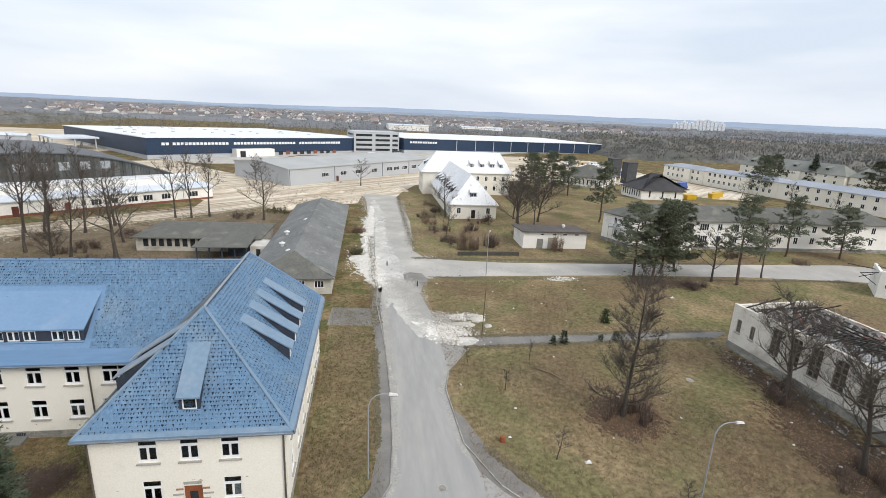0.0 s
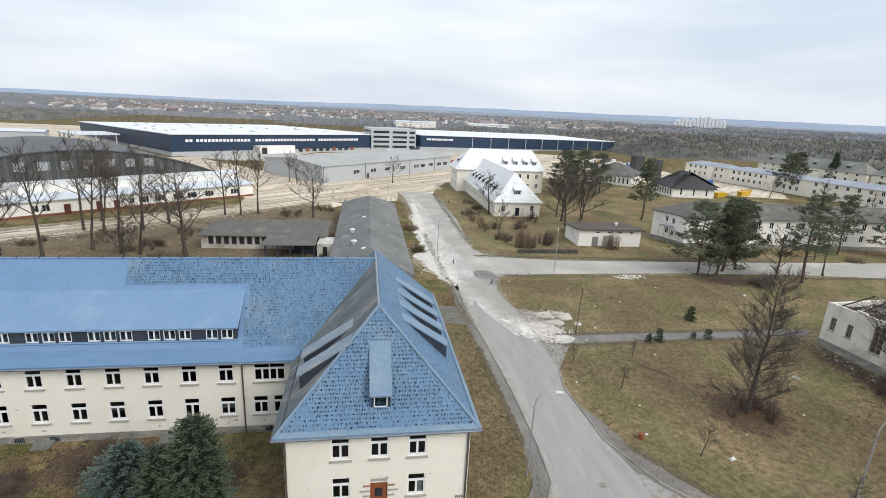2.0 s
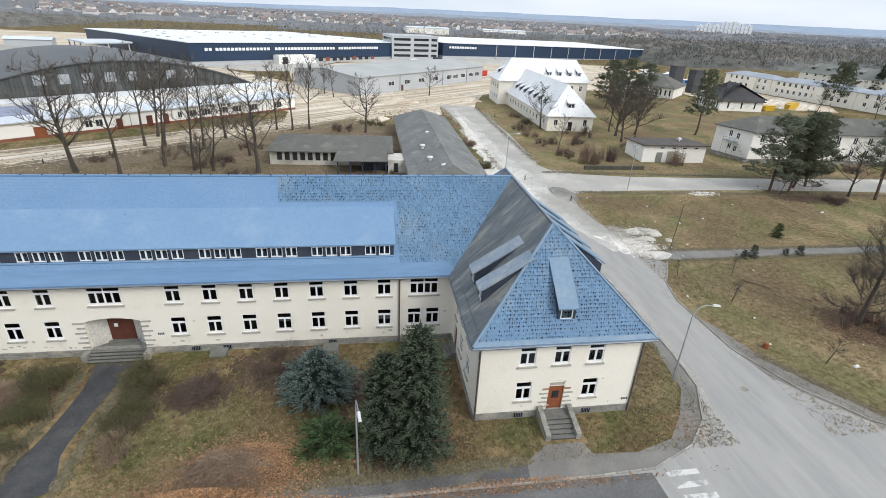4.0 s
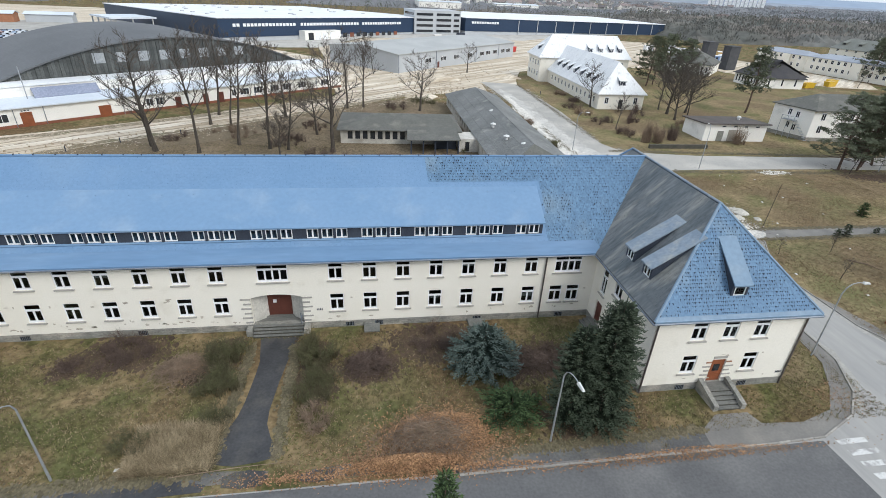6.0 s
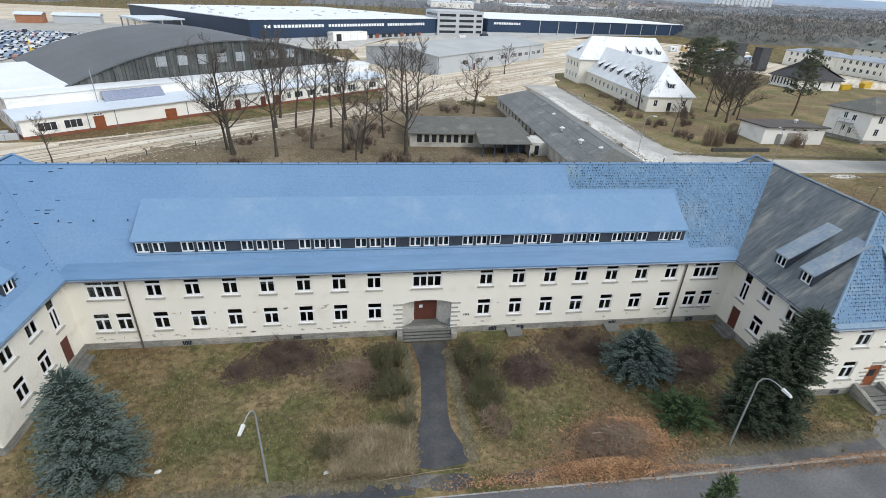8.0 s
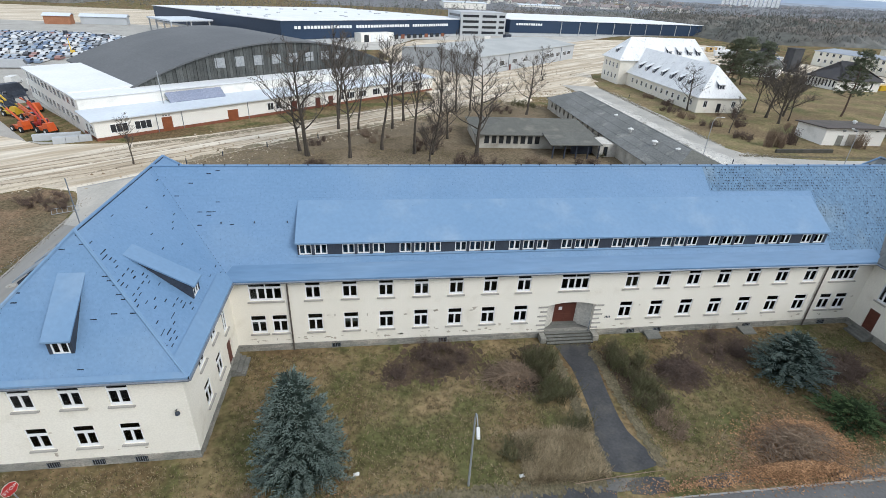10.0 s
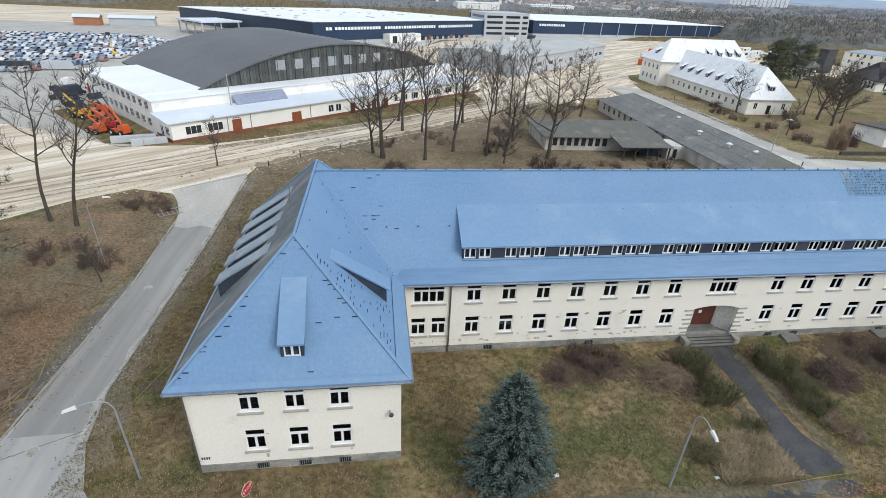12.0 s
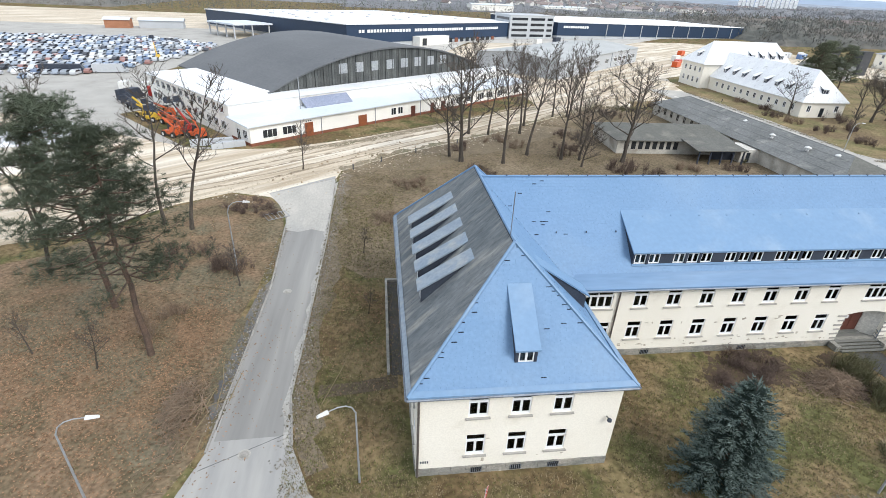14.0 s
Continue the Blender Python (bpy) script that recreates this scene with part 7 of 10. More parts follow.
part("gable", MB().add([(129, 10, 6.5), (129, 47, 6.5), (129, 28.5, 8.2), (129.3, 10, 6.5), (129.3, 47, 6.5), (129.3, 28.5, 8.2)], [(0, 2, 1), (3, 4, 5), (0, 3, 5, 2), (1, 2, 5, 4)]), GREY_PANEL, grey)
for x in (147, 157, 166, 176, 186, 191, 197, 204, 209):
    far_window(grey, Matrix.Translation((x, 10, 2.4)), 3.6, 1.7, 4)
for x in (129.3, 152, 181, 200):
    part("downpipe", MB().box(x, 9.85, 0, x + 0.25, 10, 6.5), GUTTER, grey)
part("door", MB().box(153, 9.9, -0.2, 154.2, 10.03, 2.3), BROWN_DOOR, grey)

# ---- trees and plants ----
def bare_tree_meshes(seed, h, reach=0.34, first=0.35, limbs=11, trunk=0.26, lean=0.03, fine=1.0, up=0.75, thin=1.0, cone=0.75, limb=0.42):
    rr = random.Random(seed)
    wood, twigs = MB(), MB()

    def bent(p, d, length, n, wob, lift):
        pts = [Vector(p)]
        d = Vector(d)
        for _ in range(n):
            d = (d + Vector((rr.uniform(-wob, wob), rr.uniform(-wob, wob), rr.uniform(-wob, wob) * 0.6 + lift))).normalized()
            pts.append(pts[-1] + d * (length / n))
        return pts

    def along(pts, f):
        k = min(int(f * (len(pts) - 1)), len(pts) - 2)
        g = f * (len(pts) - 1) - k
        return pts[k].lerp(pts[k + 1], g), (pts[k + 1] - pts[k]).normalized()

    tr = bent((0, 0, -0.2), (rr.uniform(-lean, lean), rr.uniform(-lean, lean), 1), h * 0.93, 9, 0.10, 0.05)
    wood.tube(tr, [trunk * (1 - 0.93 * (i / 9) ** 1.1) * (1.35 if i == 0 else 1) for i in range(10)], 7)
    for i in range(limbs):
        f = first + (0.97 - first) * (i + rr.uniform(0.1, 0.9)) / limbs
        p, d = along(tr, f)
        a = i * 2.4 + rr.uniform(-0.6, 0.6)
        side_ = Vector((math.cos(a), math.sin(a), 0))
        L = h * reach * (1.15 - cone * (f - first) / (1 - first)) * rr.uniform(0.75, 1.2)
        br = bent(p, (side_ * rr.uniform(0.7, 1.0) + Vector((0, 0, up * rr.uniform(0.5, 1.2)))).normalized(), L, 5, 0.22, 0.07)
        r0 = trunk * limb * (1 - 0.7 * f) + 0.02
        wood.tube(br, [r0 * (1 - 0.85 * k / 5) for k in range(6)], 5)
        for j in range(round(6 * fine)):
            q, dq = along(br, rr.uniform(0.25, 1.0))
            v = (dq * 0.7 + Vector((rr.uniform(-1, 1), rr.uniform(-1, 1), rr.uniform(-0.2, 0.9)))).normalized()
            b2 = bent(q, v, L * rr.uniform(0.28, 0.55), 3, 0.3, 0.06)
            twigs.tube(b2, [r0 * 0.34 + 0.014 * thin, r0 * 0.26 * thin + 0.012, 0.024 * thin, 0.016 * thin], 4, cap=False)
            for k in range(round(5 * fine)):
                s, ds = along(b2, rr.uniform(0.2, 1.0))
                w = (ds * 0.6 + Vector((rr.uniform(-1, 1), rr.uniform(-1, 1), rr.uniform(-0.3, 0.8)))).normalized()
                L3 = L * rr.uniform(0.10, 0.24)
                twigs.tube([s, s + w * L3 * 0.5, s + (w + Vector((0, 0, 0.15))) * L3], [0.022 * thin, 0.017 * thin, 0.011 * thin], 3, cap=False)
    return wood.mesh("trunk", BARK), twigs.mesh("crown", TWIG)


BARE = [bare_tree_meshes(s, 20, *a) for s, a in ((1, (0.29, 0.36, 15, 0.29, 0.06, 1.25, 1.0)), (2, (0.31, 0.26, 14, 0.27, 0.07, 1.2, 1.1)), (3, (0.25, 0.44, 15, 0.28, 0.05, 1.2, 0.9)), (4, (0.40, 0.26, 15, 0.42, 0.07, 1.4, 0.6)), (5, (0.30, 0.33, 15, 0.30, 0.05, 1.3, 0.7)), (6, (0.50, 0.18, 18, 0.46, 0.14, 2.4, 0.5, 0.8)), (7, (0.27, 0.38, 11, 0.23, 0.08, 1.2, 0.8)))]


def bare_tree(x, y, h, kind, turn, label="tall leafless deciduous tree with dark bark", name="bare_tree", group="leafless trees"):
    s = h / 20.0
    t = thing(name, label, "tree", Matrix.Translation((x, y, GZ)) @ Matrix.Rotation(radians(turn), 4, "Z") @ Matrix.Diagonal((s, s, s, 1)), group)
    part("trunk", BARE[kind][0], None, t)
    part("crown", BARE[kind][1], None, t)
    return t


for i, (x, y, h, k) in enumerate(((-30.9, 57, 20.5, 3), (-22.9, 55.9, 21, 0), (-16.8, 61.1, 21.5, 2), (-10.5, 58.5, 19.5, 0), (-7.98, 53.8, 8.5, 5), (-6.99, 57.9, 16, 4), (1.62, 56.9, 19.5, 3), (-26.2, 76.8, 21, 0), (-21.8, 76.3, 18, 2), (-14.1, 77.5, 20, 2), (-26.7, 85.9, 20, 4), (-11.1, 85, 15.5, 3), (-0.68, 94.8, 18, 1), (3.3, 95, 19, 1), (7.47, 96.5, 18.5, 0), (-32.7, 60.1, 14, 3), (-2.38, 69.2, 12, 3), (22.3, 93.2, 15, 3), (10.9, 150.9, 11.8, 4), (47.3, 160, 11, 3), (7.06, 157.5, 12, 4), (73.4, 101, 13, 3), (94.1, 99.2, 15, 4), (97.4, 89.6, 13, 1), (91.8, 86.4, 14, 5), (93.5, 93.5, 16, 5), (100.5, 95.5, 14, 5), (69.8, 76, 9, 4), (-82.3, 17.5, 19.5, 6), (-71, 28.3, 21, 6), (-74.9, 29.9, 20.5, 6), (-59.8, 52.2, 9, 4), (118.7, 41.5, 11, 3), (131.7, 43.5, 12, 4), (140.9, 54.9, 10, 1), (211.2, 122.9, 11, 4), (206.2, 99.8, 10, 1), (207.7, 145, 9, 4), (-90.8, 30, 18, 6), (-97.7, 44.3, 19, 6))):
    bare_tree(x, y, h, k, (i * 67) % 360)

# the dense leafless tree on the east lawn, with its suckers
m_t, m_c = bare_tree_meshes(21, 16.8, 0.185, 0.08, 54, 0.25, 0.02, 2.8, 0.45, 0.27, 0.45, 0.16)
t = thing("bare_tree", "dense leafless tree with mossy trunk on the lawn", "tree", Matrix.Translation((77.3, -1.11, GZ)))
part("trunk", m_t, None, t)
part("crown", m_c, None, t)
for i, (x, y, h, k) in enumerate(((98.9, 0.96, 12.5, 5), (95.6, -11.6, 13, 5), (97.5, -22.1, 12, 5), (104.1, 42.7, 6, 4))):
    bare_tree(x, y, h, k, 40 + 80 * i, "broad leafless tree beside the ruin")
for x, y, h in ((65.9, 4.83, 3.2), (67.6, -7.13, 3.6), (62.8, 11.5, 2.4), (71, 11.7, 2.8), (-61.6, 13.9, 6.0), (-64.7, 18.2, 4), (-70.2, 1.39, 5), (-76.5, 3.71, 4.5), (-48.5, 20.8, 4), (-47.7, 7.94, 3), (75.4, -15.1, 4.2)):
    bare_tree(x, y, h, 4, (x * 31) % 360, "slender young leafless sapling in the grass", "sapling", "saplings")


def pine_meshes(seed, h, crown_from=0.42, radius=4.2, limbs=26, dense=1.0, mat=None, tuft=1.0, count=18, thin=0.075):
    rr = random.Random(seed)
    wood, needles = MB(), MB()
    tr = [Vector((0, 0, -0.2))]
    for i in range(8):
        tr.append(tr[-1] + Vector((rr.uniform(-0.25, 0.25), rr.uniform(-0.25, 0.25), h / 8)))
    wood.tube(tr, [0.30 * (1 - 0.85 * i / 8) for i in range(9)], 7)
    for i in range(limbs):
        f = crown_from + (1 - crown_from) * (i + rr.random()) / limbs
        k = min(int(f * 8), 7)
        p = tr[k].lerp(tr[k + 1], f * 8 - k)
        a = i * 2.4 + rr.uniform(-0.5, 0.5)
        g = (f - crown_from) / (1 - crown_from)
        L = radius * (0.55 + 0.6 * math.sin(math.pi * min(1, g * 0.8 + 0.2))) * rr.uniform(0.6, 1.15) * (1 - 0.55 * g)
        q = p + Vector((math.cos(a) * L, math.sin(a) * L, rr.uniform(0.0, 0.45) * L))
        mid = p.lerp(q, 0.5) - Vector((0, 0, 0.12 * L))
        wood.tube([p, mid, q], [0.08, 0.05, 0.02], 4)
        for j in range(round(rr.randint(9, 15) * dense)):
            c = p.lerp(q, rr.uniform(0.4, 1.08)) + Vector((rr.gauss(0, 0.6), rr.gauss(0, 0.6), rr.uniform(-0.25, 0.5)))
            R0 = rr.uniform(0.35, 0.62) * tuft
            pts, faces = [], []
            for n_ in range(count):
                d = Vector((rr.gauss(0, 1), rr.gauss(0, 1), rr.gauss(0.35, 0.6))).normalized()
                s_ = d.orthogonal().normalized() * R0 * thin
                b = len(pts)
                pts += [c - s_, c + s_, c + d * R0 + s_ * 0.6, c + d * R0 - s_ * 0.6]
                faces.append((b, b + 1, b + 2, b + 3))
            needles.add(pts, faces)
    return wood.mesh("trunk", PINE_BARK), needles.mesh("crown", mat or PINE)


PINES = [pine_meshes(31, 16, 0.16, 6.2, 60, 1.45), pine_meshes(32, 17, 0.32, 4.6, 40, 1.3), pine_meshes(33, 20, 0.40, 6.0, 56, 2.6, surface("green_pine_needles", (0.082, 0.102, 0.070), (0.115, 0.138, 0.095), 0.4, 6, island=0.2, bump=0, rough=0.8), 0.85, 30, 0.032)]


def pine(x, y, h, k, turn, label="dark green pine with a bare lower trunk"):
    s = h / (16, 17, 20)[k]
    t = thing("pine_tree", label, "tree", Matrix.Translation((x, y, GZ)) @ Matrix.Rotation(radians(turn), 4, "Z") @ Matrix.Diagonal((s, s, s, 1)), "pines")
    part("trunk", PINES[k][0], None, t)
    part("crown", PINES[k][1], None, t)


for i, (x, y, h, k) in enumerate(((104, 45.3, 15, 0), (110.6, 46.8, 15.5, 0), (107.6, 44.5, 13.5, 0), (114.6, 47.9, 14.5, 0), (122.9, 39.5, 17.5, 1), (151.9, 59.5, 14.5, 1), (111.1, 138.9, 17, 0), (115.8, 142.6, 15, 1), (124.3, 148, 17, 0), (130.3, 146.1, 16, 0), (120.4, 96.2, 18, 1), (-72.7, 10.5, 20.5, 2), (-66.5, 2.9, 20, 2), (164.9, 57.3, 13, 0), (228.2, 160.2, 18, 0), (259.1, 133.5, 19, 0), (258.4, 185.8, 17, 0))):
    pine(x, y, h, k, (i * 83) % 360)


def spruce_meshes(seed, h, radius, mat, whorl=0.3, droop=0.25, taper=0.8, twig=0.30, foot=0.2, fill=1.0, flare=0.0):
    """A dense conifer: whorls of arched boughs, each a flat fan of short needled twigs with rising tips."""
    rr = random.Random(seed)
    wood = MB().tube([(0, 0, -0.2), (0, 0, h * 0.96)], [0.05 + 0.012 * h, 0.015], 6)
    inner, outer = MB(), MB()

    def sprig(c, w, ln, wide, nd):
        # a needled twig: two crossed lozenges
        w = w.normalized()
        o = w.orthogonal().normalized()
        q = w.cross(o)
        o, q = (o + q * rr.uniform(-1, 1)).normalized(), None
        q = w.cross(o)
        for v in (o, q):
            nd.add([c, c + w * ln * 0.45 + v * wide, c + w * ln, c + w * ln * 0.45 - v * wide], [(0, 1, 2, 3)])

    z = foot
    while z < h * 0.97:
        g = z / h
        L0 = radius * (1 - g) ** taper * (1 + flare * math.sin(seed + 5 * g)) + 0.1
        n = max(4, int((5 + 3.2 * L0) * fill))
        a0 = rr.uniform(0, 6.28)
        for i in range(n):
            a = a0 + 6.283 * i / n + rr.uniform(-0.35, 0.35)
            L = L0 * (rr.uniform(0.5, 0.8) if rr.random() < 0.4 else rr.uniform(0.85, 1.13))
            d, s = Vector((math.cos(a), math.sin(a), 0)), Vector((-math.sin(a), math.cos(a), 0))
            zb, lift = z + rr.uniform(-0.5, 0.5) * whorl, rr.uniform(0.0, 0.25)
            steps = max(3, int(L / (twig * 0.42)))
            for k in range(steps):
                f = (k + 1) / steps
                if f < 0.25 and L > 1.0:
                    continue
                c = d * (L * f) + s * rr.gauss(0, 0.05) + Vector((0, 0, zb + L * (lift * f - droop * f * f + 0.5 * droop * max(0, f - 0.7)) + rr.gauss(0, 0.03)))
                room = min(1.0, 0.45 + L * (1 - f) * 0.8) * twig
                # outer sprigs get the light tone, inner ones the dark, as crown shading
                for side in (-1, 1):
                    w = d * rr.uniform(0.6, 1.0) + s * side * rr.uniform(0.6, 1.0) + Vector((0, 0, rr.uniform(-0.25, 0.3)))
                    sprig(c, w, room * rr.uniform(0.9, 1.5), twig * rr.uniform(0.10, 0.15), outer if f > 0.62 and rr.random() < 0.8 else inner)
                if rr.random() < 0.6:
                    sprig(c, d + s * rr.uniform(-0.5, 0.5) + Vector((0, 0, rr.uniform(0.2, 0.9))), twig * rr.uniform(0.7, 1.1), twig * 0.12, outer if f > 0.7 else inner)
        z += whorl * (0.65 + 0.45 * (1 - g))
    for k in range(4):
        sprig(Vector((0, 0, h * (0.9 + 0.02 * k))), Vector((rr.uniform(-0.3, 0.3), rr.uniform(-0.3, 0.3), 1)), h * 0.09, 0.05, outer)
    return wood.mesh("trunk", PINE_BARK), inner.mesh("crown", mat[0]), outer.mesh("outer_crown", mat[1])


def spruce(name, label, x, y, meshes, turn=0):
    t = thing(name, label, "tree", Matrix.Translation((x, y, GZ)) @ Matrix.Rotation(radians(turn), 4, "Z"))
    part("trunk", meshes[0], None, t)
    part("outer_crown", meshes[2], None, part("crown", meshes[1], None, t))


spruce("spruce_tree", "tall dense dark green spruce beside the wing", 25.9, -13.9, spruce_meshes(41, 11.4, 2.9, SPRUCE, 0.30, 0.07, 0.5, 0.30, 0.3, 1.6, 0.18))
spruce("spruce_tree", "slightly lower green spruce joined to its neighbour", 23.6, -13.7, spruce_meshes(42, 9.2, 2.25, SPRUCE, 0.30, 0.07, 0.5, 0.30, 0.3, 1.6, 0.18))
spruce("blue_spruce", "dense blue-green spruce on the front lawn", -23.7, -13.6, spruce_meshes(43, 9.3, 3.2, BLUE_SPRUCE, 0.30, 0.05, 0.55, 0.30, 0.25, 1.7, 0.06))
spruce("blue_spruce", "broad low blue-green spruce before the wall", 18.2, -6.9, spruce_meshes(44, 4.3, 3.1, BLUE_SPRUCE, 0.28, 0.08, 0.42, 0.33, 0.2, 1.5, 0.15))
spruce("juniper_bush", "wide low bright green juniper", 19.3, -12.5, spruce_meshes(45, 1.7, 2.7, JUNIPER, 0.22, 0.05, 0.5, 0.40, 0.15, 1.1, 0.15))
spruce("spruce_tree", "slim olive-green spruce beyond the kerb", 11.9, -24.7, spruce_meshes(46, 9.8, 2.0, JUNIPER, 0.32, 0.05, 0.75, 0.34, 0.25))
for i, (x, y, h) in enumerate(((75.8, 15.9, 1.5), (77.4, 16.1, 2.4), (85.4, 16.5, 1.9), (86.8, 22.7, 3.0), (83.2, 16.6, 1.2))):
    spruce("small_conifer", "small dark conifer beside the path", x, y, spruce_meshes(50 + i, h * 0.8, h * 0.28, SPRUCE if i != 3 else JUNIPER, 0.2, 0.05, 0.6, 0.3, 0.1))
spruce("spruce_tree", "tall dark spruce among the barrack rows", 303, 208, spruce_meshes(61, 17, 4.5, SPRUCE, 0.7, 0.3, 0.8, 0.9))
spruce("spruce_tree", "tall dark spruce among the barrack rows", 291.6, 139.1, spruce_meshes(62, 18, 5, SPRUCE, 0.7, 0.3, 0.8, 0.9))


def bush_mesh(seed, n, height, radius, thick=0.014):
    rr = random.Random(seed)
    mb = MB()
    for i in range(n):
        if i % 24 == 0:
            ca, cr, chh = rr.uniform(0, 6.28), radius * math.sqrt(rr.random()) * 0.85, rr.uniform(0.35, 1.0)
        a = rr.uniform(0, 6.28)
        q0 = rr.gauss(0, 0.22)
        p = Vector((math.cos(ca) * cr + q0, math.sin(ca) * cr + rr.gauss(0, 0.22), -0.05))
        sp = rr.uniform(0.05, 0.5) * min(radius, 1.6)
        d = Vector((math.cos(a) * sp, math.sin(a) * sp, chh * height * rr.uniform(0.4, 1.1)))
        mid = p + d * 0.5 + Vector((rr.uniform(-0.2, 0.2), rr.uniform(-0.2, 0.2), 0.1 * height))
        mb.tube([p, mid, p + d], [thick * 1.4, thick, thick * 0.5], 3, cap=False)
        for k in range(3):
            q = mid.lerp(p + d, rr.random())
            mb.tube([q, q + Vector((rr.uniform(-0.5, 0.5), rr.uniform(-0.5, 0.5), rr.uniform(0.1, 0.5))) * 0.9], [thick * 0.7, thick * 0.4], 3, cap=False)
    return mb


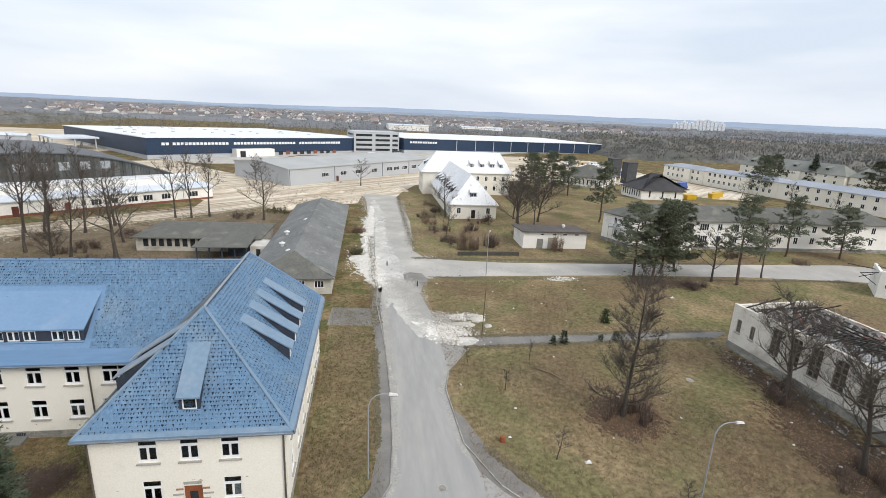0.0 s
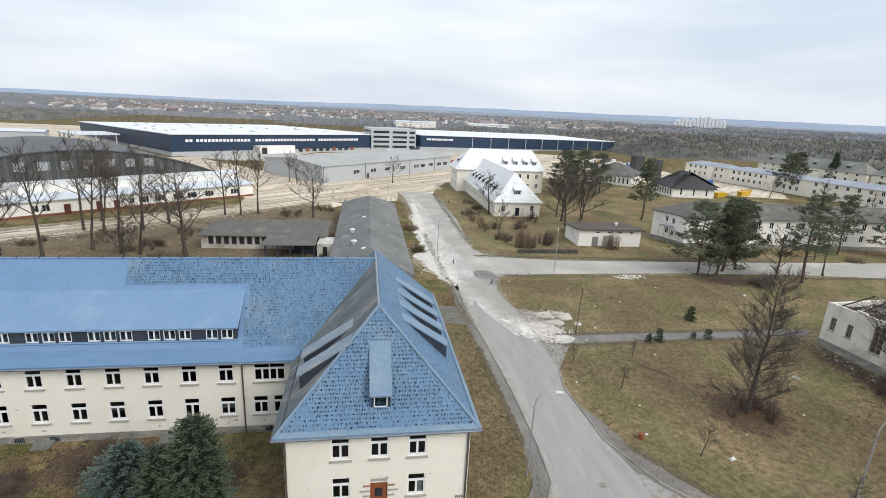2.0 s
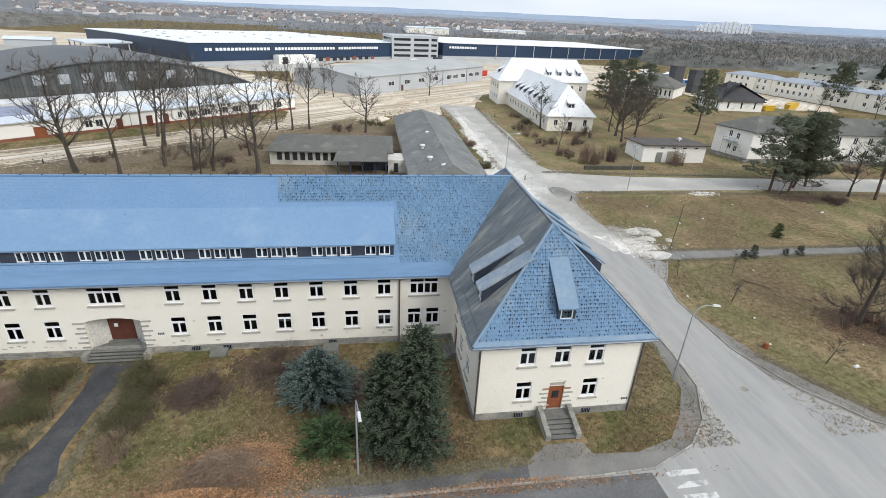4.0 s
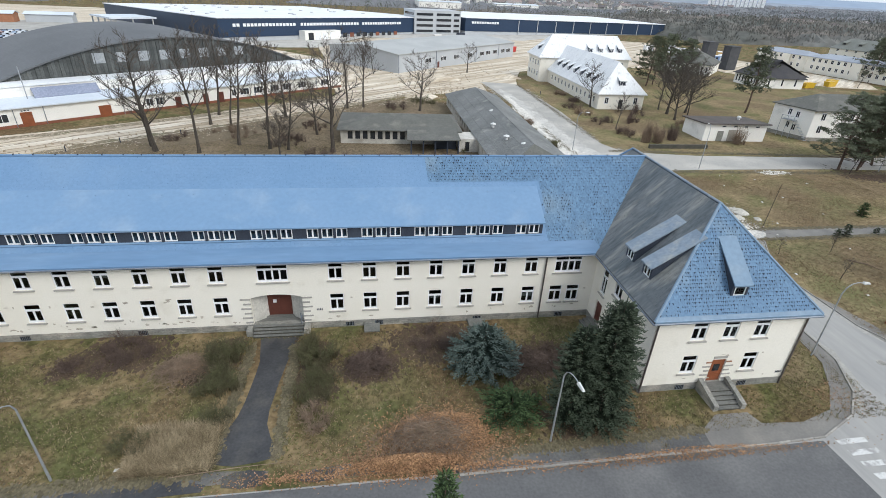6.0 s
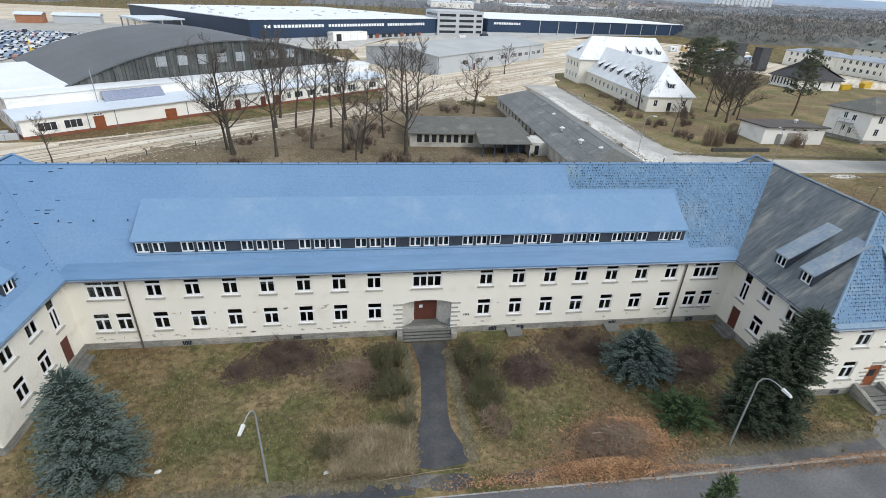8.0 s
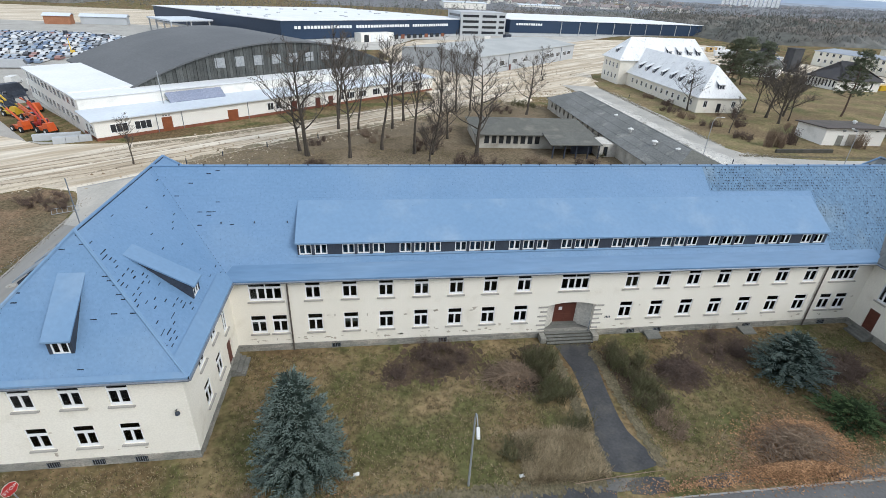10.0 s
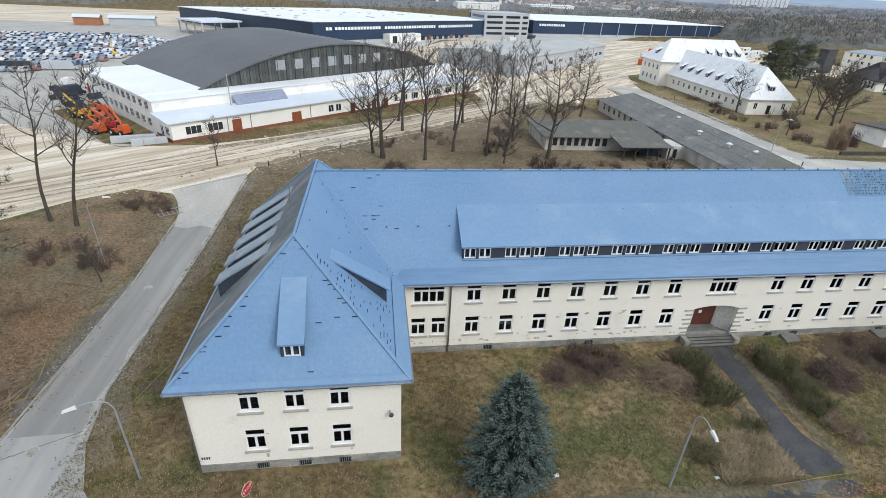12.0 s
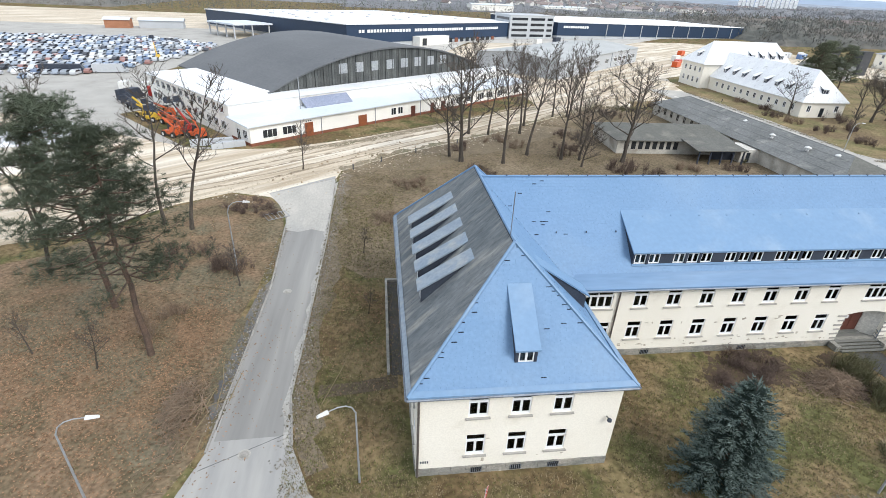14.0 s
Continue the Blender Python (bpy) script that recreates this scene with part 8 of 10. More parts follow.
DARK_TWIG = surface("dark_red_brown_twigs", (0.14, 0.10, 0.08), (0.11, 0.08, 0.065), 1, 8, island=0.25, bump=0)
GREEN_TWIG = surface("olive_green_twigs", (0.125, 0.125, 0.06), (0.105, 0.092, 0.052), 1, 8, island=0.3, bump=0)
DRY_TWIG = surface("dry_brown_sticks", (0.27, 0.20, 0.14), (0.20, 0.145, 0.105), 1, 8, island=0.3, bump=0)
for i, (x, y, n, h, r, mt, lab) in enumerate((
    (-13, -2.68, 700, 1.3, 2.6, DARK_TWIG, "dense dark leafless shrub below the wall"), (-16.9, -4.08, 200, 1.0, 1.1, DARK_TWIG, "small dark leafless shrub"),
    (-4.08, -4.07, 700, 2.4, 1.9, GREEN_TWIG, "olive shrub beside the entrance path"), (-3.91, -7.71, 700, 2.1, 1.9, GREEN_TWIG, "olive shrub beside the entrance path"),
    (-3.41, -10.7, 200, 1.4, 1.1, GREEN_TWIG, "olive shrub beside the entrance path"), (3.57, -4.67, 700, 2.4, 2.0, GREEN_TWIG, "olive shrub beside the entrance path"), (3.73, -8.52, 700, 2.0, 2.0, GREEN_TWIG, "olive shrub beside the entrance path"), (4.02, -11.8, 260, 1.3, 1.4, DRY_TWIG, "dry leafless shrub in the grass"),
    (8.26, -5.69, 380, 1.3, 1.7, DARK_TWIG, "dark leafless shrub on the lawn"), (14.2, -3.26, 420, 1.2, 2.2, DARK_TWIG, "dark leafless thicket below the wall"), (24.1, -6.67, 420, 1.0, 2.5, DARK_TWIG, "dark leafless thicket below the wall"), (-32.5, -9.57, 200, 1.0, 1.5, DRY_TWIG, "dry brown shrub beside the wing"), (-25.3, -16.2, 300, 1.2, 2.2, DRY_TWIG, "dry brown shrub on the lawn"), (-8.85, -12.8, 200, 1.0, 1.3, GREEN_TWIG, "olive shrub in dry grass"),
    (77.3, -1.11, 420, 3.0, 3.2, DARK_TWIG, "dense dark suckers round the tree foot"), (98.9, 0.46, 500, 2.0, 3.0, DARK_TWIG, "dark undergrowth beside the ruin"), (94.5, -13.1, 600, 2.2, 4.0, DARK_TWIG, "dark undergrowth beside the ruin"),
    (71.4, 64.5, 420, 5.5, 1.6, DRY_TWIG, "thin birch thicket beside the street"), (74.5, 64.4, 420, 5.5, 1.6, DRY_TWIG, "thin birch thicket beside the street"), (79.3, 67.3, 380, 4.0, 2.2, DARK_TWIG, "leafless thicket beside the shed"), (94.4, 63.9, 380, 4.4, 1.9, DRY_TWIG, "leafless shrub before the shed"), (68.7, 82.5, 420, 2.2, 3.5, DARK_TWIG, "leafless thicket beside the road"), (67.2, 99.7, 420, 2.0, 3.2, DARK_TWIG, "leafless thicket beside the road"), (83.4, 94.4, 500, 2.6, 5.0, DARK_TWIG, "leafless thicket before the hall"), (69.5, 70.8, 420, 2.4, 3.0, DARK_TWIG, "leafless thicket beside the street"),
    (47.5, 60.6, 500, 1.8, 2.2, GREEN_TWIG, "olive thicket along the shed"), (47.8, 80.6, 500, 1.8, 2.2, DRY_TWIG, "dry thicket along the shed"), (28.6, 57.3, 300, 1.6, 1.6, GREEN_TWIG, "green shrub beside the porch"), (24.3, 104.2, 600, 1.8, 4.5, GREEN_TWIG, "olive thicket behind the low building"), (36.3, 108.8, 500, 2.0, 3.6, DARK_TWIG, "dark thicket behind the shed"),
    (-64.7, 34.4, 700, 1.3, 4.5, DARK_TWIG, "dark brush heap at the road bend"), (-62.7, 18.1, 400, 2.4, 3.0, DARK_TWIG, "leafless thicket beside the road"), (-69.5, 20.4, 400, 2.0, 3.5, DARK_TWIG, "leafless thicket below the trees"), (-67.3, 7.65, 300, 1.6, 3.0, DRY_TWIG, "dry thicket below the pines"), (-44.9, 30.1, 400, 1.5, 3.0, DRY_TWIG, "dry brush on the bank"), (-40.6, 44.5, 500, 1.6, 4.0, DRY_TWIG, "dry brush on the bank"), (-27.9, 50.4, 500, 1.6, 4.0, DARK_TWIG, "dark brush below the trees"), (-8.3, 63.1, 600, 1.8, 5.0, DARK_TWIG, "dark brush below the trees"), (-19.1, 69.6, 600, 1.5, 5.5, DRY_TWIG, "dry brush below the trees"), (-1.15, 51.6, 600, 2.4, 4.0, DARK_TWIG, "dark brush before the low building"),
    (-36.5, 34.2, 300, 1.2, 3.0, DARK_TWIG, "dark brush on the brown bank"), (-23.8, 40.4, 300, 1.4, 3.4, DARK_TWIG, "dark brush below the trees"), (-11, 44.9, 300, 1.3, 3.2, DRY_TWIG, "dry brush below the trees"), (4, 49.6, 300, 1.8, 3.0, DARK_TWIG, "dark brush before the low building"), (12.4, 51.9, 300, 1.5, 2.6, DRY_TWIG, "dry brush before the low building"), (22.7, 52, 300, 1.8, 2.6, DARK_TWIG, "dark brush before the porch"), (-30, 65.2, 300, 1.3, 3.0, DARK_TWIG, "dark brush beside the sand track"), (-4.08, 74.5, 400, 1.6, 4.0, DARK_TWIG, "dark brush below the trees"), (8.2, 84.5, 400, 1.6, 4.0, DRY_TWIG, "dry brush behind the low building"), (16.1, 96.1, 400, 1.8, 4.0, DARK_TWIG, "dark thicket beside the sand track"), (67.7, 92, 400, 2.4, 2.6, DRY_TWIG, "dry thicket beside the hall"), (71.4, 108.4, 400, 2.0, 2.2, DARK_TWIG, "dark thicket along the hall"), (70.5, 119.1, 400, 1.8, 2.2, DRY_TWIG, "dry thicket along the hall"), (77.9, 83, 400, 2.6, 3.4, DARK_TWIG, "leafless thicket before the hall"), (90.9, 79.7, 400, 2.2, 3.4, DRY_TWIG, "dry thicket before the hall"),
    (125.5, 59.1, 300, 1.6, 2.0, DARK_TWIG, "dark hedge before the block"), (136.8, 58, 300, 1.4, 2.4, DARK_TWIG, "dark hedge before the block"), (149.9, 53.2, 300, 2.2, 2.0, DRY_TWIG, "leafless shrub beside the street"), (112.6, 38.7, 500, 1.6, 3.0, DARK_TWIG, "dark undergrowth below the pines"))):
    solid("shrub", bush_mesh(100 + i, int(n * 0.62), h, r, 0.017), mt, lab, "shrub", at=Matrix.Translation((x, y, GZ)))


def heap_mesh(seed, n, rx, ry, h, thick=0.02):
    rr = random.Random(seed)
    mb = MB()
    for i in range(n):
        x, y = rr.gauss(0, rx * 0.45), rr.gauss(0, ry * 0.45)
        z = h * max(0.05, 1 - (x / rx) ** 2 - (y / ry) ** 2) * rr.uniform(0.3, 1)
        L, a = rr.uniform(0.5, 1.9), rr.uniform(0, 6.28)
        d = Vector((math.cos(a), math.sin(a), rr.uniform(-0.35, 0.35))) * L * 0.5
        p = Vector((x, y, z))
        mb.tube([p - d, p + Vector((0, 0, 0.06)), p + d], [thick, thick * 0.8, thick * 0.4], 3, cap=False)
    return mb


for i, (x, y, n, rx, ry, h, mt, lab) in enumerate(((-7.1, -5.4, 1100, 2.6, 1.7, 1.3, DRY_TWIG, "heap of cut brown branches on the lawn"), (12.8, -14.6, 1500, 3.9, 2.2, 1.4, DRY_TWIG, "long heap of cut branches and leaves"), (22.8, -6.9, 700, 3.2, 1.6, 0.8, DARK_TWIG, "heap of dark cut branches"), (-61.6, -4.4, 520, 1.6, 4.2, 1.4, DRY_TWIG, "heap of brown cut brush beside the road"), (8.1, -6.2, 700, 2.2, 1.6, 1.2, DARK_TWIG, "heap of cut sticks on the lawn"))):
    solid("branch_heap", heap_mesh(200 + i, n, rx, ry, h), mt, lab, "branch heap", at=Matrix.Translation((x, y, GZ)), kind="stuff")

# fallen trunks and stems
rr = random.Random(35)
for i in range(13):
    cx, cy, a, L = rr.gauss(-59.6, 0.7), rr.gauss(-4.2, 1.8), rr.gauss(1.35, 0.45), rr.uniform(1.4, 3.4)
    d = Vector((math.cos(a), math.sin(a), rr.uniform(0.0, 0.12))) * L * 0.5
    c = Vector((cx, cy, GZ + rr.uniform(0.25, 0.75)))
    solid("cut_stem", MB().tube([c - d, c + Vector((0, 0, 0.05)), c + d], [0.045, 0.038, 0.02], 5), STRAW if i % 3 else DRY_TWIG, "pale cut sapling stem on a brush heap", "stem", "cut stems")
for i, (p, q, r, lab) in enumerate((((71.2, 9.26), (73.5, 6.43), 0.09, "fallen bare branch on the lawn"), ((-67.1, 14.3), (-61.6, 12.7), 0.05, "fallen pale birch stem"), ((-51.2, -4.2), (-48.8, 3.61), 0.04, "pale cut stem beside the road"), ((-5.25, -15.9), (2.45, -15.4), 0.035, "cut branch on the pavement"), ((6.48, -17.1), (13.9, -17.2), 0.05, "fallen pale stem at the kerb"))):
    solid("fallen_branch", MB().tube([(p[0], p[1], GZ + r), ((p[0] + q[0]) / 2 + 0.15, (p[1] + q[1]) / 2, GZ + r + 0.12), (q[0], q[1], GZ + r)], [r, r * 0.8, r * 0.4], 6), DRY_TWIG if i in (0, 3) else STRAW, lab, "branch")


# ---- grass tufts and leaves ----
def blocked(x, y):
    if -44.4 < x < 44.4 and -0.4 < y < 14.5:
        return True
    if 30.4 < abs(x) < 44.6 and -11.6 < y < 15:
        return True
    if 52.3 < x < 59.8 and y > -20 or y < -15.8 and x > 31 or y < -17.4:
        return True
    if -59.2 < x < -53.2 and y < 50:
        return True
    if -2.0 < x < 1.6 and y < -1.5 and y > -15.5:
        return True
    if 63 < x < 105 and 15.9 < y < 19.3 or 42 < y < 56 and x > 59:
        return True
    if x > 101 and -36 < y < 15:
        return True
    if 35.6 < x < 39.4 and -14.3 < y < -10:
        return True
    return False


def tuft_field(seed, count, areas, blades, size, want):
    rr = random.Random(seed)
    v, f = [], []
    total = sum((a[2] - a[0]) * (a[3] - a[1]) for a in areas)
    for a in areas:
        for _ in range(int(count * (a[2] - a[0]) * (a[3] - a[1]) / total)):
            x, y = rr.uniform(a[0], a[2]), rr.uniform(a[1], a[3])
            if blocked(x, y) or want(x, y) < rr.random():
                continue
            for _b in range(blades):
                ang, ln = rr.uniform(0, 6.28), size * rr.uniform(0.5, 1.3)
                bx, by = x + rr.uniform(-0.12, 0.12), y + rr.uniform(-0.12, 0.12)
                dx, dy = math.cos(ang), math.sin(ang)
                w = 0.024
                o = len(v)
                v += [(bx - dy * w, by + dx * w, GZ), (bx + dy * w, by - dx * w, GZ), (bx + dx * ln * 0.7, by + dy * ln * 0.7, GZ + ln * rr.uniform(0.35, 0.9))]
                f.append((o, o + 1, o + 2))
    mb = MB()
    mb.v, mb.f = v, f
    return mb


LAWNS = [(-29.9, -17.1, 30.1, -0.53), (29.9, -17.2, 51.6, -11), (44.8, -12.1, 51.7, 35.2), (60.1, -19.9, 100.1, 42), (-53.4, -17.1, -30.4, -11.1), (-53.4, -14.1, -44.1, 48.4), (-90, -16.1, -58.6, 36.8), (-49.2, 14.8, 0.3, 61.8)]


def patch(x, y, s, o):
    return 0.5 + 0.9 * noise.noise((x * s + o, y * s - o, o))


solid("dry_grass", tuft_field(71, 90000, LAWNS, 4, 0.18, lambda x, y: patch(x, y, 0.16, 3.0) * (0.35 if x < -57 else 1.0)), STRAW, "dry straw-coloured winter grass", "grass", kind="stuff")
solid("green_grass", tuft_field(72, 26000, LAWNS, 4, 0.20, lambda x, y: (patch(x, y, 0.10, 9.0) - 0.1) * (0.3 if x > 58 else 0.15 if x < -57 else 1.3)), GREEN_GRASS, "short green and olive grass tufts", "grass", kind="stuff")
solid("long_dry_grass", tuft_field(73, 5200, [(-8.4, -15.6, -2.7, -11.4)], 6, 0.66, lambda x, y: patch(x, y, 0.5, 1.0) + 0.2), surface("long_pale_straw", (0.37, 0.30, 0.195), (0.27, 0.215, 0.135), 0.5, 6, island=0.45, bump=0, rough=1.0, spec=0.05), "long pale flattened dry grass", "grass", kind="stuff")

FRONT = [(-29.9, -16.1, 30.1, -0.83), (29.9, -17.2, 51.6, -11), (-53.4, -17.1, -30.4, -11.1), (44.8, -12.1, 51.4, 31.1), (-53.3, -12.1, -44.3, 40.5)]
solid("short_dry_grass", tuft_field(75, 46000, FRONT, 4, 0.15, lambda x, y: patch(x, y, 0.35, 2.0)), STRAW, "short straw-coloured winter grass", "grass", kind="stuff")
solid("short_green_grass", tuft_field(76, 36000, FRONT, 4, 0.15, lambda x, y: patch(x, y, 0.22, 7.0)), GREEN_GRASS, "short olive-green grass tufts", "grass", kind="stuff")
solid("dead_grass", tuft_field(77, 22000, FRONT, 4, 0.14, lambda x, y: patch(x, y, 0.3, 12.0)), surface("dark_dead_grass", (0.10, 0.078, 0.045), (0.075, 0.06, 0.036), 0.5, 6, island=0.4, bump=0, rough=1.0, spec=0.05), "dark dead grass", "grass", kind="stuff")
solid("brown_grass", tuft_field(74, 42000, [(60.1, -19.9, 100.1, 42)], 4, 0.20, lambda x, y: patch(x, y, 0.12, 5.0)), surface("brown_dead_grass", (0.29, 0.215, 0.13), (0.23, 0.165, 0.10), 0.5, 6, island=0.35, bump=0, rough=1.0, spec=0.05), "short brown dead grass", "grass", kind="stuff")


def leaf_field(seed, spots, pile=0.0):
    rr = random.Random(seed)
    v, f = [], []
    for x0, y0, rx, ry, n in spots:
        for _ in range(n):
            x, y = rr.gauss(x0, rx * 0.5), rr.gauss(y0, ry * 0.5)
            a, s = rr.uniform(0, 6.28), rr.uniform(0.05, 0.10)
            z = GZ + 0.035 + rr.uniform(0, 0.03) + pile * max(0, 1 - ((x - x0) / rx) ** 2 - ((y - y0) / ry) ** 2) * rr.uniform(0.4, 1.0)
            t1, t2 = rr.uniform(-0.03, 0.03), rr.uniform(-0.03, 0.03)
            o = len(v)
            c, q = math.cos(a) * s, math.sin(a) * s
            v += [(x - c, y - q, z), (x + q * 0.6, y - c * 0.6, z + t1), (x + c, y + q, z + t2), (x - q * 0.6, y + c * 0.6, z)]
            f.append((o, o + 1, o + 2, o + 3))
    mb = MB()
    mb.v, mb.f = v, f
    return mb


solid("fallen_leaves", leaf_field(81, [(11.7, -15.9, 5.5, 1.5, 5200), (12.7, -14.4, 3.2, 1.6, 2400), (31, -17.9, 12, 0.5, 700), (2.97, -16.6, 5, 0.7, 500), (-73.4, 1.46, 13, 14, 16000), (-63.6, 5.49, 3, 12, 4000), (-65, -6.57, 6, 8, 1800), (-81.6, 11.9, 10, 12, 2500), (77.3, -1.7, 6, 5, 2600), (94.9, -8.09, 7, 12, 3600), (82, -10.1, 14, 10, 1600), (-67.7, 25.6, 8, 8, 1200), (-47.3, 5.97, 3, 14, 900), (-23.7, -16.2, 6, 2, 700), (48.5, -13.7, 3, 2, 300), (25.8, -12.7, 3, 3, 600)]), LEAF_LITTER, "fallen reddish-brown leaves", "leaves", kind="stuff")

solid("leaf_heap", leaf_field(82, [(13.6, -14.2, 4.4, 2.3, 11000), (10.8, -16.6, 4.6, 0.9, 6000), (3.5, -17.2, 3.5, 0.4, 350), (16.4, -17.5, 5, 0.35, 500), (31, -17.8, 9, 0.3, 700), (-6.67, -5.49, 1.6, 1.1, 300)], 0.95), surface("orange_brown_leaves", (0.40, 0.235, 0.125), (0.27, 0.155, 0.085), 1, 6, island=0.5, bump=0, rough=0.9, spec=0.1), "heap of reddish-brown leaves over cut branches", "leaves", kind="stuff")

# chippings and rubble along kerbs and dusty places
def stone_field(seed, spots, smin, smax):
    rr = random.Random(seed)
    mb = MB()
    for x0, y0, x1, y1, n, w in spots:
        for _ in range(n):
            f_ = rr.random()
            x, y = x0 + (x1 - x0) * f_ + rr.gauss(0, w), y0 + (y1 - y0) * f_ + rr.gauss(0, w)
            s = rr.uniform(smin, smax)
            mb.m = Matrix.Translation((x, y, GZ + 0.01 + s * 0.3)) @ Euler((rr.uniform(0, 6), rr.uniform(0, 6), rr.uniform(0, 6))).to_matrix().to_4x4()
            mb.add([(s, 0, 0), (-s * 0.6, s * 0.8, 0), (-s * 0.6, -s * 0.8, 0), (0, 0, s * 0.8), (0, 0, -s * 0.6)], [(0, 1, 3), (1, 2, 3), (2, 0, 3), (1, 0, 4), (2, 1, 4), (0, 2, 4)])
    return mb


solid("chippings", stone_field(91, [(-53.4, -10.1, -52.5, 46.8, 1500, 0.35), (-59, -6.24, -58.7, 28.4, 500, 0.4), (60.2, 60.5, 61, 134.7, 260, 0.5), (49.7, 60.5, 49.1, 134.6, 260, 0.7), (62.1, 26, 67.1, 19.7, 500, 1.6), (65.4, 27.4, 68, 24.8, 300, 0.8), (50.7, 62.5, 54.1, 100.9, 300, 1.5), (61, 60.4, 67.8, 56.8, 120, 0.8), (83.9, 44.5, 90.1, 43.8, 60, 0.5)], 0.04, 0.11), surface("pale_stone_chips", (0.32, 0.30, 0.27), (0.22, 0.205, 0.18), 1, 5, island=0.3), "pale stone chippings beside the roads", "rubble", kind="stuff")
solid("ruts", stone_field(92, [(-61.3, 46.8, 33.9, 121, 260, 3.0), (13.1, 122.9, 60.3, 173.4, 300, 9), (23.2, 118.1, 46.5, 124.9, 150, 3)], 0.08, 0.35), surface("sandy_clods", (0.40, 0.32, 0.22), (0.30, 0.24, 0.17), 1, 5, island=0.3), "clods and stones on the sand track", "rubble", kind="stuff")

# ---- the distance: woods, town, towers, hills ----
def canopy(seed, zones, cell):
    """The closed mass of leafless crowns: an uneven sheet standing on the ground."""
    rr = random.Random(seed)
    mb = MB()
    for x0, y0, x1, y1, n, h in zones:
        nx, ny = max(2, int((x1 - x0) / cell)), max(2, int((y1 - y0) / cell))
        o = len(mb.v)
        for j in range(ny + 1):
            for i in range(nx + 1):
                x, y = x0 + (x1 - x0) * i / nx + rr.uniform(-0.4, 0.4) * cell, y0 + (y1 - y0) * j / ny + rr.uniform(-0.4, 0.4) * cell
                rim = min(i, nx - i, j, ny - j)
                z = GZ - 0.5 if rim == 0 else GZ + h * min(1.0, rim / 3.5) * max(0.05, 0.45 + 0.5 * noise.noise((x * 0.012, y * 0.012, seed)) + 0.25 * noise.noise((x * 0.05, y * 0.05, seed)) + rr.uniform(-0.12, 0.12))
                mb.v.append((x, y, z))
        mb.f += [(o + j * (nx + 1) + i, o + j * (nx + 1) + i + 1, o + (j + 1) * (nx + 1) + i + 1, o + (j + 1) * (nx + 1) + i) for j in range(ny) for i in range(nx)]
    return mb


def far_woods(seed, zones, slim=1.0, low=0.12, sprays=12):
    """Crowns of many slim upright sprays, past counting."""
    rr = random.Random(seed)
    v, f = [], []
    for x0, y0, x1, y1, n, h in zones:
        for _ in range(n):
            x, y = rr.uniform(x0, x1), rr.uniform(y0, y1)
            hh = h * rr.uniform(0.65, 1.1)
            for k in range(sprays):
                a, g = rr.uniform(0, 6.28), rr.uniform(low, 0.9)
                r = hh * 0.32 * slim * math.sqrt(max(0.04, 1 - (1.6 * g - 0.7) ** 2)) * rr.uniform(0.1, 1.0)
                cx, cy, cz = x + math.cos(a) * r, y + math.sin(a) * r, GZ + hh * g
                w, t_ = hh * rr.uniform(0.015, 0.04), hh * rr.uniform(0.05, 0.11)
                b = rr.uniform(0, 3.14)
                wx, wy = w * math.cos(b), w * math.sin(b)
                lx, ly = math.cos(a) * t_ * 0.35, math.sin(a) * t_ * 0.35
                o = len(v)
                v += [(cx - lx, cy - ly, cz - t_), (cx + wx, cy + wy, cz + t_ * 0.2), (cx + lx, cy + ly, cz + t_), (cx - wx, cy - wy, cz + t_ * 0.1)]
                f.append((o, o + 1, o + 2, o + 3))
    mb = MB()
    mb.v, mb.f = v, f
    return mb


NEAR_ZONES = [(345, 330, 900, 700, 2600, 15), (250, 330, 345, 520, 420, 13), (380, 140, 900, 330, 2300, 15), (150, 540, 345, 680, 420, 10), (-700, 500, -285, 760, 900, 8.5), (345, 60, 380, 200, 120, 13), (380, -60, 900, 140, 1600, 15)]
FAR_ZONES = [(600, 700, 1500, 1300, 3000, 16), (1500, 700, 2600, 2200, 2600, 17), (900, -100, 2400, 700, 3000, 17), (-100, 690, 600, 900, 500, 9), (-900, 780, 350, 1000, 700, 6), (-1400, 1000, 600, 1600, 1500, 6.5), (-1500, 1600, 1400, 2600, 1500, 11)]
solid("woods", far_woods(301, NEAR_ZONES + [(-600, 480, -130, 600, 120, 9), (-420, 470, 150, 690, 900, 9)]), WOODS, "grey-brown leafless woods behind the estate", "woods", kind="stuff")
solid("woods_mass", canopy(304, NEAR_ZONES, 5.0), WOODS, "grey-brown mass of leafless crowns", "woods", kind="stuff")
# far woods: pale blue-grey base colour stands in for haze
HAZE_TINTED_WOODS = surface("haze_tinted_bare_woods", (0.215, 0.22, 0.23), (0.185, 0.192, 0.205), 0.004, 0.03, island=0.10, grain=0.1, bump=0, rough=1, spec=0)
solid("distant_woods", far_woods(303, FAR_ZONES + [(-900, 700, 600, 1300, 520, 9), (-1200, 1300, 1400, 2300, 900, 11)], 1.5, 0.35, 9), HAZE_TINTED_WOODS, "leafless woods to the horizon, haze in their colour", "woods", kind="stuff")
solid("distant_woods_mass", canopy(305, FAR_ZONES, 13.0), HAZE_TINTED_WOODS, "mass of leafless crowns, haze in its colour", "woods", kind="stuff")
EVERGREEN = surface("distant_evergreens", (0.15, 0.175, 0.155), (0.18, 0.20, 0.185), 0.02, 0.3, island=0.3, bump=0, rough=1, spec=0)
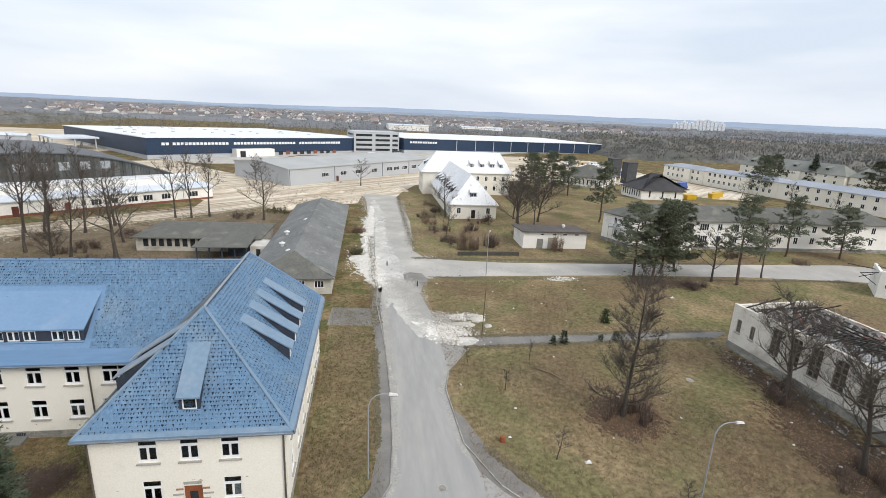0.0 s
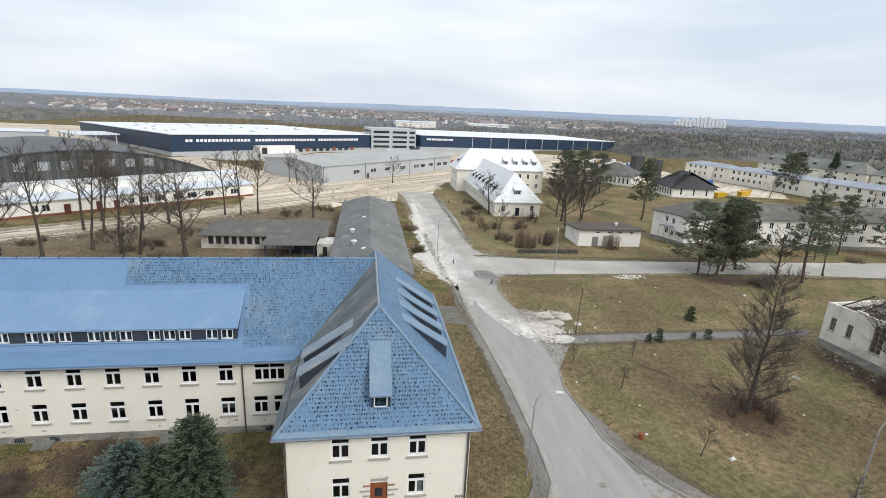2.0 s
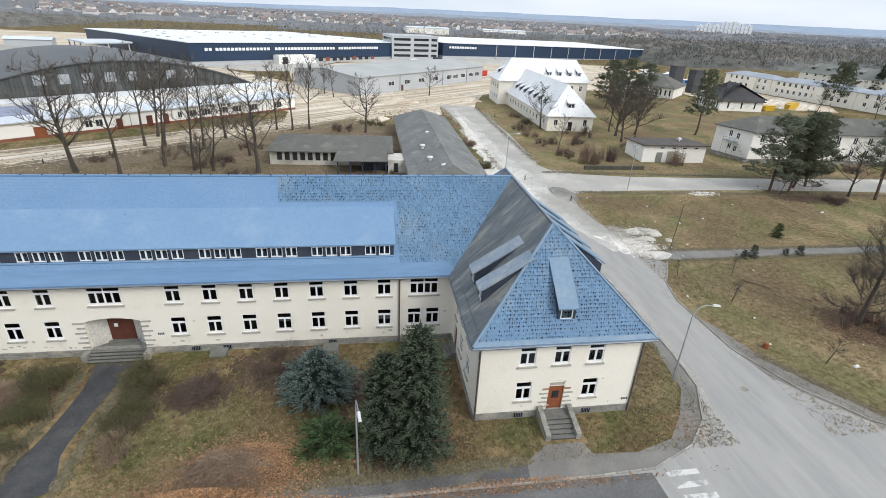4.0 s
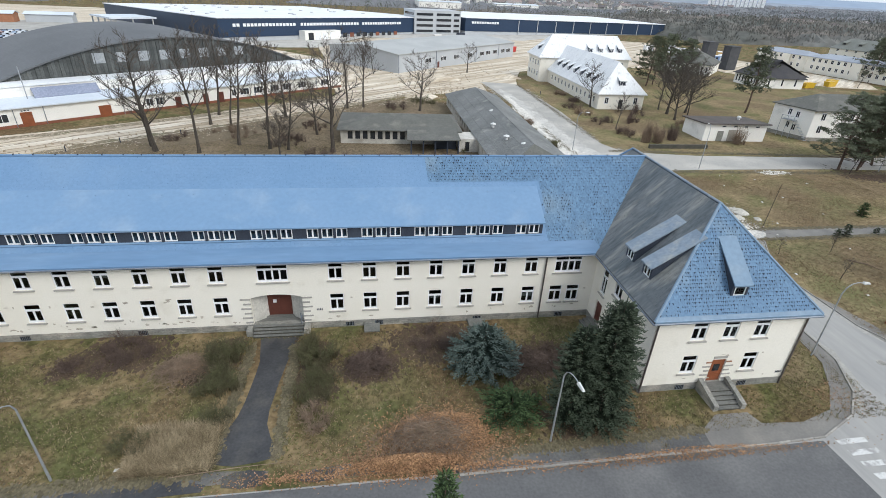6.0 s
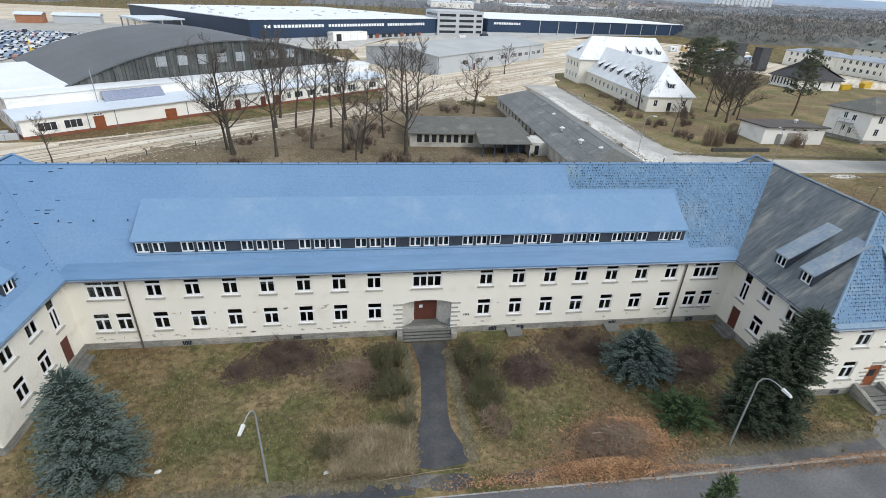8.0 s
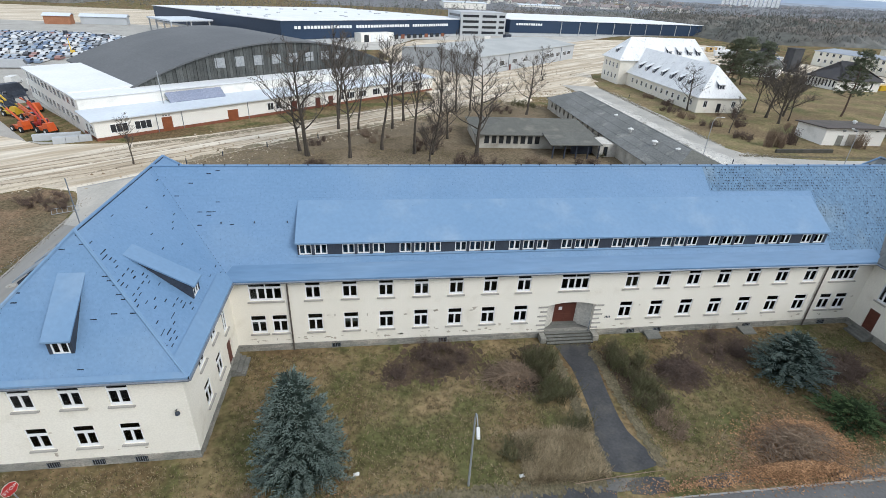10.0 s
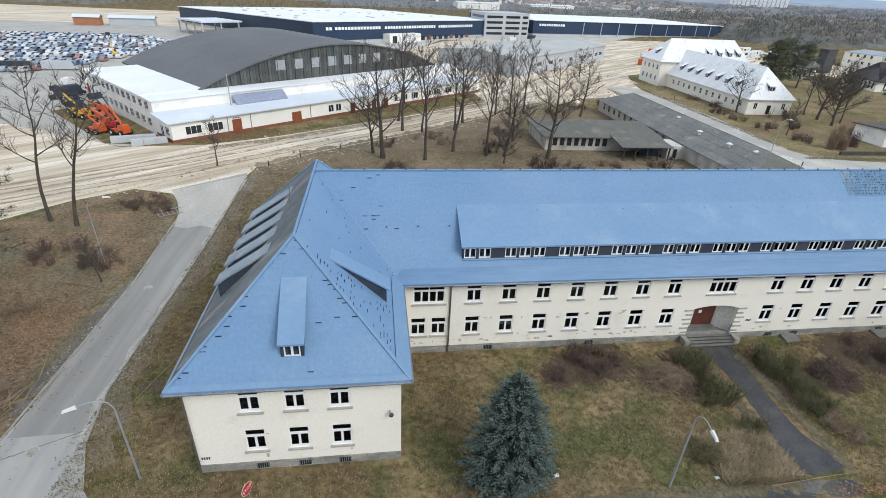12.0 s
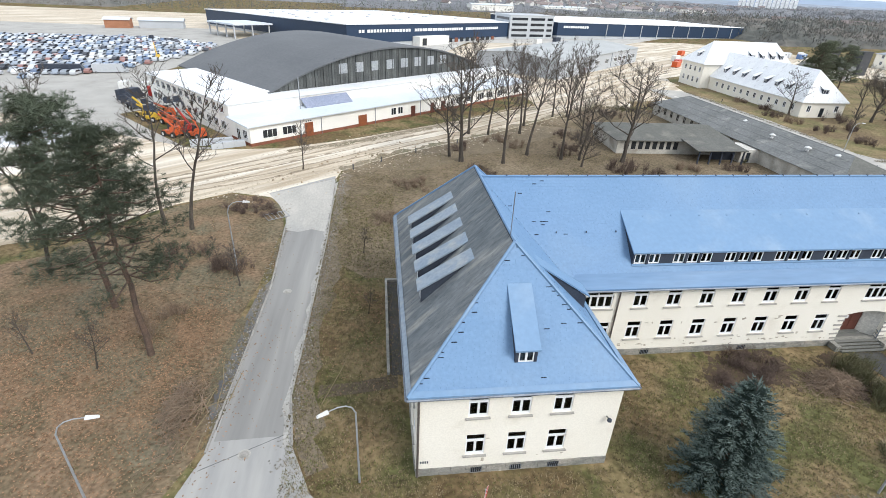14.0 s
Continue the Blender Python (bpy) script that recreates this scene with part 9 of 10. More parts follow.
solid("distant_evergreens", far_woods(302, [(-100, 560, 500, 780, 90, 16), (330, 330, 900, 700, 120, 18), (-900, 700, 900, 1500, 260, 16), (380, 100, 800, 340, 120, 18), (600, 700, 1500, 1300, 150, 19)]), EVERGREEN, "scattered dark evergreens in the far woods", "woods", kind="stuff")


def far_town(seed, zones):
    rr = random.Random(seed)
    walls, roofs = MB(), MB()
    for x0, y0, x1, y1, n in zones:
        for _ in range(n):
            L, W, e = rr.uniform(9, 22), rr.uniform(8, 12), rr.uniform(4.5, 7.5)
            m = Matrix.Translation((rr.uniform(x0, x1), rr.uniform(y0, y1), GZ)) @ Matrix.Rotation(rr.uniform(0, 3.14), 4, "Z")
            walls.m = roofs.m = m
            walls.box(0, 0, -0.5, L, W, e)
            r = e + W * rr.uniform(0.3, 0.5)
            roofs.slab([(-0.5, -0.5, e), (L + 0.5, -0.5, e), (L + 0.5, W / 2, r), (-0.5, W / 2, r)], 0.3).slab([(L + 0.5, W + 0.5, e), (-0.5, W + 0.5, e), (-0.5, W / 2, r), (L + 0.5, W / 2, r)], 0.3)
            walls.add([(0, 0, e), (0, W, e), (0, W / 2, r - 0.3)], [(0, 2, 1)]).add([(L, 0, e), (L, W, e), (L, W / 2, r - 0.3)], [(0, 1, 2)])
    return walls, roofs


tw, tr_ = far_town(401, [(-700, 860, -260, 1000, 25), (-600, 1000, 300, 1500, 190), (-200, 860, 500, 1000, 40), (250, 900, 900, 1300, 90), (-900, 1500, 800, 2200, 160), (480, 480, 700, 640, 14), (800, 1200, 1500, 1800, 70)])
town = thing("distant_town", "pale houses of a distant town", "town", kind="stuff")
tagged(part("walls", tw, surface("town_house_walls", (0.66, 0.64, 0.61), (0.54, 0.525, 0.50), 0.01, 0.3, island=0.25, bump=0), town), kind="stuff")
tagged(part("roofs", tr_, surface("town_house_roofs", (0.24, 0.19, 0.175), (0.21, 0.20, 0.20), 0.005, 0.3, island=0.35, bump=0), town), kind="stuff")
# low sheds on the far field, and a long red-roofed one
for x, y, L, W, h, mt, lab in ((-203, 300, 13, 7, 4.5, surface("orange_site_panel", (0.40, 0.19, 0.11), (0.34, 0.16, 0.09), 0.3, 3), "small orange-red site building"), (-187, 307, 24, 7, 4.2, GREY_PANEL, "long open grey shed on the far field"), (-560, 560, 60, 14, 6, BRICK_RED, "long low red-roofed shed"), (-480, 640, 70, 18, 7, WHITE_WALL, "long white hall in the distance"), (80, 700, 60, 25, 9, WHITE_WALL, "white commercial hall in the distance"), (200, 760, 70, 25, 8, WHITE_WALL, "white commercial hall in the distance")):
    hip_house("far_shed", lab, at2(x, y, 8), L, W, h, h + 1.4, mt, LIGHT_ROOF if mt is not BRICK_RED or L < 30 else BRICK_RED, (0, 0), 0.6, "shed")
# high-rise group on the horizon
TOWER = surface("pale_tower_wall", (0.86, 0.86, 0.86), (0.80, 0.80, 0.81), 0.02, 0.2, bump=0)
for i, (dx, h) in enumerate(((-84, 28), (-58, 36), (-30, 33), (-4, 43), (22, 45), (48, 40), (74, 35))):
    hr_ = thing("tower_block", "pale residential tower block on the horizon", "building", at2(1316 + dx * 0.78, 1760 - dx * 0.62, -37), "tower blocks")
    part("wall", MB().box(-11.5, -9, 0, 11.5, 9, h), TOWER, hr_)
    part("roof_house", MB().box(-3, -3, h, 3, 3, h + 4), TOWER, hr_)
    part("stair_strip", MB().box(-1.5, -9.3, 2, 1.5, -9.02, h - 2), GREY_PANEL, hr_)


def hill_ring(seed, radius, low, high, n=420):
    """A ring of hills with an uneven crest, highest to the north."""
    mb = MB()
    for k in range(n):
        a = 2 * math.pi * k / n - math.pi
        d, span = math.degrees(a), high - low
        p = (math.cos(a) * 3.0, math.sin(a) * 3.0, seed * 1.7)
        z = low + span * (0.75 / (1 + math.exp(-(d - 2) / 5.0)) - 0.3 / (1 + math.exp(-(d - 62) / 8.0)) + 0.22 * noise.noise(Vector(p) * 1.2) + 0.12 * noise.noise(Vector(p) * 4.0) + 0.05 * noise.noise(Vector(p) * 13.0))
        x, y = math.sin(a) * radius, math.cos(a) * radius
        mb.v += [(x * 0.93, y * 0.93, GZ - 1), (x * 0.975, y * 0.975, GZ + 0.62 * max(4, z)), (x, y, max(5, z)), (x * 1.04, y * 1.04, GZ - 1)]
    for k in range(n):
        o, q = 4 * k, 4 * ((k + 1) % n)
        mb.f += [(o + i, q + i, q + i + 1, o + i + 1) for i in range(3)]
    return mb


# both ridges carry their distance haze in the base colour
solid("distant_hills", hill_ring(5, 4300, 21, 60), HILL, "wooded hills on the horizon, coloured blue for haze", "backdrop", kind="structure")
solid("near_hills", hill_ring(9, 3000, 9, 24), surface("haze_tinted_ridge_woods", (0.31, 0.345, 0.39), (0.275, 0.31, 0.36), 0.004, 0.03, grain=0.15, bump=0, rough=1, spec=0), "low wooded ridge, coloured blue-grey for haze", "backdrop", kind="structure")

# ---- street lamps, signs, yard machines, parked cars, litter ----
def lamp_meshes(h, reach=1.9):
    pole = MB().tube([(0, 0, -0.2), (0, 0, h * 0.35), (0, 0, h - 1.0), (0, -0.22, h - 0.45), (0, -0.62, h - 0.12), (0, -1.1, h), (0, -reach + 0.2, h - 0.04)], [0.085, 0.07, 0.055, 0.045, 0.04, 0.035, 0.03], 8)
    head = MB().hexa([(-0.10, -reach - 0.5, h - 0.16), (0.10, -reach - 0.5, h - 0.16), (0.13, -reach + 0.25, h - 0.12), (-0.13, -reach + 0.25, h - 0.12), (-0.06, -reach - 0.42, h - 0.03), (0.06, -reach - 0.42, h - 0.03), (0.08, -reach + 0.2, h + 0.06), (-0.08, -reach + 0.2, h + 0.06)])
    lens = MB().box(-0.08, -reach - 0.42, h - 0.2, 0.08, -reach + 0.1, h - 0.14)
    return pole.mesh("pole", POLE), head.mesh("lamp_head", LAMP_WHITE), lens.mesh("lens", DARK_GLASS)


LAMP = lamp_meshes(7.6)
for x, y, turn, h in ((50.3, -8.15, 90, 8.2), (77.9, -13.3, 90, 7.6), (21.6, -15.5, 8, 7.4), (-12.6, -15.3, -8, 7.4), (73.2, 46, 160, 8.6), (-48, -11.4, -65, 7.4), (-62.6, 17.2, 100, 8.4), (-64.8, -11.6, 100, 7.2), (51.7, 58.5, 90, 8.0), (112.3, 44, 170, 8.4), (-47.1, -21, -100, 7.2)):
    s = h / 7.6
    t = thing("street_lamp", "curved grey steel street lamp with a white head", "street lamp", Matrix.Translation((x, y, GZ)) @ Matrix.Rotation(radians(turn), 4, "Z") @ Matrix.Diagonal((1, 1, s, 1)), "street lamps")
    part("pole", LAMP[0], None, t)
    hd = part("lamp_head", LAMP[1], None, t)
    part("lens", LAMP[2], None, hd)

# stop sign
sg = thing("stop_sign", "red octagonal stop sign with white lettering on a post", "sign", Matrix.Translation((-40, -14.3, GZ)) @ Matrix.Rotation(radians(62), 4, "Z") @ Matrix.Rotation(radians(-9), 4, "Y"))
part("post", MB().tube([(0, 0.05, -0.2), (0, 0.05, 2.9)], 0.035, 6), POLE, sg)
oc = [(0.45 * math.cos(math.pi / 8 + k * math.pi / 4), 0.45 * math.sin(math.pi / 8 + k * math.pi / 4)) for k in range(8)]
plate = MB()
plate.m = Matrix.Translation((0, 0, 2.45)) @ Matrix.Rotation(math.pi / 2, 4, "X")
plate.prism([(1.06 * a, 1.06 * b) for a, b in oc], -0.012, 0.004)
part("sign_border", plate, LAMP_WHITE, sg)
plate = MB()
plate.m = Matrix.Translation((0, 0, 2.45)) @ Matrix.Rotation(math.pi / 2, 4, "X")
plate.prism(oc, -0.004, 0.01)
pl = part("sign_plate", plate, surface("faded_sign_red", (0.42, 0.03, 0.025), (0.36, 0.03, 0.03), 2, 8, rough=0.5), sg, "red octagonal plate")
txt = bpy.data.curves.new("lettering", "FONT")
txt.body, txt.size, txt.align_x, txt.align_y, txt.extrude = "STOP", 0.32, "CENTER", "CENTER", 0.004
txt.materials.append(LAMP_WHITE)
lt = new("lettering", txt)
lt.parent = pl
lt.matrix_basis = Matrix.Translation((0, -0.016, 2.45)) @ Matrix.Rotation(math.pi / 2, 4, "X")
bpy.context.view_layer.update()
lt_mesh = bpy.data.meshes.new_from_object(lt)
lt2 = new("lettering", lt_mesh)
lt2.parent, lt2.matrix_basis = pl, lt.matrix_basis.copy()
bpy.data.objects.remove(lt)

# manhole covers
for x, y in ((56.5, -9.8), (89.6, 5.41), (-56.4, 12.5), (-56.1, -8.52)):
    mh = thing("manhole_cover", "round pale manhole cover set in the surface", "manhole cover", Matrix.Translation((x, y, GZ)), "manhole covers")
    part("ring", MB().lathe([(0.45, -0.02), (0.45, 0.035), (0.34, 0.035), (0.34, -0.02)], 20), SILL, mh)
    part("lid", MB().lathe([(0.33, -0.02), (0.33, 0.028), (0.05, 0.03)], 20), KERB, mh)

# litter on the lawns
rr = random.Random(17)
for i in range(30):
    x, y = rr.uniform(60, 97), rr.uniform(-16, 42)
    if blocked(x, y):
        continue
    s = rr.uniform(0.07, 0.2)
    m = Matrix.Translation((x, y, GZ + 0.05)) @ Matrix.Rotation(rr.uniform(0, 6), 4, "Z")
    solid("litter", MB().hexa([(-s, -s * 0.7, 0), (s, -s * 0.5, 0), (s * 0.9, s * 0.7, 0), (-s, s * 0.6, 0), (-s * 0.6, -s * 0.3, s * 0.6), (s * 0.5, -s * 0.4, s * 0.4), (s * 0.4, s * 0.4, s * 0.7), (-s * 0.5, s * 0.3, s * 0.3)]), LAMP_WHITE, "scrap of white litter in the grass", "litter", "litter", at=m)
for x, y, s in ((70.4, -7.82, 0.32), (-8.74, -14.9, 0.2), (-20.1, -13.7, 0.22), (24.4, -6.87, 0.2), (104.7, 32.9, 0.35)):
    solid("litter", MB().hexa([(-s, -s * 0.7, 0), (s, -s * 0.5, 0), (s * 0.9, s * 0.7, 0), (-s, s * 0.6, 0), (-s * 0.6, -s * 0.3, s * 0.6), (s * 0.5, -s * 0.4, s * 0.4), (s * 0.4, s * 0.4, s * 0.7), (-s * 0.5, s * 0.3, s * 0.3)]), LAMP_WHITE, "white plastic litter in the grass", "litter", "litter", at=Matrix.Translation((x, y, GZ)))
solid("tree_stump", MB().lathe([(0.35, -0.1), (0.28, 0.25), (0.24, 0.55), (0.05, 0.6)], 10), ORANGE_DOOR, "freshly cut orange tree stump", "stump", at=Matrix.Translation((63.2, -4.15, GZ)))
# iron gate frame left lying at the road bend
gt = MB()
for k in range(6):
    gt.box(-1.6 + 0.6 * k, -1.0, 0.1, -1.54 + 0.6 * k, 1.0, 0.15)
gt.box(-1.65, -1.05, 0.1, 1.5, -0.98, 0.17).box(-1.65, 0.98, 0.1, 1.5, 1.05, 0.17)
solid("fence_panel", gt, POLE, "grey steel fence panel lying on the verge", "fence panel", at=Matrix.Translation((-60.8, 32.2, GZ)) @ Matrix.Rotation(radians(30), 4, "Z"))
# low barrier wall and posts by the street corner
solid("low_wall", MB().box(70, 59.6, GZ - 0.1, 84, 60.2, GZ + 0.8), RISER, "low dark retaining wall beside the street", "wall")
for x, y in ((63.8, 118.6), (54.1, 52.2), (59.1, 39.9), (-39.2, 62.4), (-46.1, 56.6), (-30, 68.7), (-51.1, 52.2)):
    solid("bollard", MB().lathe([(0.1, -0.1), (0.1, 0.9), (0.06, 1.0)], 8), CLADDING, "short dark roadside post", "bollard", "roadside posts", at=Matrix.Translation((x, y, GZ)))
# tank sign pole and tall mast
solid("antenna_pole", MB().tube([(0, 0, -0.2), (0, 0, 7.2)], [0.06, 0.03], 6), BARK, "thin leaning wooden pole", "pole", at=Matrix.Translation((66.4, 19.3, GZ)) @ Matrix.Rotation(radians(4), 4, "X"))

# concrete blocks by the annex
for (xa, ya), (xb, yb), n in (((-82.9, 65.9), (-75.5, 68.2), 4), ((-78.5, 64), (-72.8, 66.6), 3)):
    for k in range(n):
        f_ = (k + 0.5) / n
        solid("concrete_block", MB().hexa([(-1.03, -0.6, 0), (1.03, -0.6, 0), (1.03, 0.6, 0), (-1.03, 0.6, 0), (-1.0, -0.56, 1.15), (1.0, -0.56, 1.15), (1.0, 0.56, 1.15), (-1.0, 0.56, 1.15)]), GREY_PANEL, "grey precast concrete block", "concrete block", "concrete blocks", at=at2(xa + (xb - xa) * f_, ya + (yb - ya) * f_, 22))


def paint(name, c, rough=0.35):
    return surface(name, c, tuple(v * 0.85 for v in c), 0.8, 6, rough=rough, grain=0.1, bump=0, spec=0.5)


ORANGE_PAINT, YELLOW_PAINT, RED_PAINT, BLUE_PAINT = paint("machine_orange", (0.60, 0.10, 0.02)), paint("machine_yellow", (0.65, 0.42, 0.03)), paint("machine_red", (0.50, 0.04, 0.03)), paint("truck_blue", (0.04, 0.10, 0.35))
TYRE = surface("tyre_rubber", (0.02, 0.02, 0.02), (0.03, 0.03, 0.03), 2, 9)


def wheel(mb_parent, x, y, r, w, parent):
    mb = MB()
    mb.m = Matrix.Translation((x, y, r)) @ Matrix.Rotation(math.pi / 2, 4, "X")
    mb.lathe([(r * 0.55, -w / 2), (r, -w / 2 + 0.04), (r, w / 2 - 0.04), (r * 0.55, w / 2)], 12)
    t = part("wheel", mb, TYRE, parent)
    mb = MB()
    mb.m = Matrix.Translation((x, y, r)) @ Matrix.Rotation(math.pi / 2, 4, "X")
    mb.lathe([(r * 0.5, -w / 2 - 0.01), (r * 0.5, w / 2 + 0.01)], 10)
    part("rim", mb, LAMP_WHITE, t)


def boom_machine(x, y, turn, mat, lift, label):
    t = thing("boom_lift", label, "work machine", at2(x, y, turn), "yard machines")
    part("chassis", MB().hexa([(-1.9, -0.9, 0.6), (1.9, -0.9, 0.6), (1.9, 0.9, 0.6), (-1.9, 0.9, 0.6), (-1.8, -0.85, 1.35), (1.7, -0.85, 1.2), (1.7, 0.85, 1.2), (-1.8, 0.85, 1.35)]), mat, t)
    part("engine_cover", MB().hexa([(-1.9, -0.8, 1.35), (-0.2, -0.8, 1.3), (-0.2, 0.8, 1.3), (-1.9, 0.8, 1.35), (-1.7, -0.7, 2.2), (-0.4, -0.7, 2.1), (-0.4, 0.7, 2.1), (-1.7, 0.7, 2.2)]), mat, t)
    part("cab", MB().hexa([(0.0, -0.85, 1.25), (1.3, -0.85, 1.25), (1.3, -0.05, 1.25), (0.0, -0.05, 1.25), (0.1, -0.8, 2.5), (1.0, -0.8, 2.5), (1.0, -0.1, 2.5), (0.1, -0.1, 2.5)]), DARK_GLASS, t)
    for wx in (-1.3, 1.3):
        for wy in (-1.0, 1.0):
            wheel(None, wx, wy, 0.6, 0.45, t)
    a = radians(lift)
    p0 = Vector((-1.5, 0.35, 2.0))
    p1 = p0 + Vector((math.cos(a) * 4.6, 0, math.sin(a) * 4.6))
    p2 = p1 + Vector((math.cos(a) * 2.6, 0, math.sin(a) * 2.6))
    b = part("boom", MB().tube([p0, p1], 0.22, 4), mat, t)
    part("inner_boom", MB().tube([p1, p2], 0.14, 4), CLADDING, b)
    part("basket", MB().box(p2.x - 0.1, -0.4, p2.z - 0.9, p2.x + 0.8, 1.1, p2.z - 0.8).box(p2.x - 0.1, -0.4, p2.z + 0.1, p2.x + 0.8, -0.34, p2.z + 0.16).box(p2.x + 0.74, -0.4, p2.z - 0.9, p2.x + 0.8, 1.1, p2.z + 0.16), CLADDING, b)


for x, y, turn, mat, lift, lab in ((-83.4, 71.6, 150, ORANGE_PAINT, 55, "orange boom lift with its arm raised"), (-86, 74.8, 145, RED_PAINT, 42, "red boom lift with its arm half raised"), (-88.9, 77.5, 150, ORANGE_PAINT, 18, "orange telehandler with a lowered boom"), (-92.2, 82.2, 140, ORANGE_PAINT, 12, "orange telehandler with a lowered boom"), (-97.1, 85, 160, YELLOW_PAINT, 20, "yellow loader with a lowered boom"), (-99.8, 88.6, 150, YELLOW_PAINT, 30, "yellow loader with a raised boom"), (-95.3, 89.2, 150, ORANGE_PAINT, 10, "orange telehandler with a lowered boom"), (-105.9, 97.4, 130, CLADDING, 8, "dark loader with a lowered boom"), (-130, 179, 120, YELLOW_PAINT, 62, "yellow lift with its arm raised"), (-88.5, 72.8, 150, ORANGE_PAINT, 30, "orange boom lift with its arm half raised")):
    boom_machine(x, y, turn, mat, lift, lab)


def van(x, y, turn, mat, label, name="van", L=5.4, H=2.2):
    t = thing(name, label, "vehicle", at2(x, y, turn))
    part("body", MB().add([(-L / 2, -0.95, 0.35), (L / 2, -0.95, 0.35), (L / 2, -0.95, 1.0), (L / 2 - 0.7, -0.95, 1.2), (L / 2 - 1.5, -0.9, H), (-L / 2, -0.9, H)] + [(-L / 2, 0.95, 0.35), (L / 2, 0.95, 0.35), (L / 2, 0.95, 1.0), (L / 2 - 0.7, 0.95, 1.2), (L / 2 - 1.5, 0.9, H), (-L / 2, 0.9, H)], [(0, 1, 2, 3, 4, 5), (11, 10, 9, 8, 7, 6)] + [(i, i + 6, (i + 1) % 6 + 6, (i + 1) % 6) for i in range(6)]), mat, t)
    part("windscreen", MB().add([(L / 2 - 0.74, -0.85, 1.27), (L / 2 - 0.74, 0.85, 1.27), (L / 2 - 1.4, 0.8, H - 0.12), (L / 2 - 1.4, -0.8, H - 0.12), (L / 2 - 0.70, -0.85, 1.27), (L / 2 - 0.70, 0.85, 1.27), (L / 2 - 1.36, 0.8, H - 0.12), (L / 2 - 1.36, -0.8, H - 0.12)], [(0, 1, 2, 3), (7, 6, 5, 4), (0, 4, 5, 1), (1, 5, 6, 2), (2, 6, 7, 3), (3, 7, 4, 0)]), DARK_GLASS, t)
    for wx in (-L / 2 + 0.9, L / 2 - 0.9):
        for wy in (-0.85, 0.85):
            wheel(None, wx, wy, 0.36, 0.25, t)


van(-111.8, 120.9, 100, LAMP_WHITE, "white van parked in the yard")
van(-117.9, 122, 95, LAMP_WHITE, "white van parked in the yard")
van(-105.2, 112.8, 60, RED_PAINT, "red tractor unit parked in the yard", "truck", 6.0, 2.9)
van(-110.5, 107.7, 60, CLADDING, "dark truck parked in the yard", "truck", 7.0, 2.8)
van(199.1, 173.7, 30, BLUE_PAINT, "blue dump truck on the building site", "truck", 8, 3.2)
for x, y, turn in ((182.4, 142.7, 10), (197.1, 147.7, 15), (201.7, 151.8, 20)):
    c = thing("skip_container", "yellow steel skip container on the building site", "container", at2(x, y, turn) @ Matrix.Diagonal((0.72, 0.8, 0.8, 1)), "yellow containers")
    part("body", MB().hexa([(-3.2, -1.2, 0.1), (3.2, -1.2, 0.1), (3.2, 1.2, 0.1), (-3.2, 1.2, 0.1), (-3.6, -1.4, 2.5), (3.6, -1.4, 2.5), (3.6, 1.4, 2.5), (-3.6, 1.4, 2.5)]), YELLOW_PAINT, c)
    part("rim", MB().box(-3.65, -1.46, 2.5, 3.65, -1.3, 2.65).box(-3.65, 1.3, 2.5, 3.65, 1.46, 2.65), YELLOW_PAINT, c)
for x, y, w, mt, lab in ((93.3, 199.3, 5, ORANGE_PAINT, "orange building material stack"), (97.8, 206.1, 4, RED_PAINT, "red container on the building site"), (106.3, 223, 6, LAMP_WHITE, "white container on the building site"), (84.7, 233.4, 5, RED_PAINT, "red container on the building site"), (52, 289.3, 6, LAMP_WHITE, "white trailer on the apron"), (69.8, 306.5, 6, CLADDING, "dark trailer on the apron"), (119.9, 231.5, 6, GREY_PANEL, "grey pallet stack on the sand"), (123.7, 248.2, 5, ORANGE_PAINT, "orange building material stack")):
    st_ = thing("site_container", lab, "container", at2(x, y, 40))
    part("box", MB().box(-w / 2, -1.2, 0.2, w / 2, 1.2, 2.7), mt, st_)
    part("skid", MB().box(-w / 2 + 0.2, -1.0, 0, w / 2 - 0.2, -0.7, 0.2).box(-w / 2 + 0.2, 0.7, 0, w / 2 - 0.2, 1.0, 0.2), CLADDING, st_)

# spoil heaps on the sand
for x, y, r, h in ((24.8, 110.6, 5, 1.4), (60.9, 151.2, 6, 1.2), (32.8, 143.5, 8, 1.5), (1.37, 140.5, 7, 1.2)):
    mb = MB()
    rr = random.Random(int(x * 7 + y))
    prof = [(1.0, 0.0), (0.75, 0.35), (0.45, 0.75), (0.15, 0.97)]
    n = 14
    for f_, g in prof:
        for k in range(n):
            a = 2 * math.pi * k / n
            q = r * f_ * (1 + 0.25 * math.sin(3 * a + x) + rr.uniform(-0.1, 0.1))
            mb.v.append((math.cos(a) * q, math.sin(a) * q * 0.7, h * g - 0.1 + rr.uniform(-0.05, 0.1)))
    mb.f = [(i * n + k, i * n + (k + 1) % n, (i + 1) * n + (k + 1) % n, (i + 1) * n + k) for i in range(3) for k in range(n)] + [tuple(range(3 * n, 4 * n))]
    solid("sand_heap", mb, SAND, "low heap of pale excavated sand", "sand heap", kind="stuff", at=Matrix.Translation((x, y, GZ)))

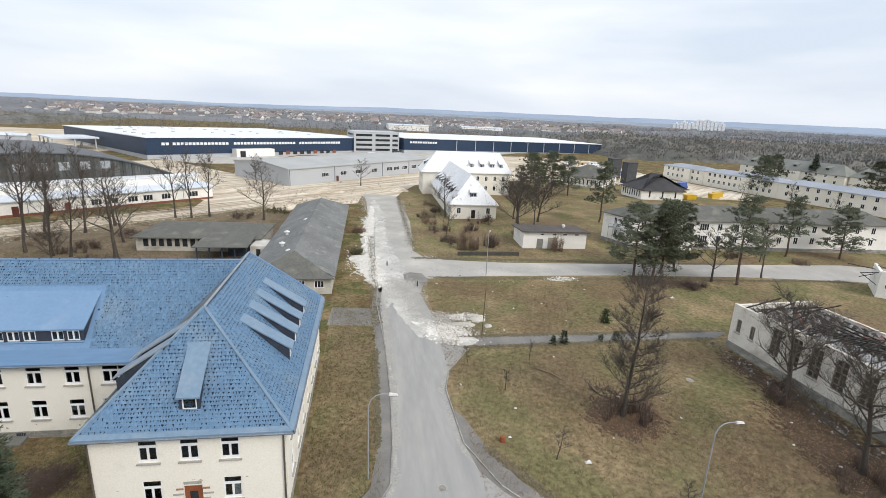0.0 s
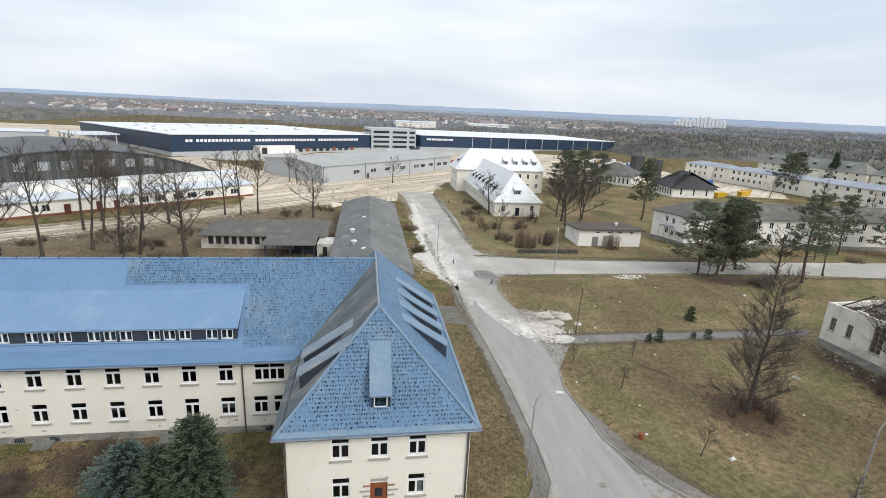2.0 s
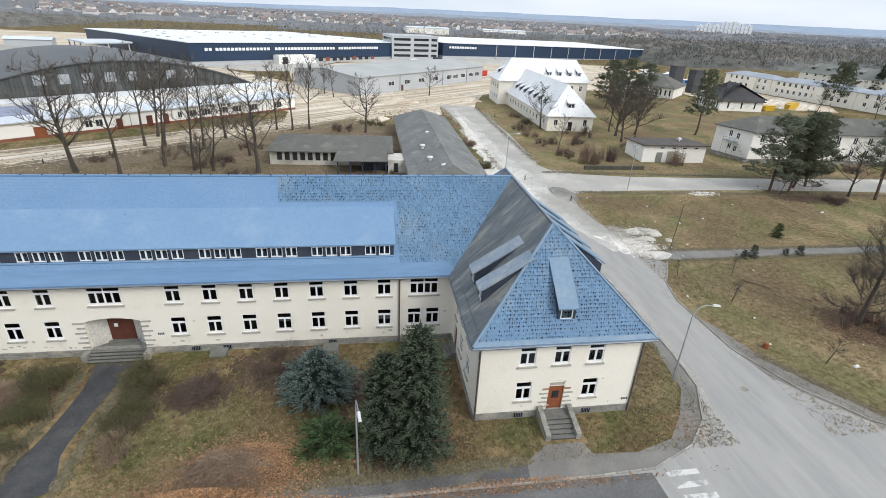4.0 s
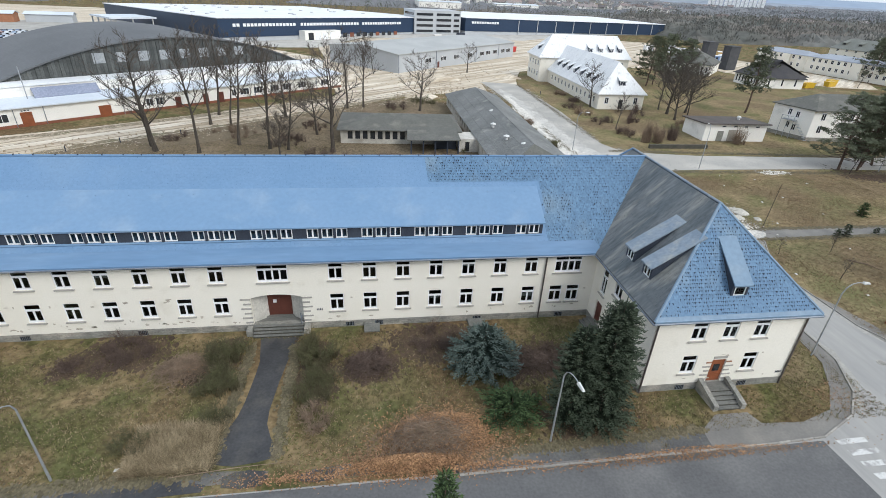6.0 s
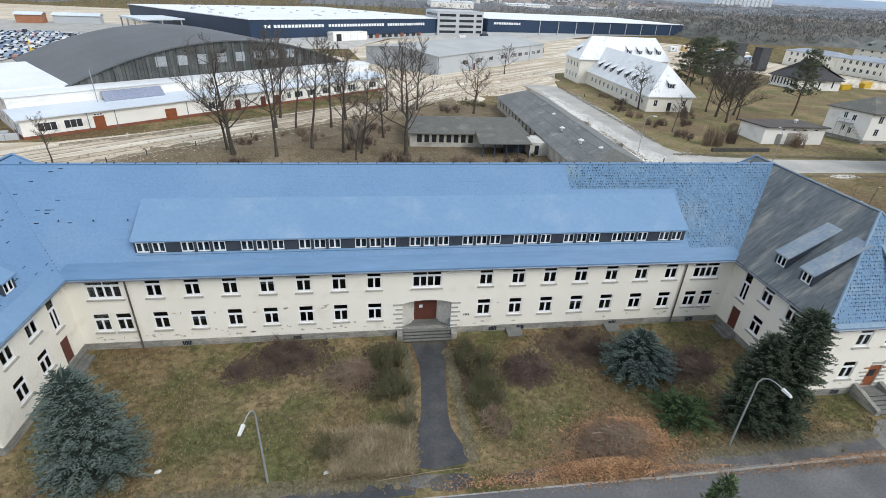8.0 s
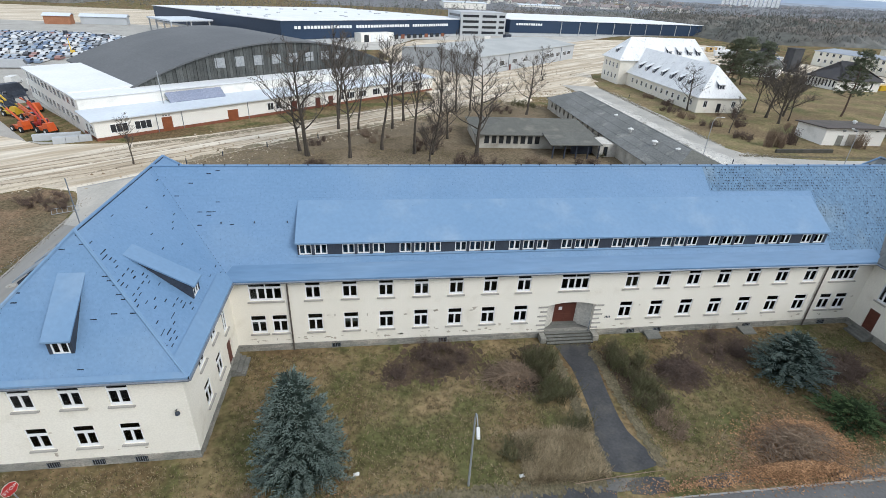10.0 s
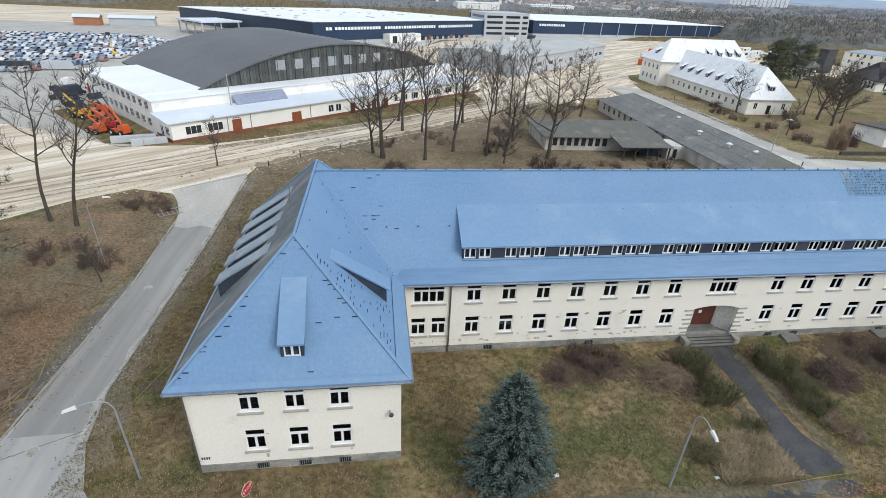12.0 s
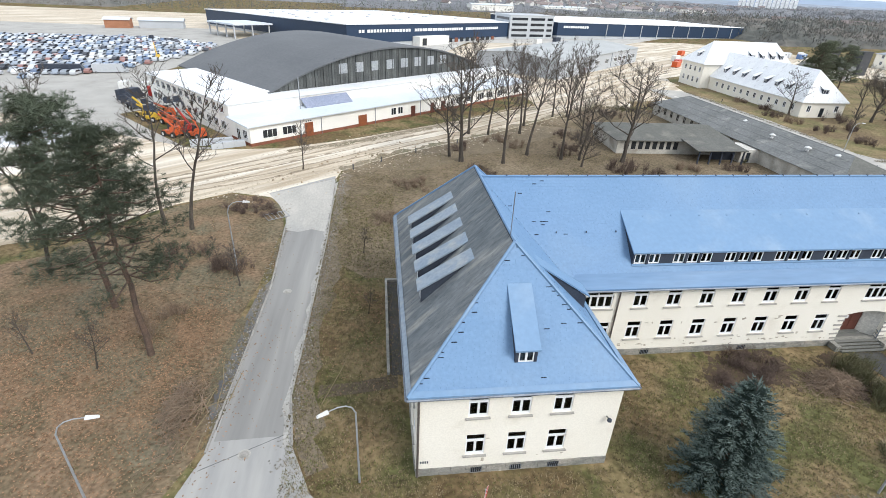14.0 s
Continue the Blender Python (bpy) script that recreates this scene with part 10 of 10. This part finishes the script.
for x, y, r, h in ((64.7, 23, 1.5, 0.5), (66.6, 25.2, 1.9, 0.65), (63.1, 26.2, 1.0, 0.3), (68.1, 22.4, 0.9, 0.3)):
    mb = MB()
    rr = random.Random(int(x * 17 + y))
    n = 13
    for f_, g in [(1.0, 0.0), (0.8, 0.3), (0.5, 0.72), (0.2, 0.96)]:
        for k in range(n):
            a = 2 * math.pi * k / n
            q = r * f_ * (1 + 0.25 * math.sin(2 * a + x) + rr.uniform(-0.14, 0.14))
            mb.v.append((math.cos(a) * q, math.sin(a) * q * 0.75, h * g - 0.08 + rr.uniform(-0.04, 0.08)))
    mb.f = [(i * n + k, i * n + (k + 1) % n, (i + 1) * n + (k + 1) % n, (i + 1) * n + k) for i in range(3) for k in range(n)] + [tuple(range(3 * n, 4 * n))]
    solid("gravel_heap", mb, GRAVEL, "low heap of chalky gravel beside the road", "gravel heap", kind="stuff", at=Matrix.Translation((x, y, GZ)))


# ---- the vehicle compound: hundreds of parked cars ----
def car_ramp():
    m, n, l, p = node_mat("assorted_car_paint")
    g, r = n.new("ShaderNodeNewGeometry"), n.new("ShaderNodeValToRGB")
    r.color_ramp.interpolation = "CONSTANT"
    cols = [(0.54, 0.56, 0.58), (0.40, 0.43, 0.47), (0.06, 0.065, 0.08), (0.13, 0.18, 0.28), (0.66, 0.66, 0.66), (0.27, 0.30, 0.34), (0.30, 0.16, 0.14), (0.24, 0.31, 0.41), (0.47, 0.50, 0.53), (0.58, 0.60, 0.62), (0.32, 0.36, 0.42)]
    for i, c in enumerate(cols):
        e_ = r.color_ramp.elements[i] if i < 2 else r.color_ramp.elements.new(i / len(cols))
        e_.position, e_.color = i / len(cols), (*c, 1)
    l.new(g.outputs["Random Per Island"], r.inputs[0])
    l.new(r.outputs[0], p.inputs["Base Color"])
    p.inputs["Roughness"].default_value = 0.3
    return m


cars, glass = MB(), MB()
prof = [(-2.1, 0.3), (2.1, 0.3), (2.15, 0.75), (1.1, 0.9), (0.4, 1.42), (-1.2, 1.42), (-1.95, 0.95), (-2.15, 0.85)]
gprof = [(0.98, 0.93), (0.45, 1.36), (-1.15, 1.36), (-1.8, 0.98)]
rr = random.Random(23)
region = [(-150, 132), (-195, 180), (-250, 238), (-225, 244), (-196, 246), (-174, 255), (-144, 245), (-122, 226), (-118, 215), (-124, 185), (-131, 152)]


def inside(x, y, poly):
    c = False
    for i in range(len(poly)):
        (xa, ya), (xb, yb) = poly[i], poly[i - 1]
        if (ya > y) != (yb > y) and x < (xb - xa) * (y - ya) / (yb - ya) + xa:
            c = not c
    return c


for i in range(-70, 70):
    for j in range(-60, 60):
        o = Vector((-190, 235, GZ)) + Vector((1, 0.06, 0)).normalized() * (i * 2.7) + Vector((-0.06, 1, 0)).normalized() * (j * 5.4 + (2.2 if j % 3 == 0 else 0))
        if not inside(o.x, o.y, region) or rr.random() < 0.07:
            continue
        m = Matrix.Translation(o) @ Matrix.Rotation(radians(93 + rr.uniform(-4, 4) + (180 if rr.random() < 0.3 else 0)), 4, "Z")
        s = rr.uniform(0.92, 1.12)
        cars.m = glass.m = m @ Matrix.Diagonal((s, 1, rr.uniform(0.95, 1.2), 1))
        n = len(prof)
        cars.add([(x, -0.85, z) for x, z in prof] + [(x, 0.85, z) for x, z in prof], [tuple(range(n)), tuple(range(2 * n - 1, n - 1, -1))] + [(k, k + n, (k + 1) % n + n, (k + 1) % n) for k in range(n)])
        glass.add([(x, -0.87, z) for x, z in gprof] + [(x, 0.87, z) for x, z in gprof], [(0, 1, 2, 3), (7, 6, 5, 4), (0, 4, 5, 1), (2, 6, 7, 3)])
lot = thing("parked_cars", "hundreds of assorted cars parked close together", "cars", kind="stuff")
tagged(part("bodies", cars, car_ramp(), lot), kind="stuff")
tagged(part("windows", glass, DARK_GLASS, lot), kind="stuff")
# lorries and a coach beside the compound
for x, y, turn, L, mt, lab in ((-145.6, 144.9, 8, 13, CLADDING, "dark flatbed trailer beside the car compound"), (-166.4, 138.9, 5, 12, GREY_PANEL, "grey trailer beside the car compound"), (-132.9, 147.5, 10, 10, GREY_PANEL, "grey lorry beside the car compound")):
    van(x, y, turn, mt, lab, "lorry", L, 2.8)
# white building at the far west, seen between the pines
wb = hip_house("white_house", "white flat building behind the pines", at2(-121.9, 43.6, 20), 26, 12, 4.6, 5.4, WHITE_WALL, WHITE_ROOF, (0, 0), 0.6)
for x in spread(2, 24, 6):
    far_window(wb, Matrix.Translation((x, 0, 1.2)), 2.2, 1.7, 3)

# site cabins and stacked containers behind the dark halls
SITE_PAINTS = [surface("white_cabin_panel", (0.74, 0.75, 0.76), (0.66, 0.67, 0.68), 0.3, 3, grain=0.08), surface("blue_cabin_panel", (0.12, 0.20, 0.38), (0.15, 0.23, 0.42), 0.3, 3, grain=0.08), surface("ochre_cabin_panel", (0.55, 0.38, 0.16), (0.48, 0.33, 0.14), 0.3, 3, grain=0.08)]
for i, (x, y, turn, c) in enumerate(((186.8, 250.9, 5, 0), (193.4, 254.1, 5, 0), (200.2, 249.4, 20, 1), (181.1, 245.8, -10, 0), (205.8, 256.7, 60, 0), (190.4, 268.3, 0, 2), (198, 271.4, 8, 0), (178.9, 263.7, 15, 0), (211.6, 242.2, 70, 2), (202, 225.6, 80, 0), (195.4, 220.6, 10, 1))):
    cab = thing("site_cabin", ("white", "blue", "ochre")[c] + " steel site cabin on the building site", "cabin", at2(x, y, turn), "site cabins")
    part("body", MB().box(-3, -1.25, 0.15, 3, 1.25, 2.75), SITE_PAINTS[c], cab)
    part("roof", MB().box(-3.08, -1.33, 2.75, 3.08, 1.33, 2.9), WHITE_ROOF, cab)
    part("skid", MB().box(-2.8, -1.0, -0.1, 2.8, -0.75, 0.15).box(-2.8, 0.75, -0.1, 2.8, 1.0, 0.15), CLADDING, cab)
    part("window", MB().box(-1.9, -1.3, 1.2, -0.6, -1.22, 2.2), DARK_GLASS, cab)
    part("door", MB().box(0.6, -1.3, 0.2, 1.6, -1.22, 2.3), GREY_PANEL, cab)
